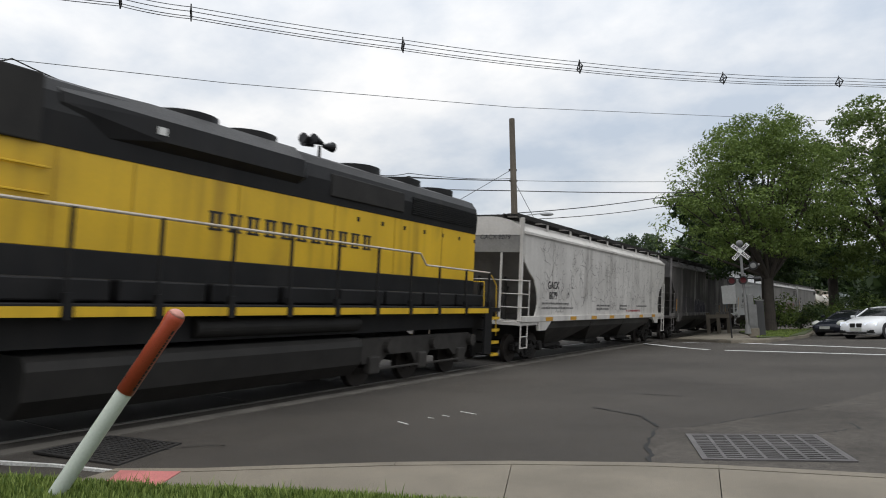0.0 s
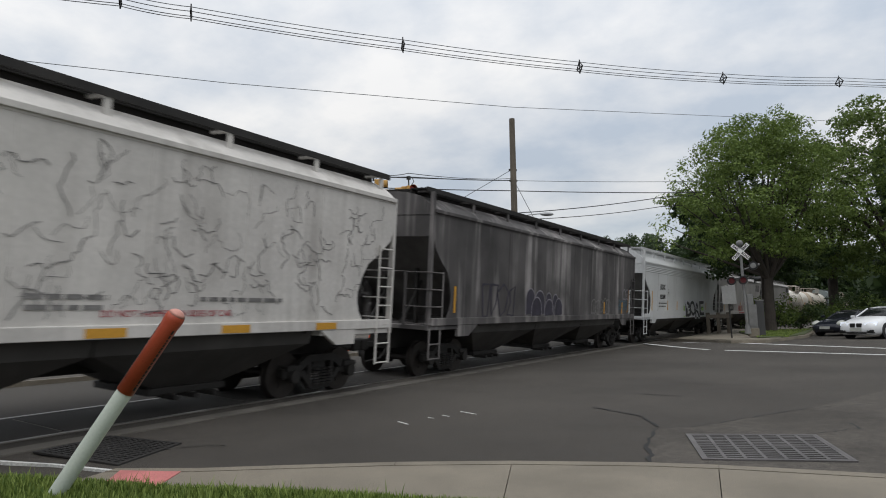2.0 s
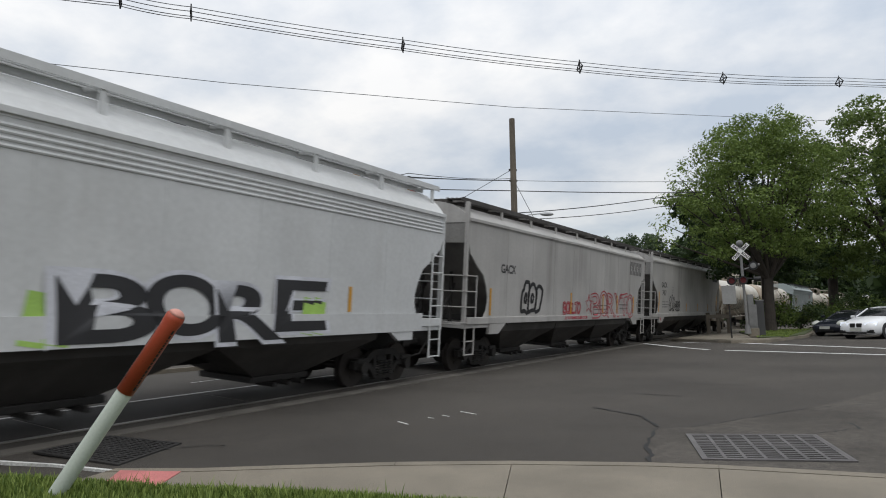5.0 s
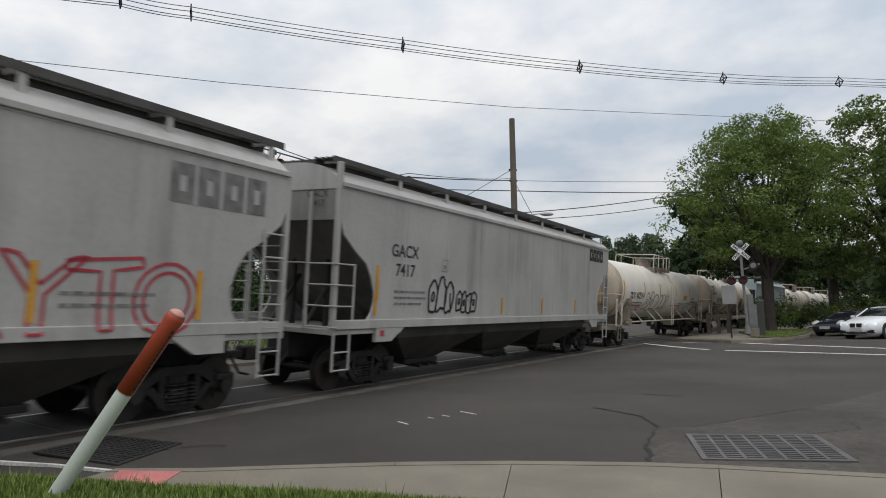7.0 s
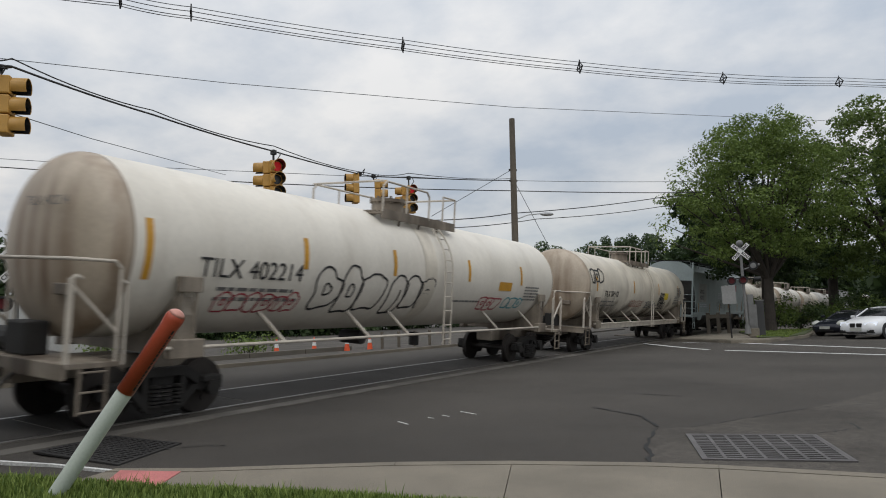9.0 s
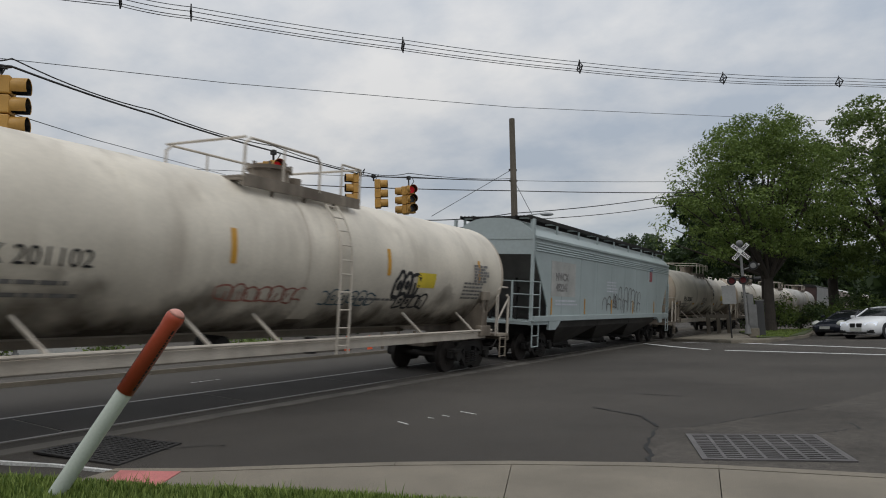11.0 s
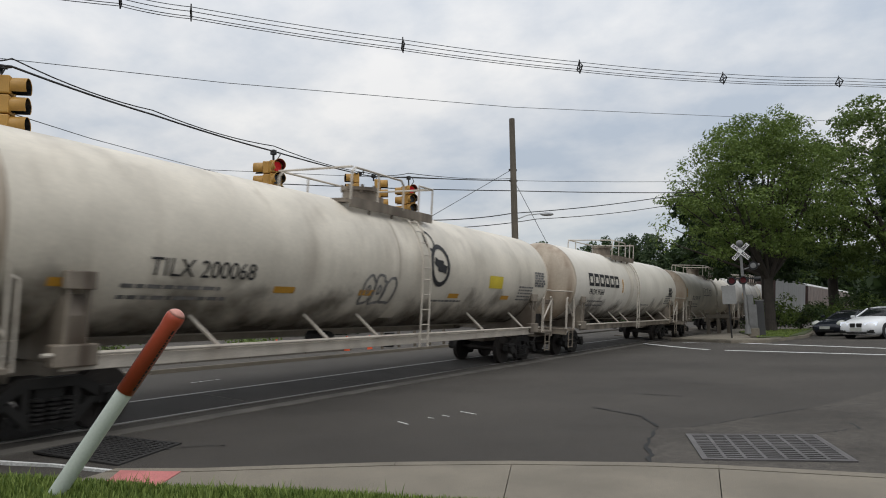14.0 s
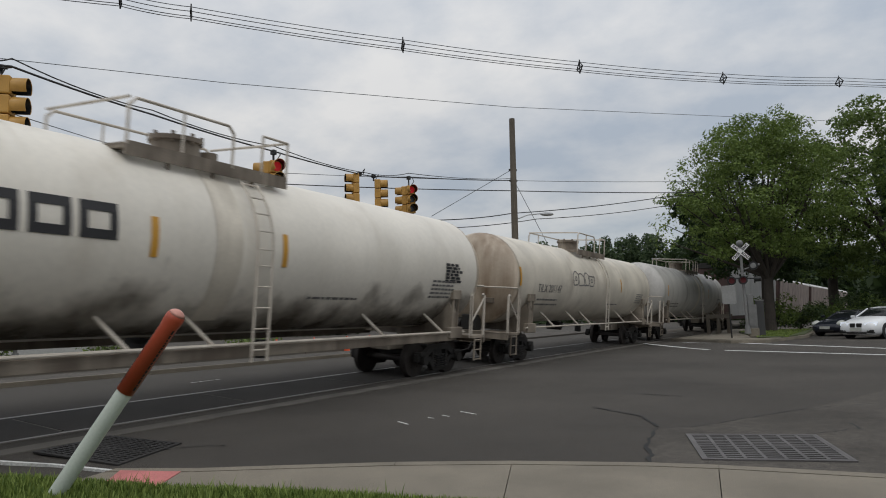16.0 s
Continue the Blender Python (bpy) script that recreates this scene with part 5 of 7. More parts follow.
    flat_marks(c, "small_print", INK_SOFT, "stencilled data lines", lambda bm: (bars(bm, -6.6, 2.12, 1.7, 2, 0.17, 0.07, flat_side, 6),))
    edge_f = lambda z: 1.622 if z < 1.72 else 1.572
    flat_marks(c, "spray_piece", GREEN_INK, "lime spray glow round a tag", lambda bm: [ribbon(bm, [(y, 1.32), (y + 0.12, 2.0)], 0.35, lambda z: edge_f(z) - 0.002) for y in (-0.9, -0.6, 4.2, 4.5)])
    solid_letters(c, PALE_INK, "pale rim of the spray piece", "BORE", -0.55, 1.31, 5.3, 0.98, lambda z: (1.619 if z < 1.701 else 1.5735), 1.70, bold=0.045, grow=1.10)
    solid_letters(c, INK, "large black spray-paint piece", "BORE", -0.5, 1.33, 5.2, 0.94, lambda z: (1.6235 if z < 1.701 else 1.578), 1.70, bold=0.03)
    # 4: pale grey with red tag
    c = hopper(-21.6, -3.2, WHITE_C, "pale grey covered hopper car with a red spray tag", walk_mat=WALK, end=END_GREY)
    m = -12.4
    lettering("reporting_mark", "GACX", 0.36, INK, c, on_side(1.566, -19.0 - m, 3.0), bold=0.006)
    for i in range(4):
        a = 6.58 + 0.52 * i
        part("logo_block", box(box(box(box(bmesh.new(), 1.56, 1.568, a, a + 0.44, 3.42, 3.60), 1.56, 1.568, a, a + 0.44, 3.86, 4.04), 1.56, 1.568, a, a + 0.16, 3.60, 3.86), 1.56, 1.568, a + 0.30, a + 0.44, 3.60, 3.86), INK_SOFT, c)
    upright(c, [-7.8, -1.2, 2.6, 4.6, 7.2], 1.62, 2.4)
    tube = lambda z: 1.572 if z > 1.57 else 1.622
    outlined(c, RED_INK, "large red outlined spray-paint tag", "BORYTO", 1.25, 1.46, 5.9, 0.98, 41, 0.05, tube, bold=0.045)
    star = [(0.85 + (0.42 if k % 2 == 0 else 0.18) * math.sin(0.628 * k), 2.0 + (0.38 if k % 2 == 0 else 0.16) * math.cos(0.628 * k)) for k in range(11)]
    part("spray_star", ribbon(bmesh.new(), star, 0.055, tube), RED_INK, c, "red spray-paint star")
    outlined(c, RED_INK, "smaller red spray-paint tag", "BOELTO", -1.9, 1.64, 1.75, 0.40, 43, 0.04, tube, bold=0.0)
    lettering("stencil", "DO NOT HAMMER ON SIDE OF CAR", 0.15, RED_INK, c, on_side(1.612, -0.6, 1.475), bold=0.004)
    spray(c, INK, "black spray-paint tag", -5.6, 1.7, 1.6, 0.9, 3, 44, 0.13, flat_side)
    flat_marks(c, "small_print", INK_SOFT, "stencilled data lines", lambda bm: (bars(bm, 1.5, 1.95, 2.0, 3, 0.16, 0.05, flat_side, 9), bars(bm, 5.0, 2.0, 1.6, 2, 0.16, 0.05, flat_side, 10)))
    # 5: pale grey
    c = hopper(-1.7, 16.4, WHITE_C, "pale grey covered hopper car with black spray tags", walk_mat=WALK, eave=4.36, top=4.86, end=END_GREY, end_ladder=4.2)
    m = 7.35
    lettering("reporting_mark", "GACX", 0.40, INK, c, on_side(1.566, 0.75 - m, 3.12), bold=0.006)
    lettering("reporting_mark", "7417", 0.40, INK, c, on_side(1.566, 0.78 - m, 2.68), bold=0.006)
    lettering("reporting_mark", "GACX\n7417", 0.2, INK, c, Matrix.Translation((0.95, -9.06, 4.05)) @ pose(0, 0, 0, 90, 0, 0))
    for i in range(4):
        a = 6.62 + 0.43 * i
        part("logo_block", box(box(box(box(bmesh.new(), 1.56, 1.568, a, a + 0.37, 3.74, 3.88), 1.56, 1.568, a, a + 0.37, 4.08, 4.22), 1.56, 1.568, a, a + 0.13, 3.88, 4.08), 1.56, 1.568, a + 0.25, a + 0.37, 3.88, 4.08), INK, c)
    stencil_box(c, -4.9, 2.75)
    part("red_label", box(bmesh.new(), 1.60, 1.606, -7.5, -7.36, 1.2, 1.33), RED_INK, c)
    upright(c, [-7.75, -1.38, 1.75, 5.0], 1.66, 2.14)
    upright(c, [8.02], 2.06, 2.66)
    upright(c, [-7.7], 2.0, 2.75)
    spray(c, INK, "black spray-paint tags", -5.55, 1.7, 1.2, 0.85, 3, 51, 0.07, flat_side)
    spray(c, INK, "black spray-paint tags", -4.15, 1.7, 1.1, 0.55, 4, 52, 0.06, flat_side)
    flat_marks(c, "small_print", INK_SOFT, "stencilled data lines", lambda bm: (bars(bm, -7.0, 2.2, 1.5, 3, 0.14, 0.05, flat_side, 12),))
    # tanks
    def marks(c, T, mark, y_mark, z_mark, size, ys, tags, ink=INK):
        sf = SHELL[c.name]
        if mark:
            o = lettering("reporting_mark", mark, size, ink, c, Matrix())
            for v in o.data.vertices:
                yy, zz, dd = v.co.x + y_mark, v.co.y + z_mark, v.co.z
                v.co = (sf(zz) + 0.004 + dd, yy, zz)
        for y in ys:
            flat_marks(c, "reflector", STRIPE, "", lambda bm: ribbon(bm, [(y, 2.55 + 0.15 * k) for k in range(5)], 0.13, sf))
        for i, (y0, z0, w, h, n, seed, th, mat) in enumerate(tags):
            spray(c, mat, "spray-paint tag", y0, z0, w, h, n, seed, th, sf)
        flat_marks(c, "small_print", INK_SOFT, "stencilled data lines", lambda bm: (bars(bm, -T + 2.3, 2.12, 2.2, 2, 0.17, 0.06, sf, 60), bars(bm, T - 3.0, 2.5, 1.3, 5, 0.10, 0.05, sf, 61), bars(bm, 1.4, 2.0, 1.6, 1, 0.1, 0.05, sf, 62)))
        return sf
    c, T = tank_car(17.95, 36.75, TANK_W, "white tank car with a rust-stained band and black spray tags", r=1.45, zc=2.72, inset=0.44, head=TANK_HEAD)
    sf = marks(c, T, "TILX 402214", -5.9, 2.45, 0.46, (-4.63, -1.6, 2.05, 5.6), [(-4.3, 1.72, 2.3, 0.95, 3, 71, 0.045, INK), (-1.7, 1.72, 1.9, 0.85, 3, 72, 0.045, INK), (-6.6, 1.72, 2.0, 0.35, 6, 73, 0.03, RED_INK), (3.0, 1.75, 1.3, 0.4, 3, 74, 0.04, RED_INK), (4.6, 1.8, 1.4, 0.35, 3, 75, 0.04, surf_once("teal_spray", (0.08, 0.35, 0.40)))])
    flat_marks(c, "reflector", STRIPE, "", lambda bm: ribbon(bm, [(-8.07, 2.22 + 0.115 * k) for k in range(9)], 0.13, sf))
    flat_marks(c, "placard", STRIPE, "yellow warning label", lambda bm: ribbon(bm, [(4.0, 2.48), (4.9, 2.48)], 0.26, sf))
    lettering("reporting_mark", "TILX 402214", 0.2, INK_SOFT, c, Matrix.Translation((0.35, -9.0, 3.3)) @ pose(0, 0, 0, 90, 0, 0))
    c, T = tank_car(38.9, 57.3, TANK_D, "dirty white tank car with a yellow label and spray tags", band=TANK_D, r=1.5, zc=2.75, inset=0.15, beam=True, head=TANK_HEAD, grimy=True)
    sf = marks(c, T, "TILX 201102", -5.6, 2.45, 0.36, (-7.6, -2.2, 2.4, 6.9), [(-8.3, 2.9, 1.5, 0.55, 3, 81, 0.07, INK), (2.7, 2.05, 1.0, 0.62, 3, 82, 0.09, INK), (3.0, 1.8, 1.3, 0.35, 4, 83, 0.05, INK), (-2.4, 1.9, 2.2, 0.3, 7, 84, 0.03, surf_once("faded_rose_spray", (0.34, 0.14, 0.11))), (0.2, 1.86, 1.9, 0.3, 6, 85, 0.03, surf_once("slate_blue_spray", (0.05, 0.10, 0.13)))])
    flat_marks(c, "placard", surf_once("label_yellow", (0.62, 0.48, 0.04)), "yellow warning label", lambda bm: [ribbon(bm, [(3.66, 2.36 + 0.09 * k), (4.5, 2.36 + 0.09 * k)], 0.092, sf) for k in range(4)])
    flat_marks(c, "data_panel", INK_SOFT, "dark stencilled data panel", lambda bm: bars(bm, 6.6, 3.0, 0.95, 6, 0.085, 0.07, sf, 64))
    # 8: pale blue-grey hopper
    c = hopper(58.8, 77.5, BLUE_GREY, "pale blue-grey covered hopper car with a ribbed upper side", ribs=4, eave=4.22, top=4.86, walk_mat=GRIME, straight=True)
    m = 68.15
    part("patch", box(bmesh.new(), 1.555, 1.566, 60.35 - m, 62.7 - m, 2.25, 3.5), surf_once("grey_patch", (0.40, 0.40, 0.38)), c)
    lettering("reporting_mark", "NWCX\n482241", 0.38, INK_SOFT, c, on_side(1.570, 61.35 - m, 2.75), bold=0.012)
    for k, (y0, w, h, z0, ln) in enumerate(((0.0, 0.42, 1.05, 1.75, 0.12), (0.62, 0.34, 0.62, 1.62, 0.05), (0.85, 0.55, 1.18, 1.62, 0.10), (1.55, 0.45, 1.08, 1.70, 0.08), (1.95, 0.55, 1.10, 1.62, 0.15), (2.65, 0.36, 1.0, 1.64, 0.10), (3.1, 0.42, 1.0, 1.62, 0.12), (-2.2, 0.55, 0.5, 1.78, 0.05), (-1.6, 0.5, 0.62, 1.72, 0.1))):
        bm = bmesh.new()
        arch(bm, y0, z0, w, h, 0.05, flat_side, ln)
        if k % 2 == 0:
            ribbon(bm, [(y0 + 0.06, z0 + h * 0.45), (y0 + w * 0.5, z0 + h * 0.5), (y0 + w, z0 + h * 0.42)], 0.05, flat_side)
        part("spray_letter", bm, INK_SOFT, c, "grey arched spray-paint tag")
    spray(c, INK_SOFT, "grey scribbled spray-paint tag", -0.78, 1.85, 0.55, 0.55, 3, 93, 0.06, flat_side)
    upright(c, [-7.8, -4.4, -1.0, 2.3, 6.2], 1.6, 2.2)
    flat_marks(c, "small_print", PALE_INK, "pale stencilled data lines", lambda bm: (bars(bm, -1.6, 2.95, 1.5, 4, 0.13, 0.06, flat_side, 13), bars(bm, -7.4, 2.1, 2.6, 2, 0.13, 0.06, flat_side, 14)))
    part("emblem_top", box(bmesh.new(), 1.56, 1.572, 5.3, 5.85, 3.72, 3.9), surf_once("emblem_blue", (0.03, 0.06, 0.2)), c)
    for i in range(5):
        part("emblem_stripe", prism(bmesh.new(), [(5.3 + 0.11 * i, 3.70), (5.35 + 0.11 * i, 3.70), (5.35 + 0.11 * i, 3.2), (5.3 + 0.11 * i, 3.2)], 0, 1.56, 1.572), surf_once("emblem_red", (0.30, 0.07, 0.08)), c)
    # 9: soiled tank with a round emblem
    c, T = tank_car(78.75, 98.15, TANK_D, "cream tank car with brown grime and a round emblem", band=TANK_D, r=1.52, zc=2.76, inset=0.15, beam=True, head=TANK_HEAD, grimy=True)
    sf = marks(c, T, "TILX 200068", -5.8, 2.41, 0.40, (), [(-1.6, 1.9, 1.2, 0.6, 3, 101, 0.06, INK_SOFT)])
    ring = lambda r0, y0, z0: [(y0 + r0 * math.cos(6.283 * k / 24), z0 + r0 * 1.15 * math.sin(6.283 * k / 24)) for k in range(25)]
    flat_marks(c, "emblem", INK, "round dark emblem", lambda bm: (ribbon(bm, ring(0.42, 1.55, 2.9), 0.12, sf), ribbon(bm, [(1.27, 3.02), (1.45, 2.93), (1.68, 2.84), (1.86, 2.80)], 0.20, sf), ribbon(bm, [(1.42, 2.90), (1.70, 2.88)], 0.30, sf), ribbon(bm, [(1.3, 2.50), (1.55, 2.44), (1.8, 2.52)], 0.05, sf), ribbon(bm, ring(0.2, 1.2, 3.5)[::2], 0.07, sf)))
    flat_marks(c, "placard", surf_once("label_yellow", (0.62, 0.48, 0.04)), "yellow warning label", lambda bm: [ribbon(bm, [(4.4, 2.45 + 0.09 * k), (5.3, 2.45 + 0.09 * k)], 0.092, sf) for k in range(4)])
    [flat_marks(c, "reflector", STRIPE, "", lambda bm: ribbon(bm, [(y, 2.14), (y + 0.55, 2.14)], 0.12, sf)) for y in (-8.3, -4.2, -1.65, 2.2, 5.4)]
    flat_marks(c, "data_panel", INK_SOFT, "dark stencilled data panel", lambda bm: bars(bm, 7.8, 3.0, 0.95, 6, 0.085, 0.07, sf, 65))
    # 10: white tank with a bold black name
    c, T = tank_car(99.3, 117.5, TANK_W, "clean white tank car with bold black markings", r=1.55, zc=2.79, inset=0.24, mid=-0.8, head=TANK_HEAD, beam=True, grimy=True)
    sf = marks(c, T, "PROX 91664", -5.75, 2.5, 0.34, (-2.25, 0.5), [])
    # bold name: one plain block with an open middle for each letter
    for i in range(6):
        a = -6.76 + 0.67 * i
        flat_marks(c, "name_block", INK, "", lambda bm: (ribbon(bm, [(a, 3.19), (a + 0.56, 3.19)], 0.13, sf), ribbon(bm, [(a, 2.81), (a + 0.56, 2.81)], 0.13, sf), ribbon(bm, [(a + 0.06, 3.14), (a + 0.06, 3.0), (a + 0.06, 2.86)], 0.12, sf), ribbon(bm, [(a + 0.50, 3.14), (a + 0.50, 3.0), (a + 0.50, 2.86)], 0.12, sf)))
    flat_marks(c, "data_panel", INK, "dark stencilled data panel", lambda bm: bars(bm, 6.45, 2.95, 0.9, 6, 0.085, 0.07, sf, 66))
    c, T = tank_car(118.8, 136.5, TANK_D, "cream tank car with faded markings and grime", r=1.5, zc=2.75, head=TANK_HEAD)
    marks(c, T, "TILX 201147", -5.4, 2.5, 0.40, (-7.9, 3.0), [(-3.2, 2.7, 2.4, 0.5, 4, 111, 0.05, INK_SOFT)], ink=INK_SOFT)
    c, T = tank_car(137.8, 156.6, TANK_G, "grey tank car with dark streaks and faded paint")
    marks(c, T, "", 0, 0, 0, (-7.9, 3.0), [])
    # far high-sided rack cars
    for i, (a, b, mat) in enumerate(((158.0, 184.4, WHITE_B), (185.6, 212.6, RACK), (213.8, 240.8, RACK), (242.0, 269.0, RACK))):
        rack_car(a, b, mat, i)


def rack_car(s0, s1, mat, i):
    s8, L = (s0 + s1) / 2, (s1 - s0) / 2
    car = thing("rack_car", on_track(s8 - travelled(0)), "tall pale rack car with upright side panels" if i else "tall white rack car with a dark roof end", "railcar", "cars of the train")
    MOVING.append((car, s8))
    n = 14
    for sx in (-1, 1):
        for k in range(n):
            y0 = -L + 0.9 + (2 * L - 1.8) * k / n
            y1 = -L + 0.9 + (2 * L - 1.8) * (k + 1) / n - 0.06
            part("side_panel", box(bmesh.new(), sx * 1.5 - 0.02, sx * 1.5 + 0.02, y0, y1, 1.25, 5.05), mat, car)
    part("frame", box(box(box(box(bmesh.new(), -1.5, 1.5, -L, L, 0.95, 1.22), -1.46, 1.46, -L + 0.8, -L + 0.9, 1.2, 5.1), -1.46, 1.46, L - 0.9, L - 0.8, 1.2, 5.1), -1.44, 1.44, -L + 0.9, L - 0.9, 1.2, 1.3), BROWN, car)
    prof = [(-1.52, 5.02), (-1.3, 5.3), (-0.7, 5.45), (0.7, 5.45), (1.3, 5.3), (1.52, 5.02)]
    part("roof", loft(bmesh.new(), [[(x, -L + 0.5, z) for x, z in prof], [(x, L - 0.5, z) for x, z in prof]]), SIGN_W if i else GRIME, car)
    for sg in (-1, 1):
        part("end_door", box(bmesh.new(), -1.4, 1.4, min(sg * (L - 0.8), sg * (L - 0.6)), max(sg * (L - 0.8), sg * (L - 0.6)), 1.25, 5.0), BROWN, car)
        add_truck(car, sg * (L - 2.6), s8)
        coupler(car, sg * L, sg)


# ---- street furniture ----
def pole_line():
    p = thing("utility_pole", pose(-13.09, 31.16, 0), "weathered grey-brown wooden utility pole with a street lamp", "utility pole")
    part("pole", rod(bmesh.new(), (0, 0, 0), (0.3, -0.35, 11.35), 0.19, 14, 0.14), WOOD, p)
    bm = bmesh.new()
    pipe(bm, [(0.2, -0.2, 6.25), (0.7, 0.25, 6.5), (1.25, 0.75, 6.58)], 0.03)
    part("lamp_arm", bm, ALU, p)
    bm = bmesh.new()
    bmesh.ops.create_uvsphere(bm, u_segments=16, v_segments=8, radius=0.5, matrix=Matrix.Translation((1.45, 0.95, 6.55)) @ pose(0, 0, 0, 0, 0, 45) @ Matrix.Diagonal((0.75, 0.3, 0.2, 1)))
    part("lamp_head", bm, ALU, p, smooth=True)
    bm = bmesh.new()
    box(bm, 0.0, 0.3, -0.3, 0.05, 8.75, 8.83)
    box(bm, 0.0, 0.3, -0.3, 0.05, 8.2, 8.28)
    part("bracket", bm, GRIME, p)


def wire(name, pts, r, mat, label, sag=0.0, group="overhead wires"):
    fine = []
    for a, b in zip(pts, pts[1:]):
        for i in range(8):
            f = i / 8
            q = Vector(a).lerp(Vector(b), f)
            q.z -= sag * 4 * f * (1 - f)
            fine.append(q)
    fine.append(Vector(pts[-1]))
    bm = bmesh.new()
    rings = []
    for i, q in enumerate(fine):
        d = (fine[min(i + 1, len(fine) - 1)] - fine[max(i - 1, 0)]).normalized()
        side = d.cross(Vector((0, 0, 1))).normalized()
        up = side.cross(d)
        rings.append([q + side * r * math.cos(k * 1.2566) + up * r * math.sin(k * 1.2566) for k in range(5)])
    loft(bm, rings)
    return tagged(part(name, bm, mat), label, "wire", group)


def overhead():
    sp = [(-25.71, 10.52, 13.44), (-21.8, 15.37, 13.49), (-20.27, 17.3, 13.37), (-14.89, 24.0, 13.22), (-9.24, 31.01, 13.32), (-3.56, 38.0, 13.75), (2.0, 44.77, 14.5), (10.89, 55.61, 15.77)]
    for dz, dx in ((0.28, 0.0), (0.0, -0.16), (0.0, 0.16), (-0.2, 0.0)):
        wire("power_cable", [(x + dx, y - dx, z + dz) for x, y, z in sp], 0.016, WIRE if dz < 0.2 else WIRE_G, "black overhead power cable held by spacers", sag=0.06)
    for x, y, z in sp[1:7]:
        bm = bmesh.new()
        for a, b in (((0, 0, 0.32), (-0.2, 0.2, 0.0)), ((0, 0, 0.32), (0.2, -0.2, 0.0)), ((-0.2, 0.2, 0.0), (0, 0, -0.26)), ((0.2, -0.2, 0.0), (0, 0, -0.26)), ((-0.2, 0.2, 0), (0.2, -0.2, 0)), ((0, 0, 0.4), (0, 0, -0.3))):
            rod(bm, a, b, 0.028, 6)
        at(tagged(part("cable_spacer", bm, WIRE), "black diamond cable spacer hung on the power cables", "cable spacer", "cable spacers"), pose(x, y, z))
    wire("thin_wire", [(-24.24, 10.81, 10.49), (-19.25, 18.12, 10.67), (-12.0, 28.92, 11.3), (1.26, 50.83, 13.85)], 0.014, WIRE_G, "thin grey overhead wire")
    span = [(-12.34, 5.84, 6.05), (-12.39, 6.61, 6.13), (-12.75, 9.85, 6.14), (-12.71, 13.67, 6.09), (-14.25, 20.21, 6.77), (-13.45, 21.87, 6.90), (-13.03, 31.02, 8.26)]
    wire("span_wire", span, 0.022, WIRE, "black span wire that carries the traffic signals", sag=0.03)
    wire("signal_cable", [(x, y, z + 0.10 + 0.05 * (i % 2)) for i, (x, y, z) in enumerate(span)], 0.014, WIRE, "thin black signal cable lashed along the span wire", sag=0.1)
    wire("overhead_wire", [(-32.99, 15.37, 8.89), (-21.73, 23.97, 8.0), (-13.07, 31.06, 7.75), (-5.32, 42.12, 8.45), (7.9, 60.75, 9.46)], 0.024, WIRE, "black overhead wire at the utility pole", sag=0.05)
    wire("overhead_wire", [(-32.96, 15.35, 9.24), (-22.39, 23.54, 8.58), (-13.03, 31.02, 8.26), (-5.27, 42.07, 9.11), (8.0, 60.65, 10.7)], 0.014, WIRE_G, "thin overhead wire at the utility pole", sag=0.05)
    wire("overhead_wire", [(-15.24, 25.51, 5.82), (-13.16, 31.15, 6.62), (-7.53, 40.93, 8.26), (8.02, 60.63, 11.03)], 0.024, WIRE, "black overhead wire at the utility pole", sag=0.1)
    wire("overhead_wire", [(-15.82, 27.5, 5.71), (-12.42, 32.72, 6.45), (-7.72, 40.89, 7.7), (7.96, 60.69, 10.2)], 0.02, WIRE, "black overhead wire at the utility pole", sag=0.1)
    wire("guy_wire", [(-13.0, 31.0, 8.8), (-15.4, 27.0, 6.2)], 0.015, WIRE_G, "thin guy wire of the utility pole")
    wire("guy_wire", [(-12.9, 31.1, 8.2), (-11.9, 32.6, 5.2)], 0.015, WIRE_G, "thin guy wire of the utility pole")
    wire("overhead_wire", [(-14.49, 7.54, 5.95), (-18.44, 12.13, 7.01), (-24.03, 22.64, 8.5)], 0.012, WIRE_G, "thin grey overhead wire")


def signal_face(parent, turn, lit):
    """One three-section face, its housings and visored lenses; local -y is its front."""
    face = part("housing", box(box(box(bmesh.new(), -0.17, 0.17, -0.1, 0.12, 0.19, 0.53, 0.025), -0.17, 0.17, -0.1, 0.12, -0.17, 0.17, 0.025), -0.17, 0.17, -0.1, 0.12, -0.53, -0.19, 0.025), SIGNAL_Y, parent)
    face.matrix_basis = turn
    for i, z in enumerate((0.36, 0.0, -0.36)):
        bm = bmesh.new()
        rod(bm, (0, -0.115, z), (0, -0.10, z), 0.125, 24)
        part("lens", bm, RED_ON if (lit and i == 0) else LENS, face)
        bm = bmesh.new()
        ring = lambda y, r: [(r * math.cos(a), y, z + r * math.sin(a)) for a in [math.pi * (-0.25 + 1.5 * k / 18) for k in range(19)]]
        loft(bm, [ring(-0.10, 0.165), ring(-0.36, 0.165), ring(-0.36, 0.157), ring(-0.10, 0.157)], closed=False, caps=False)
        part("visor", bm, SIGNAL_Y, face, smooth=True)
        bm = bmesh.new()
        loft(bm, [ring(-0.10, 0.155), ring(-0.35, 0.155)], closed=False, caps=False)
        part("visor_lining", bm, DARK, face, smooth=True)
    return face


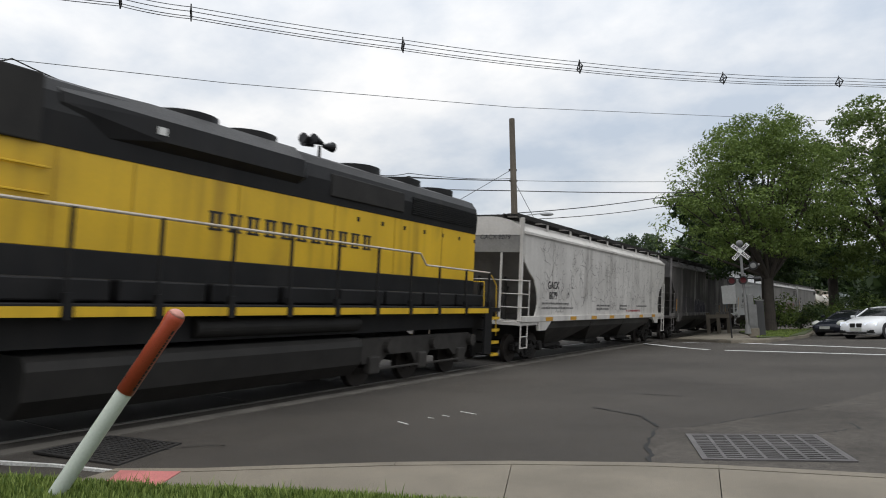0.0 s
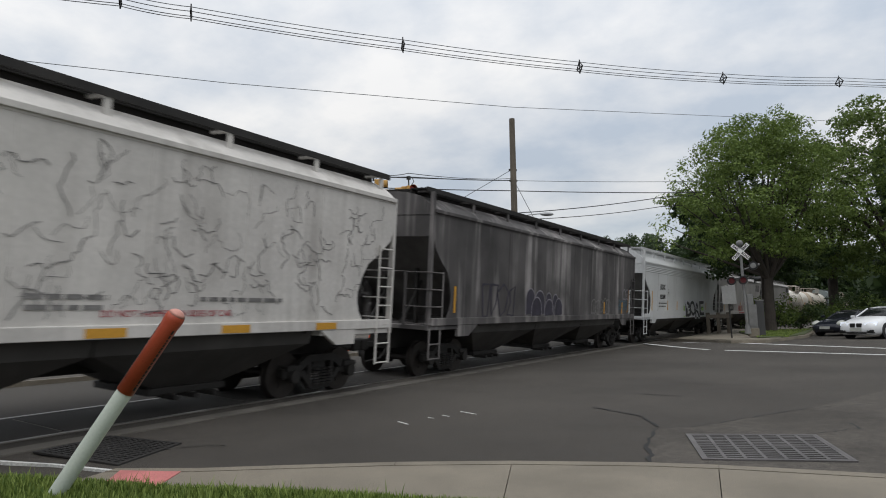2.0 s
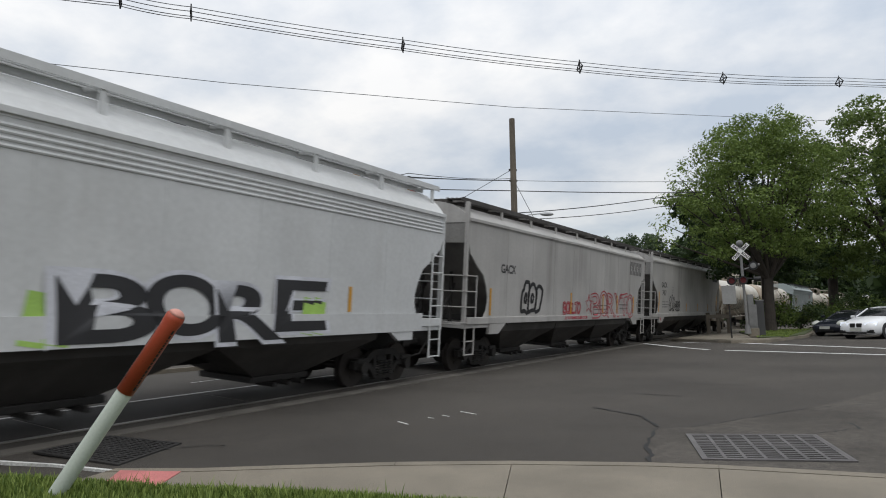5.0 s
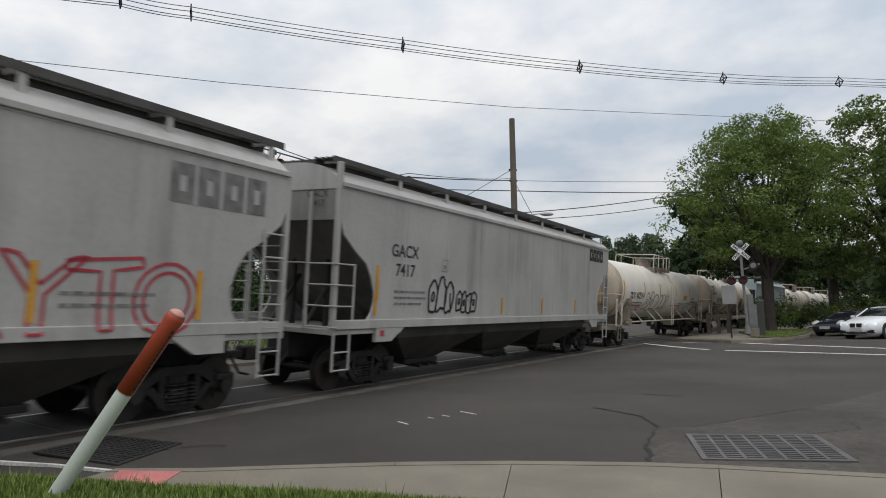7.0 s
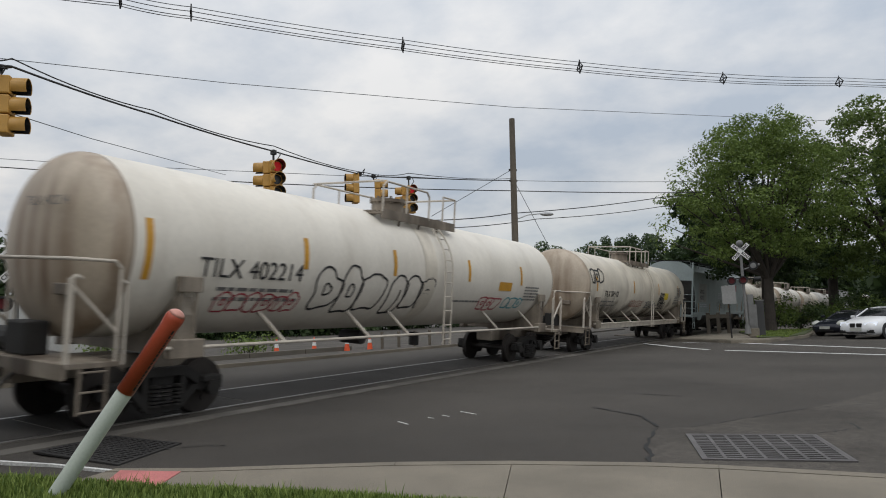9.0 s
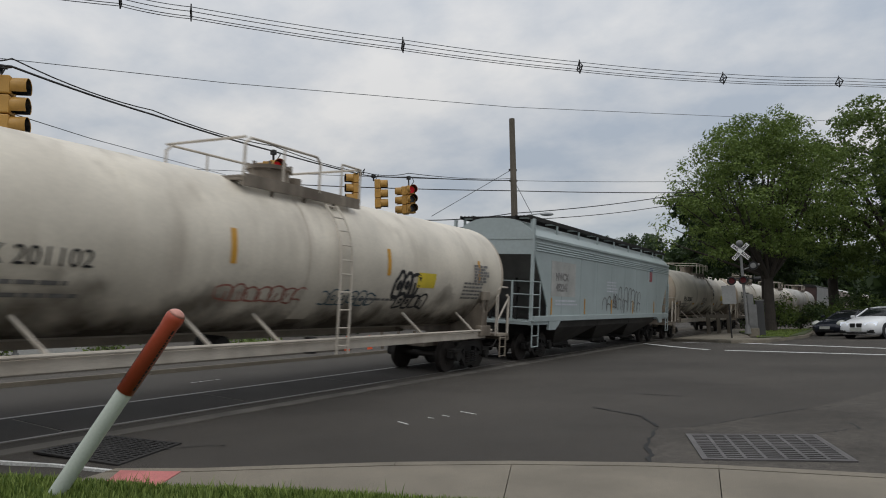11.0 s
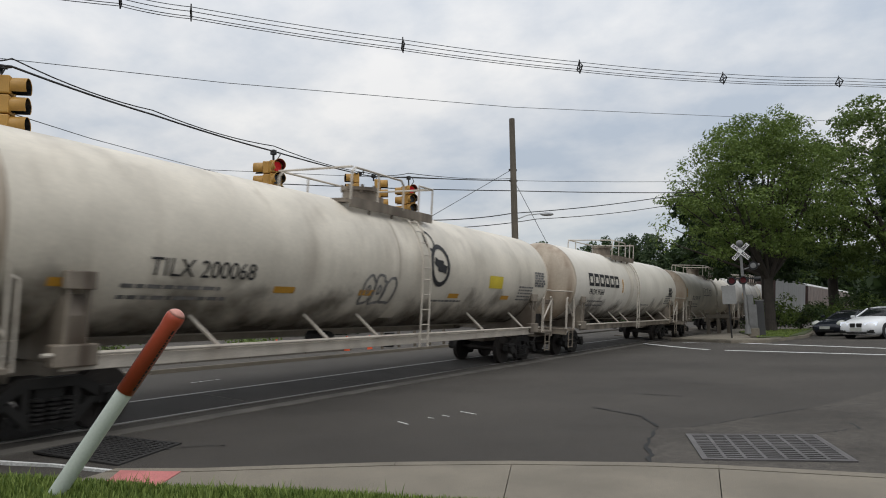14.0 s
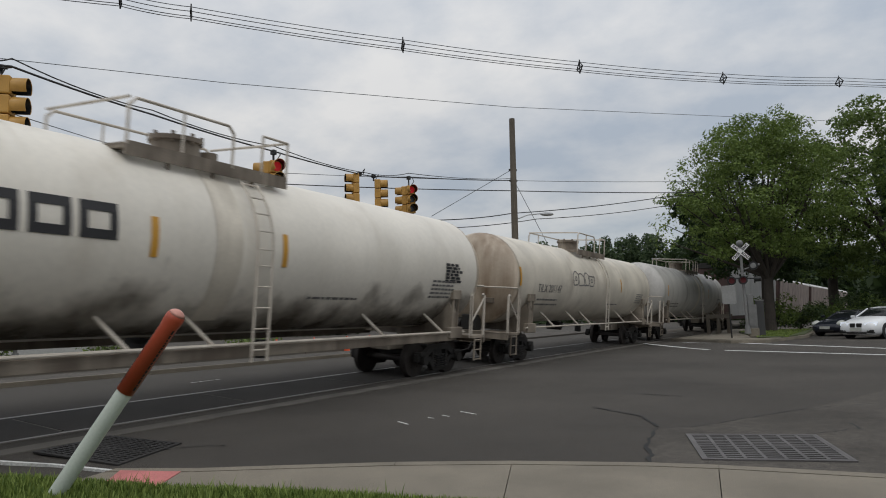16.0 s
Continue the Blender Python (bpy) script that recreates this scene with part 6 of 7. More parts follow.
def traffic_signals():
    for x, y, z, zw, faces, label in (
            (-12.66, 6.52, 5.43, 6.12, ((132, 0),), "yellow two-way traffic signal hung on the span wire"),
            (-12.75, 13.71, 5.27, 6.09, ((62, 1), (-60, 0)), "yellow traffic signal with a lit red lens on the span wire"),
            (-14.10, 19.56, 6.15, 6.70, ((-40, 0),), "yellow traffic signal hung on the span wire"),
            (-14.12, 20.48, 6.10, 6.79, ((120, 0),), "yellow traffic signal seen from its side on the span wire"),
            (-13.45, 21.87, 5.99, 6.88, ((52, 1), (-70, 0)), "yellow traffic signal with a lit red lens on the span wire")):
        t = thing("traffic_signal", pose(x, y, z), label, "traffic signal", "traffic signals")
        bm = bmesh.new()
        rod(bm, (0, 0, 0.5), (0, 0, zw - z + 0.02), 0.03, 8)
        box(bm, -0.06, 0.06, -0.06, 0.06, zw - z - 0.08, zw - z + 0.05)
        pipe(bm, [(0.05, 0, 0.5), (0.2, 0.05, 0.72), (0.1, 0.1, zw - z)], 0.014, 6)
        if y < 7:
            rod(bm, (0, 0, zw - z), (0.27, 0.09, zw - z), 0.022, 6)
        part("hanger", bm, DARK, t)
        for ang, lit in faces:
            q = pose(0, 0, 0, 0, 0, ang)
            signal_face(t, q @ pose(0, -0.16, 0), lit)


def crossing_signal(m, face, label, words=("RAILROAD", "CROSSING"), k=1.0, lamps=(-0.38, 0.38), bar=2.85, up=0.0):
    s = thing("crossing_signal", m, label, "crossing signal", "crossing signals")
    part("mast", rod(rod(bmesh.new(), (0, 0, 0), (0, 0, 4.25 + up), 0.065, 14), (0, 0, 0), (0, 0, 0.45), 0.16, 16, 0.1), MAST, s)
    bm = bmesh.new()
    bmesh.ops.create_uvsphere(bm, u_segments=14, v_segments=8, radius=0.17, matrix=Matrix.Translation((0.0, 0, 4.42 + up)))
    part("bell", bm, MAST, s, smooth=True)
    f = face
    for i, (ang, w) in enumerate(((45, words[1]), (-45, words[0]))):
        y = -0.10 - 0.03 * i
        blade = part("crossbuck_blade", box(bmesh.new(), -0.66 * k, 0.66 * k, -0.01, 0.01, -0.12 * k, 0.12 * k), SIGN_W, s)
        blade.matrix_basis = f @ pose(0, y, 4.0 + up) @ pose(0, 0, 0, 0, -ang, 0)
        for part_w, xx in ((w[:4], -0.37 * k), (w[4:], 0.37 * k)):
            lettering("word", part_w, 0.2 * k, INK, blade, pose(xx, -0.013, 0, 90, 0, 0), bold=0.006)
    bm = bmesh.new()
    rod(bm, (lamps[0] - 0.07, 0, bar + 0.1), (lamps[1] + 0.07, 0, bar + 0.1), 0.04, 10)
    arm = part("lamp_bar", bm, DARK, s)
    arm.matrix_basis = f
    for x in lamps:
        for sgn in (-1, 1):
            bm = bmesh.new()
            rod(bm, (x, sgn * 0.06, bar), (x, sgn * 0.10, bar), 0.27 * k, 28)
            disc = part("backing_disc", bm, DARK, s)
            disc.matrix_basis = f
            bm = bmesh.new()
            rod(bm, (x, sgn * 0.10, bar), (x, sgn * 0.14, bar), 0.17 * k, 24)
            part("lens", bm, RED_DIM, disc)
            bm = bmesh.new()
            ring = lambda y, r: [(x + r * math.cos(a), y, bar + r * math.sin(a)) for a in [math.pi * j / 14 for j in range(15)]]
            loft(bm, [ring(sgn * 0.10, 0.19 * k), ring(sgn * 0.34, 0.19 * k)], closed=False, caps=False)
            part("hood", bm, DARK, disc)
    return s


def near_crossing_kit():
    gz = 0.32
    s = crossing_signal(pose(-3.13, 36.2, gz, 0, -1, 0), pose(0, 0, 0, 0, 0, 8), "crossing signal mast with a white crossbuck and dark lamps", k=0.78, lamps=(-0.52, 0.0), bar=2.6)
    bm = bmesh.new()
    rod(bm, (0.52, -0.06, 3.28), (0.52, 0.0, 3.28), 0.21, 24)
    part("side_disc", bm, DARK, s)
    bm = bmesh.new()
    rod(bm, (0.52, -0.1, 3.28), (0.52, 0.2, 3.28), 0.13, 20)
    rod(bm, (0.0, 0, 3.1), (0.5, 0, 3.25), 0.03, 8)
    rod(bm, (0.52, 0.1, 3.32), (0.8, 0.1, 3.32), 0.05, 10)
    part("side_lamp", bm, MAST, s)
    bm = bmesh.new()
    rod(bm, (0.5, 0, 2.62), (0.54, 0, 2.62), 0.21, 24)
    rod(bm, (0.54, 0, 2.62), (0.80, 0, 2.62), 0.13, 16)
    rod(bm, (0, 0, 2.7), (0.5, 0, 2.65), 0.03, 8)
    part("turned_lamp", bm, DARK, s)
    b = thing("signal_cabinet", pose(-2.90, 36.5, gz - 0.05, 0, 0, 10), "grey steel signal cabinet beside the mast", "cabinet")
    part("body", box(bmesh.new(), -0.2, 0.2, -0.2, 0.2, 0.3, 1.45, 0.02), MAST, b)
    part("top_box", box(bmesh.new(), -0.2, 0.08, -0.15, 0.15, 1.45, 1.95, 0.02), MAST, b)
    part("door", box(bmesh.new(), -0.17, 0.17, -0.22, -0.202, 0.4, 1.4, 0.01), MAST, b)
    part("base", box(bmesh.new(), -0.24, 0.24, -0.25, 0.25, -0.1, 0.3, 0.02), CONCRETE, b)
    b = thing("signal_cabinet", pose(-2.58, 36.9, gz - 0.05, 0, 0, 10), "dark weathered signal cabinet behind the mast", "cabinet")
    part("body", box(bmesh.new(), -0.17, 0.17, -0.2, 0.2, -0.2, 1.62, 0.02), surf_once("dull_steel", (0.05, 0.05, 0.05)), b)
    part("cap", box(bmesh.new(), -0.19, 0.19, -0.22, 0.22, 1.62, 1.67, 0.01), MAST, b)
    p = thing("steel_post", pose(-3.6, 33.7, 0.2, 0, -1.0, 0), "thin dark steel post with a pale sign board", "sign post")
    part("post", box(bmesh.new(), -0.03, 0.03, -0.03, 0.03, 0, 2.42), GRIME, p)
    part("sign_board", box(bmesh.new(), -0.26, 0.34, -0.055, -0.035, 1.55, 2.4, 0.008), surf_once("grey_board", (0.26, 0.26, 0.25)), p, "blank pale grey sign back")
    for x, y in ((-6.3, 46.4), (-5.75, 46.9), (-5.2, 47.4)):
        q = thing("timber_post", pose(x, y, 0.05), "short grey timber post by the track", "post", "timber posts")
        part("post", box(bmesh.new(), -0.11, 0.11, -0.11, 0.11, -0.1, 1.35, 0.02), WOOD, q)
    r = thing("timber_rail", pose(-5.75, 46.9, 1.15, 0, 0, 42), "grey timber rail across short posts", "rail")
    part("board", box(bmesh.new(), -0.95, 0.95, -0.14, -0.11, -0.12, 0.12), WOOD, r)
    # verge with kerb
    pts = [(-7.4, 39.6), (-5.2, 36.2), (-3.6, 33.2), (-2.2, 33.4), (-0.6, 38.5), (-0.2, 46), (2, 60), (-6.5, 60)]
    slab("verge_kerb", pts, 0.13, 0.4, CONCRETE, "pale concrete kerb round the grass verge", "kerb")
    c = Vector((-3.2, 44))
    inner = [c + (Vector(p) - c) * 0.965 for p in pts]
    slab("verge_paving", inner, 0.15, 0.3, CONCRETE, "tan pavement beside the crossing signal", "pavement")
    lawn_strip = [(-2.55, 35.2), (-1.6, 35.6), (-0.75, 38.6), (-0.4, 46), (-4.6, 47), (-3.2, 39)]
    slab("verge", lawn_strip, 0.19, 0.3, TURF, "mown grass verge under the tree", "grass verge", kind="stuff")
    # far crossing signal beyond the tracks
    crossing_signal(pose(-23.62, 13.08, 0.24), pose(0, 0, 0, 0, 0, 55), "crossing signal mast beyond the tracks with a white crossbuck", up=-0.65, bar=2.1)
    for i, (x, y, h) in enumerate(((-18.0, 19.5, 0.7), (-17.6, 21.2, 0.7), (-17.2, 22.8, 0.7), (-16.9, 24.0, 0.7))):
        k = thing("traffic_cone", pose(x, y, 0.15), "orange and white traffic cone by the far kerb", "traffic cone", "traffic cones")
        part("base", box(bmesh.new(), -0.18, 0.18, -0.18, 0.18, 0, 0.04, 0.01), surf_once("cone_orange", (0.75, 0.10, 0.03)), k)
        part("cone", rod(bmesh.new(), (0, 0, 0.04), (0, 0, h), 0.13, 18, 0.03), surf_once("cone_orange", (0.75, 0.10, 0.03)), k)
        part("collar", rod(bmesh.new(), (0, 0, 0.38), (0, 0, 0.52), 0.088, 18, 0.066), SIGN_W, k)


# ---- planting ----
def leaf_cloud(centres, n, leaf, seed, squash=0.8):
    """Small bent leaves scattered in clumps."""
    rng = np.random.default_rng(seed)
    vs, fs = [], []
    for (cx, cy, cz, r) in centres:
        k = max(6, int(n * r * r))
        d = rng.normal(size=(k, 3))
        d /= np.linalg.norm(d, axis=1)[:, None]
        rad = r * (0.45 + 0.6 * rng.random(k) ** 0.6)
        p = d * rad[:, None] * np.array([1, 1, squash]) + np.array([cx, cy, cz])
        facing = d * 0.7 + np.array([0, 0, 0.55]) + 0.55 * rng.normal(size=(k, 3))
        u = np.cross(facing, rng.normal(size=(k, 3)))
        u /= np.linalg.norm(u, axis=1)[:, None] + 1e-9
        w = np.cross(facing, u)
        w /= np.linalg.norm(w, axis=1)[:, None] + 1e-9
        s = leaf * (0.6 + 0.8 * rng.random(k))
        a, b = u * s[:, None], w * s[:, None] * 0.55
        q = np.stack([p - a, p + b, p + a, p - b], axis=1).reshape(-1, 3)
        base = len(vs)
        vs.extend(map(tuple, q))
        fs.extend((base + 4 * i, base + 4 * i + 1, base + 4 * i + 2, base + 4 * i + 3) for i in range(k))
    return vs, fs


def tree(x, y, z, height, trunk_r, fork, crown_w, crown_h, seed, leaf_mat, label, clumps=260, density=95, leaf=0.13, low=None, shape=None, limbs=9, wide=1.0):
    rng = random.Random(seed)
    t = thing("tree", pose(x, y, z), label, "tree", "trees")
    bm = bmesh.new()
    pts = [(0, 0, -0.2, trunk_r * 1.35), (0.02, 0, 0.5, trunk_r * 1.05), (0.05, 0.05, fork * 0.6, trunk_r * 0.92), (0.1, 0.0, fork, trunk_r * 0.85)]
    for a, b in zip(pts, pts[1:]):
        rod(bm, a[:3], b[:3], a[3], 14, b[3])
    part("trunk", bm, BARK, t)
    cz = low if low is not None else fork
    tips = []
    for i in range(limbs):
        a = 6.283 * i / limbs + rng.uniform(-0.3, 0.3)
        rr = crown_w * rng.uniform(0.4, 0.68)
        mid = Vector((0.1 + rr * 0.4 * math.cos(a), rr * 0.4 * math.sin(a), fork + crown_h * rng.uniform(0.12, 0.25)))
        end = Vector((rr * math.cos(a), rr * math.sin(a), cz + crown_h * rng.uniform(0.3, 0.62)))
        bm = bmesh.new()
        rod(bm, (0.1, 0, fork - 0.3), mid, trunk_r * 0.5, 8, trunk_r * 0.33)
        rod(bm, mid, end, trunk_r * 0.33, 8, trunk_r * 0.08)
        for k in range(3):
            e2 = end + Vector((rng.uniform(-1, 1), rng.uniform(-1, 1), rng.uniform(-0.2, 0.6))) * (crown_w * 0.16)
            rod(bm, mid.lerp(end, 0.4 + 0.2 * k), e2, trunk_r * 0.14, 6, trunk_r * 0.04)
        part("limb", bm, BARK, t)
    centres = []
    for i in range(clumps):
        f = rng.random()
        w = (shape(f) if shape else math.sin(math.pi * min(1, 0.12 + 0.88 * f) ** 0.8) ** 0.7) * crown_w
        a = rng.uniform(0, 6.283)
        q = math.sqrt(rng.uniform(0.12, 1.0)) * w * rng.uniform(0.82, 1.1)
        r = rng.uniform(0.45, 1.0) * (0.55 + crown_w * 0.045) * wide
        centres.append((q * math.cos(a), q * math.sin(a), cz + crown_h * f * rng.uniform(0.94, 1.03), r))
    vs, fs = leaf_cloud(centres, density, leaf, seed, 0.55)
    raw("crown", vs, fs, leaf_mat, t)
    return t


def shrub(x, y, z, w, h, seed, mat, label, density=260, leaf=0.085):
    rng = random.Random(seed)
    t = thing("shrub", pose(x, y, z), label, "shrub", "shrubs")
    bm = bmesh.new()
    for i in range(7):
        a = rng.uniform(0, 6.283)
        rod(bm, (0, 0, -0.1), (w * 0.6 * math.cos(a), w * 0.6 * math.sin(a), h * rng.uniform(0.5, 0.9)), 0.03, 6, 0.01)
    part("stems", bm, BARK, t)
    cs = [(rng.uniform(-w, w), rng.uniform(-w, w) * 0.7, h * rng.uniform(0.15, 0.95), rng.uniform(0.25, 0.5)) for i in range(int(34 * w))]
    vs, fs = leaf_cloud(cs, density, leaf, seed)
    raw("foliage", vs, fs, mat, t)
    return t


def far_wood(name, line, h0, h1, step, seed, label, leaf=0.55, depth=10, dens=26, base=0.0, mat=None, sway=0.15):
    """A belt of distant trees: one mass of leaf clumps with an uneven top."""
    rng = random.Random(seed)
    cs = []
    for (x0, y0), (x1, y1) in zip(line, line[1:]):
        d = math.hypot(x1 - x0, y1 - y0)
        n = int(d / step)
        for i in range(n):
            f = i / n
            top = rng.uniform(h0, h1) * (1 - sway + sway * math.sin(i * 0.7 + seed))
            z = base + 0.5
            bx, by = x0 + (x1 - x0) * f + rng.uniform(-1, 1) * depth / 2, y0 + (y1 - y0) * f + rng.uniform(-1, 1) * depth / 2
            while z < top:
                wide = step * (1.25 - 0.8 * (z / top) ** 2)
                cs.append((bx + rng.uniform(-wide, wide), by + rng.uniform(-wide, wide), z, rng.uniform(0.9, 1.7) * step * 0.6))
                z += step * 0.36
    vs, fs = leaf_cloud(cs, dens, leaf, seed)
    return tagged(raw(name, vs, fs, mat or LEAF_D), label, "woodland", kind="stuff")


def planting():
    crown = lambda f: (0.62 + 1.0 * f if f < 0.38 else 1.0) * (1 if f < 0.55 else max(0.15, 1 - (f - 0.55) * 1.3))
    maple = tree(-2.6, 44.4, 0.3, 12.6, 0.29, 3.2, 5.2, 8.3, 3, LEAF, "broad green maple with gaps in its crown", low=4.3, shape=crown, clumps=370, density=190, leaf=0.085, limbs=13, wide=1.35)
    spire = [(0.9, -0.6, 9.6, 0.9), (0.6, 0.2, 10.4, 0.8), (1.0, 0, 11.2, 0.75), (0.8, 0.1, 12.0, 0.6), (1.3, -0.2, 11.6, 0.5), (0.3, 0.2, 11.4, 0.5), (-4.6, -2.0, 8.0, 0.9), (-5.4, -1.6, 6.6, 0.9), (-5.2, -3.0, 5.4, 0.8), (-4.0, -3.6, 9.0, 0.8)]
    vs, fs = leaf_cloud(spire, 120, 0.10, 77, 0.8)
    raw("crown", vs, fs, LEAF, maple)
    bm = bmesh.new()
    for q in spire:
        rod(bm, (0.1, 0, 3.0), (q[0] * 0.5, q[1] * 0.5, 3 + (q[2] - 3) * 0.55), 0.1, 6, 0.06)
        rod(bm, (q[0] * 0.5, q[1] * 0.5, 3 + (q[2] - 3) * 0.55), q[:3], 0.06, 6, 0.015)
    part("limb", bm, BARK, maple)
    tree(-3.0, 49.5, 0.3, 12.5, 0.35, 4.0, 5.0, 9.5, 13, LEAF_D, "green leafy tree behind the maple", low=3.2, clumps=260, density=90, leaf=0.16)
    tree(4.6, 53.5, 0.3, 16, 0.5, 4.5, 5.4, 11.6, 5, LEAF_M, "tall dense green tree behind the parked cars", low=3.4, clumps=430, density=150, leaf=0.12, shape=lambda f: (0.8 + 0.5 * f if f < 0.4 else 1.0) * (1 if f < 0.6 else max(0.3, 1 - (f - 0.6) * 1.3)))
    tree(0.9, 55.5, 0.3, 13, 0.35, 4.0, 3.6, 10.2, 17, LEAF_M, "green tree between the maple and the tall tree", low=3.2, clumps=210, density=130, leaf=0.12)
    tree(10.5, 58.0, 0.3, 16, 0.5, 4.5, 6.5, 13.5, 6, LEAF_D, "tall green tree with shade in its leaf colour", low=3.4, clumps=300, density=90, leaf=0.18)
    bm = bmesh.new()
    rng = random.Random(2)
    for i in range(9):
        a = rng.uniform(-0.6, 0.6)
        rod(bm, (0, 0, 0), (a, rng.uniform(-0.4, 0.4), rng.uniform(2.2, 3.6)), 0.05, 6, 0.012)
    t = thing("bare_branch", pose(-0.4, 47.6, 9.4), "bare dead branches above the crown", "branch")
    part("twigs", bm, BARK, t)
    for i, (x, y, w, h) in enumerate(((-2.6, 49.0, 1.3, 2.2), (-1.2, 50.0, 1.5, 1.6), (0.4, 50.6, 1.6, 1.4), (2.0, 51.4, 1.6, 2.1), (3.8, 52.0, 1.5, 2.0), (-3.6, 50.5, 0.9, 1.1))):
        shrub(x, y, 0.25, w, h, 20 + i, LEAF_B if i % 2 else LEAF, "loose green shrub beside the track")
    far_wood("woodland", [(-40, 146), (-27, 153)], 17.6, 19.0, 1.5, 31, "distant green treeline beyond the railway", depth=8, leaf=0.28, dens=75, mat=LEAF_F, sway=0.02)
    far_wood("woodland", [(-75, 60), (-62, 110), (-46, 140), (-27, 155), (-16, 160), (-6, 162)], 15.2, 17.0, 2.0, 36, "low distant green trees beyond the railway", depth=10, leaf=0.3, dens=40, mat=LEAF_F, sway=0.06)
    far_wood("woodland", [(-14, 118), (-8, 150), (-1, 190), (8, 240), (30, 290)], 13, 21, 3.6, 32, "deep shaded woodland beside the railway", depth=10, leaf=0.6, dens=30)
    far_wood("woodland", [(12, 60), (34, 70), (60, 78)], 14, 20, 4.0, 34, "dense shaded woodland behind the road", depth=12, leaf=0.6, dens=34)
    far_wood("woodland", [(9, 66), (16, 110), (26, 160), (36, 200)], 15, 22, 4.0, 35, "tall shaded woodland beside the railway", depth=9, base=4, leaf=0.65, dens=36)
    far_wood("woodland", [(-80, 10), (-62, 36), (-52, 44), (-46, 56), (-75, 62)], 6.5, 9.5, 3.2, 33, "green trees beyond the far road", leaf=0.32, depth=5, dens=40)


def grass_tufts(name, region, n, h0, h1, seed, zf, label, lean=0.35, width=0.006):
    rng = np.random.default_rng(seed)
    vs, fs = [], []
    for i in range(n):
        x, y = region(rng)
        z = zf(x, y)
        h, a = rng.uniform(h0, h1), rng.uniform(0, 6.283)
        dx, dy = math.cos(a), math.sin(a)
        l = h * lean * rng.uniform(0.3, 1.6)
        w = width * rng.uniform(0.7, 1.4)
        b = len(vs)
        px_, py_ = -dy * w, dx * w
        vs += [(x - px_, y - py_, z - 0.01), (x + px_, y + py_, z - 0.01), (x + dx * l * 0.45 + px_ * 0.8, y + dy * l * 0.45 + py_ * 0.8, z + h * 0.6), (x + dx * l * 0.45 - px_ * 0.8, y + dy * l * 0.45 - py_ * 0.8, z + h * 0.6), (x + dx * l, y + dy * l, z + h)]
        fs += [(b, b + 1, b + 2, b + 3), (b + 3, b + 2, b + 4)]
    return tagged(raw(name, vs, fs, BLADE), label, "grass", kind="stuff")


LAWN_EDGE = [(-6.6, 1.7), (-4.95, 2.70), (-3.95, 3.24), (-3.08, 3.70), (-2.28, 4.17), (-1.2, 4.6), (0.5, 5.0), (3, 5.2)]


def lawn_z(x, y):
    e = np.interp(x, [p[0] for p in LAWN_EDGE], [p[1] for p in LAWN_EDGE])
    d = e - y
    top = float(np.interp(x, [-7, -4.95, -3.95, -3.08, -2.28, 0], [0.44, 0.345, 0.245, 0.19, 0.10, 0.0]))
    return top - 0.30 * min(1, max(0, -d / 0.9)) - 0.05 * max(0, d) * 0.2


def lawn():
    vs, fs = [], []
    xs = np.linspace(-9.5, 6, 63)
    us = [-1.3, -0.9, -0.6, -0.35, -0.15, 0, 0.15, 0.5, 1.0, 2.0, 4.0, 8.0]
    for x in xs:
        e = float(np.interp(x, [p[0] for p in LAWN_EDGE], [p[1] for p in LAWN_EDGE]))
        for u in us:
            y = e - u
            z = lawn_z(x, y) if u > -0.9 else -0.25
            vs.append((x, y, z))
    n = len(us)
    for i in range(len(xs) - 1):
        for j in range(n - 1):
            fs.append((i * n + j, i * n + j + 1, (i + 1) * n + j + 1, (i + 1) * n + j))
    tagged(raw("lawn", vs, fs, TURF, smooth=True), "green lawn bank beside the pavement", "lawn", kind="stuff")
    def reg(rng):
        x = rng.uniform(-6.4, -1.4)
        e = np.interp(x, [p[0] for p in LAWN_EDGE], [p[1] for p in LAWN_EDGE])
        return x, e + 0.12 - 0.9 * rng.random() ** 1.4
    grass_tufts("grass", reg, 30000, 0.022, 0.085, 7, lawn_z, "thick green grass blades on the lawn")
    def tall(rng):
        x = rng.choice([-5.2, -5.0, -4.7, -4.1, -3.62, -3.2, -2.7]) + rng.normal() * 0.06
        e = np.interp(x, [p[0] for p in LAWN_EDGE], [p[1] for p in LAWN_EDGE])
        return x, e - 0.25 * rng.random()
    grass_tufts("grass", tall, 420, 0.07, 0.15, 8, lawn_z, "taller uncut grass stalks on the lawn", lean=0.5, width=0.004)


def verge_grass():
    def reg(rng):
        f = rng.random()
        y = 35.8 + 11 * f
        return rng.uniform(-2.7 - 1.8 * f, -1.4 + 0.9 * f), y
    grass_tufts("grass", reg, 6000, 0.04, 0.11, 9, lambda x, y: ground_z(x, y) + 0.16, "rough grass on the verge", width=0.012)


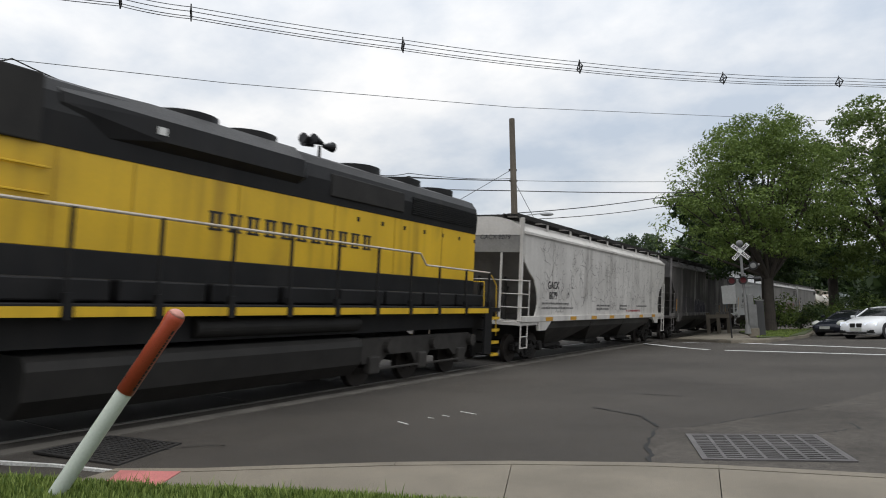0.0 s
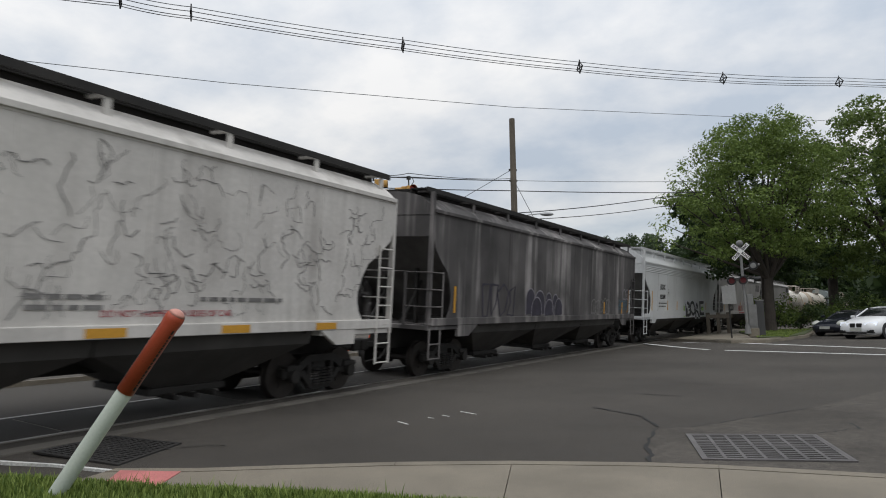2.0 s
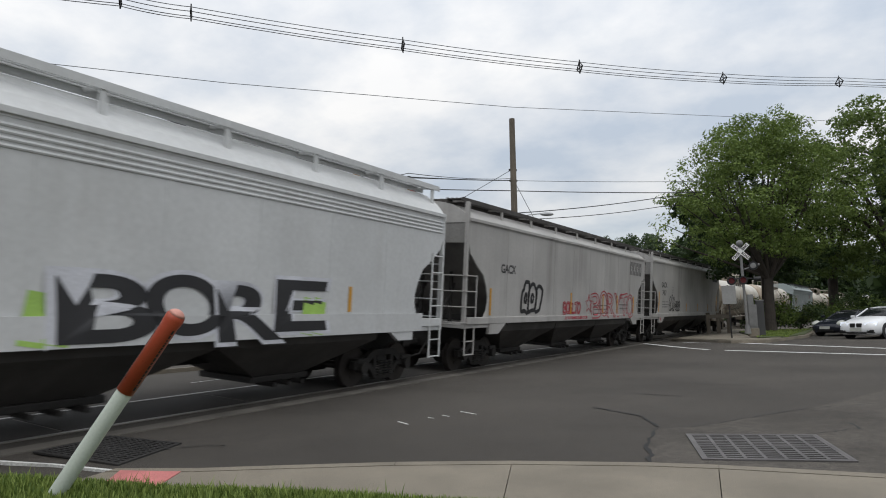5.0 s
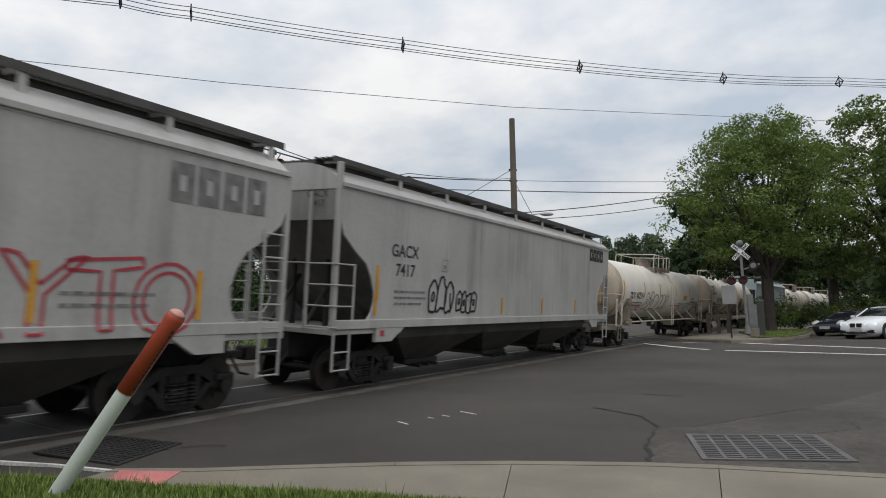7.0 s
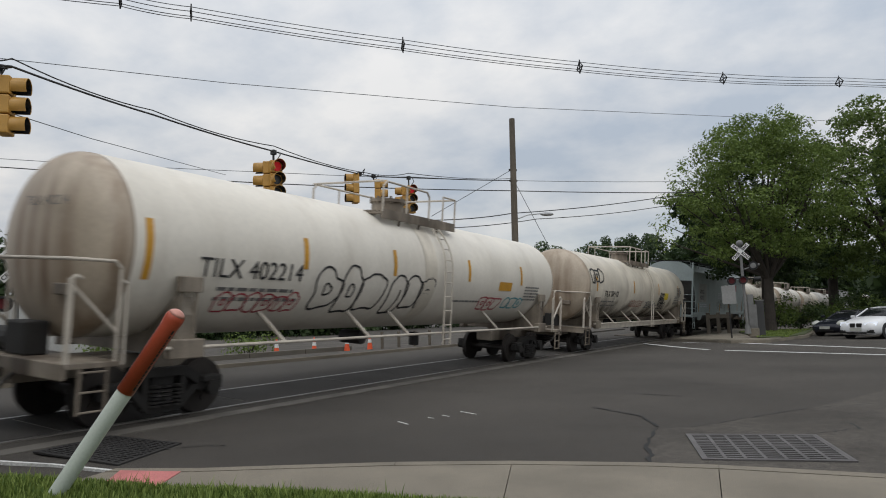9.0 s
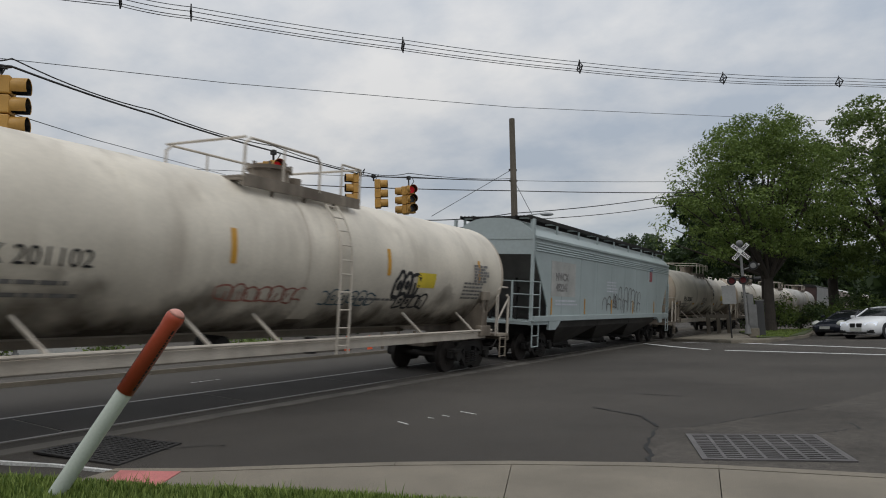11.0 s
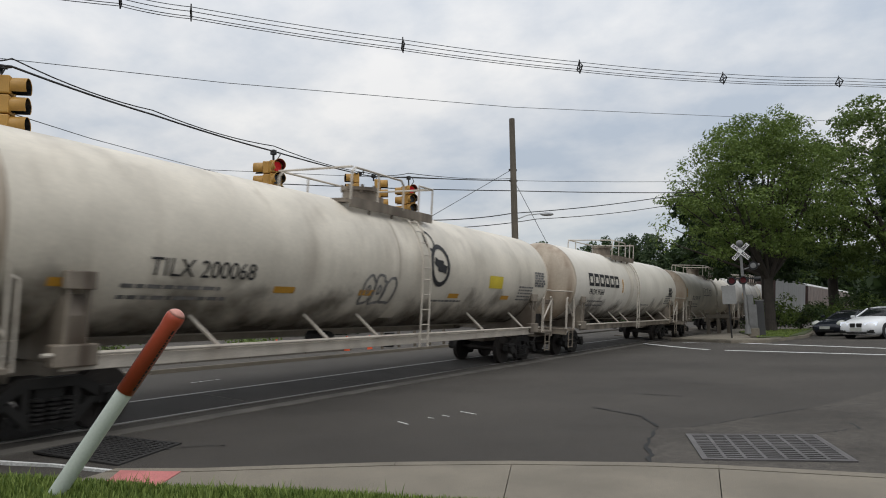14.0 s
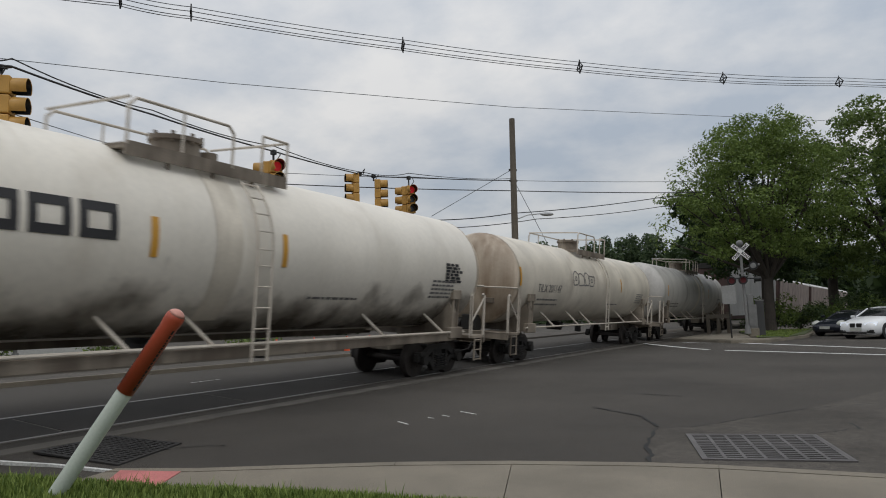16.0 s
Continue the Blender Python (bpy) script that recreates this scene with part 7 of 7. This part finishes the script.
def marker_post():
    base, tip = Vector((-4.40, 2.745, 0.34)), Vector((-3.612, 3.035, 1.49))
    d = (tip - base)
    q = d.to_track_quat("Z", "Y").to_matrix().to_4x4()
    m = thing("marker_post", Matrix.Translation(base) @ q, "leaning round white marker post with an orange domed cap", "marker post")
    n = d.length
    r = 0.052
    part("post", rod(bmesh.new(), (0, 0, -0.1), (0, 0, n * 0.56), r, 32), POST_W, m, smooth=False)
    bm = bmesh.new()
    prof = [(0, r * 1.1), (n * 0.36, r * 1.1), (n * 0.38, r * 1.18), (n * 0.40, r * 1.2)]
    prof += [(n * 0.40 + r * 1.2 * math.sin(a), r * 1.2 * math.cos(a)) for a in (0.25, 0.5, 0.8, 1.1, 1.35, 1.52)]
    loft(bm, [[(q2 * math.cos(6.283 * k / 32), q2 * math.sin(6.283 * k / 32), n * 0.54 + z) for k in range(32)] for z, q2 in prof])
    cap = part("cap", bm, POST_O, m, "orange plastic domed cap", smooth=True)
    bm = bmesh.new()
    loft(bm, [[(q2 * math.cos(6.283 * k / 32), q2 * math.sin(6.283 * k / 32), n * 0.54 + z) for k in range(32)] for z, q2 in [(n * 0.40 + r * 1.21 * math.sin(a), r * 1.225 * math.cos(a)) for a in (0.5, 0.8, 1.1, 1.35, 1.53)]])
    part("faded_tip", bm, POST_P, cap, "sun-faded pale tip", smooth=True)
    # lines of small print along the cap
    bm = bmesh.new()
    rng = random.Random(5)
    for a0, hgt in ((0.6, 0.02), (1.35, 0.02), (-1.0, 0.024), (-0.45, 0.018), (0.1, 0.018), (-1.9, 0.014), (2.2, 0.02)):
        z = n * 0.57
        while z < n * 0.88:
            w = rng.uniform(0.01, 0.03)
            ring = [((r * 1.115) * math.cos(a0 + da), (r * 1.115) * math.sin(a0 + da)) for da in (-hgt / r / 2, 0, hgt / r / 2)]
            va = [bm.verts.new((x, y, z)) for x, y in ring]
            vb = [bm.verts.new((x, y, z + w)) for x, y in ring]
            for i in range(2):
                bm.faces.new((va[i], va[i + 1], vb[i + 1], vb[i]))
            z += w + 0.008
    tagged(part("small_print", bm, INK, m, "dark rows of small print"), kind="stuff")


# ---- waiting cars ----
def car(name, m, paint, length, width, height, label, kind):
    """Local -y is the front. Body by lofted sections."""
    c = thing("car", m, label, "car", "waiting cars")
    L, W = length / 2, width / 2
    if kind == "coupe":
        secs = [(-1.0, 0.70, 0.32, 0.58), (-0.97, 0.86, 0.22, 0.70), (-0.88, 0.97, 0.18, 0.80), (-0.62, 1.0, 0.17, 0.93), (-0.42, 1.0, 0.17, 0.99), (0.0, 1.0, 0.17, 0.99), (0.55, 1.0, 0.18, 1.02), (0.88, 0.96, 0.22, 1.02), (0.98, 0.84, 0.3, 0.95), (1.0, 0.75, 0.4, 0.85)]
        cab = [(-0.42, 0.86, 0.98), (-0.10, 0.72, height - 0.04), (0.15, 0.70, height), (0.45, 0.70, height - 0.06), (0.80, 0.80, 1.02)]
    else:
        secs = [(-1.0, 0.60, 0.30, 0.50), (-0.96, 0.82, 0.2, 0.62), (-0.85, 0.96, 0.16, 0.72), (-0.62, 1.0, 0.15, 0.82), (-0.36, 0.99, 0.15, 0.88), (0.1, 0.98, 0.15, 0.90), (0.6, 1.0, 0.17, 0.93), (0.9, 0.93, 0.24, 0.86), (1.0, 0.78, 0.38, 0.7)]
        cab = [(-0.36, 0.84, 0.88), (-0.06, 0.66, height - 0.03), (0.15, 0.64, height), (0.35, 0.66, height - 0.05), (0.62, 0.78, 0.92)]
    rings = []
    for f, w, z0, z1 in secs:
        w *= W
        zm = z0 + (z1 - z0) * 0.62
        rings.append([(-w * 0.86, f * L, z0), (w * 0.86, f * L, z0), (w, f * L, z0 + 0.12), (w, f * L, zm), (w * 0.93, f * L, zm + (z1 - zm) * 0.6), (w * 0.72, f * L, z1), (0, f * L, z1 + 0.025), (-w * 0.72, f * L, z1), (-w * 0.93, f * L, zm + (z1 - zm) * 0.6), (-w, f * L, zm), (-w, f * L, z0 + 0.12)])
    body = part("body", loft(bmesh.new(), rings), paint, c, smooth=True)
    rings = [[(-w * W, f * L, 0.86), (w * W, f * L, 0.86), (w * W * 0.97, f * L, max(0.87, z - 0.06)), (w * W * 0.8, f * L, z), (-w * W * 0.8, f * L, z), (-w * W * 0.97, f * L, max(0.87, z - 0.06))] for f, w, z in cab]
    part("glasshouse", loft(bmesh.new(), rings), GLASS, c, smooth=True)
    f0, w0, z0 = cab[1]
    f1, w1, z1 = cab[3]
    part("roof", loft(bmesh.new(), [[(-w * W * 0.84, f * L, z - 0.03), (w * W * 0.84, f * L, z - 0.03), (w * W * 0.72, f * L, z + 0.018), (-w * W * 0.72, f * L, z + 0.018)] for f, w, z in cab[1:4]]), paint if kind == "coupe" else DARK, c)
    for sx in (-1, 1):
        part("pillar", rod(bmesh.new(), (sx * W * 0.84, cab[0][0] * L + 0.02, cab[0][2]), (sx * f0 * 0 + sx * w0 * W * 0.93, f0 * L, z0 - 0.03), 0.035, 8), paint, c)
        part("mirror", box(bmesh.new(), sx * (W + 0.08) - 0.09, sx * (W + 0.08) + 0.09, -0.36 * L - 0.05, -0.36 * L + 0.06, 0.92, 1.05, 0.03), paint, c)
        for f in (-0.62, 0.62):
            w = part("wheel", rod(bmesh.new(), (sx * (W - 0.2), f * L, 0.32), (sx * (W + 0.01), f * L, 0.32), 0.32, 28), TYRE, c)
            part("rim", rod(bmesh.new(), (sx * (W + 0.005), f * L, 0.32), (sx * (W + 0.02), f * L, 0.32), 0.21, 20), ALU, w)
            for k in range(5):
                a = 6.283 * k / 5
                part("spoke_gap", box(bmesh.new(), sx * (W + 0.022) - 0.002, sx * (W + 0.022) + 0.002, f * L + 0.13 * math.cos(a) - 0.03, f * L + 0.13 * math.cos(a) + 0.03, 0.32 + 0.13 * math.sin(a) - 0.03, 0.32 + 0.13 * math.sin(a) + 0.03), DARK, w)
            part("wheel_arch", rod(bmesh.new(), (sx * (W - 0.02), f * L, 0.34), (sx * (W + 0.004), f * L, 0.34), 0.37, 28), DARK, c)
        if kind == "coupe":
            part("headlight", loft(bmesh.new(), [[(sx * W * 0.93, -0.925 * L, 0.60), (sx * W * 0.42, -1.0 * L, 0.62), (sx * W * 0.42, -0.99 * L, 0.72), (sx * W * 0.95, -0.88 * L, 0.77)], [(sx * W * 0.90, -0.90 * L, 0.60), (sx * W * 0.40, -0.95 * L, 0.62), (sx * W * 0.40, -0.95 * L, 0.72), (sx * W * 0.9, -0.86 * L, 0.77)]]), HEADLAMP, c)
            part("air_intake", box(bmesh.new(), min(sx * W * 0.5, sx * W * 0.86), max(sx * W * 0.5, sx * W * 0.86), -1.0 * L, -0.9 * L, 0.26, 0.42, 0.03), DARK, c)
            part("kidney_grille", box(bmesh.new(), min(sx * 0.03, sx * 0.27), max(sx * 0.03, sx * 0.27), -1.012 * L, -0.97 * L, 0.52, 0.71, 0.03), DARK, c)
        else:
            bm = bmesh.new()
            bmesh.ops.create_uvsphere(bm, u_segments=16, v_segments=8, radius=0.5, matrix=Matrix.Translation((sx * W * 0.74, -0.86 * L, 0.66)) @ pose(0, 0, 0, 20, 0, 0) @ Matrix.Diagonal((0.36, 0.5, 0.24, 1)))
            part("headlight", bm, LAMP_GLASS, c, smooth=True)
    part("front_plate", box(bmesh.new(), -0.26, 0.26, -1.02 * L, -1.0 * L, 0.36, 0.50), LAMP_GLASS, c, "plain number plate")
    part("lower_intake", box(bmesh.new(), -0.45, 0.45, -1.0 * L, -0.93 * L, 0.24, 0.34, 0.02), DARK, c)
    return c


def cars_and_far_side():
    car("car", pose(2.60, 37.8, ground_z(2.6, 37.9), 0, 0, -34), CAR_WHITE, 4.43, 1.78, 1.42, "white two-door coupe waiting with its headlights on", "coupe")
    car("car", pose(1.36, 41.5, ground_z(1.5, 41.5), 0, 0, -34), CAR_DARK, 4.3, 1.78, 1.28, "dark blue open sports car waiting behind the coupe", "roadster")
    b = thing("block_wall", pose(-24.5, 15.2, 0.0, 0, 0, 27), "low pale painted block wall beyond the far road", "wall")
    part("wall", box(bmesh.new(), -14, 1, -0.12, 0.12, -0.3, 2.6), WALL_GREY, b)
    part("coping", box(bmesh.new(), -14.05, 1.05, -0.18, 0.18, 2.6, 2.72, 0.01), CONCRETE, b)
    w = thing("low_wall", pose(-18.0, 13.0, 0.1, 0, 0, -3), "low tan concrete wall beyond the far road", "wall")
    for k in range(8):
        part("panel", box(bmesh.new(), -0.1, 0.1, -12 + 2.8 * k, -12 + 2.8 * k + 2.76, -0.2, 0.32, 0.01), TAN, w)
    for k in range(5):
        q = thing("timber_post", pose(-16.6 + 0.15 * k, 24.5 + 1.1 * k, 0.1), "short grey bollard post by the far kerb", "post", "far posts")
        part("post", rod(bmesh.new(), (0, 0, -0.1), (0, 0, 0.85), 0.07, 10), WOOD, q)
    for i, (x, y, h) in enumerate(((-21.5, 15.0, 1.8), (-24.0, 12.5, 1.2), (-19.5, 19.5, 1.0))):
        shrub(x, y, 0.12, 0.8, h, 60 + i, LEAF, "green shrub in front of the block wall", leaf=0.06)
    far = [(-16.6, -4), (-16.2, 8), (-15.8, 14), (-15.5, 20), (-15.3, 28), (-15.0, 36), (-15, 60), (-60, 60), (-70, -4)]
    slab("far_pavement", far, 0.10, 0.3, ASPHALT_OLD, "grey weathered pavement beyond the far road", "pavement")
    kerb = thing("far_kerb", Matrix(), "thin pale kerb along the far road", "kerb", kind="structure")
    for (x0, y0), (x1, y1) in zip(far[:5], far[1:6]):
        slab("kerbstone", [(x0 + 0.14, y0), (x1 + 0.14, y1 - 0.006), (x1 + 0.006, y1 - 0.006), (x0 + 0.006, y0)], 0.11, 0.3, CONCRETE, "", "", kerb)
    g = thing("guard_rail", pose(1.6, 56.0, 0.2, 0, 0, 30), "white guard rail in front of the woods", "guard rail")
    part("rail", box(bmesh.new(), -4.5, 4.5, -0.04, 0.04, 0.75, 1.0, 0.02), SIGN_W, g)
    for k in range(5):
        part("post", box(bmesh.new(), -4 + 2 * k - 0.05, -4 + 2 * k + 0.05, 0.04, 0.14, 0, 0.95), WOOD, g)


# ---- build ----
ground_sheet()
railway()
road_marks()
grate("drain_grate", [(-1.58, 9.01), (-0.15, 9.45), (0.22, 7.93), (-1.17, 7.52)], 7, 2, 0.012, "large grey cast-iron drain grate in the road", GRATE)
grate("drain_grate", [(-8.83, 6.22), (-7.42, 6.26), (-6.95, 5.0), (-8.71, 5.08)], 12, 2, 0.010, "worn dark drain grate by the kerb", surf("dark_iron", (0.032, 0.030, 0.029), 0.7, 0.3, var=0.25, scale=3))
train()
pole_line()
overhead()
traffic_signals()
near_crossing_kit()
planting()
lawn()
marker_post()
verge_grass()
cars_and_far_side()
pavement_area()
for master in ("bolster", "frame", "wheels"):
    bpy.data.objects.remove(SHARED[master])


def motions():
    for ob, s8 in MOVING:
        walk(ob, [(0.5 * i, on_track(max(-130.0, s8 - travelled(0.5 * i)))) for i in range(33)])
    for ws, (x, y, z), s8, radius in WHEELS:
        seen = [f for f in range(481) if -8 < s8 + y - travelled(f / 30) < 46]
        first, last = (seen[0], seen[-1]) if seen else (0, 0)
        rows = [(f / 30, pose(x, y, z, math.degrees(travelled(min(last, max(first, f)) / 30) / radius))) for f in sorted({0, 480} | set(range(first, last + 1)))]
        walk(ws, rows)


motions()
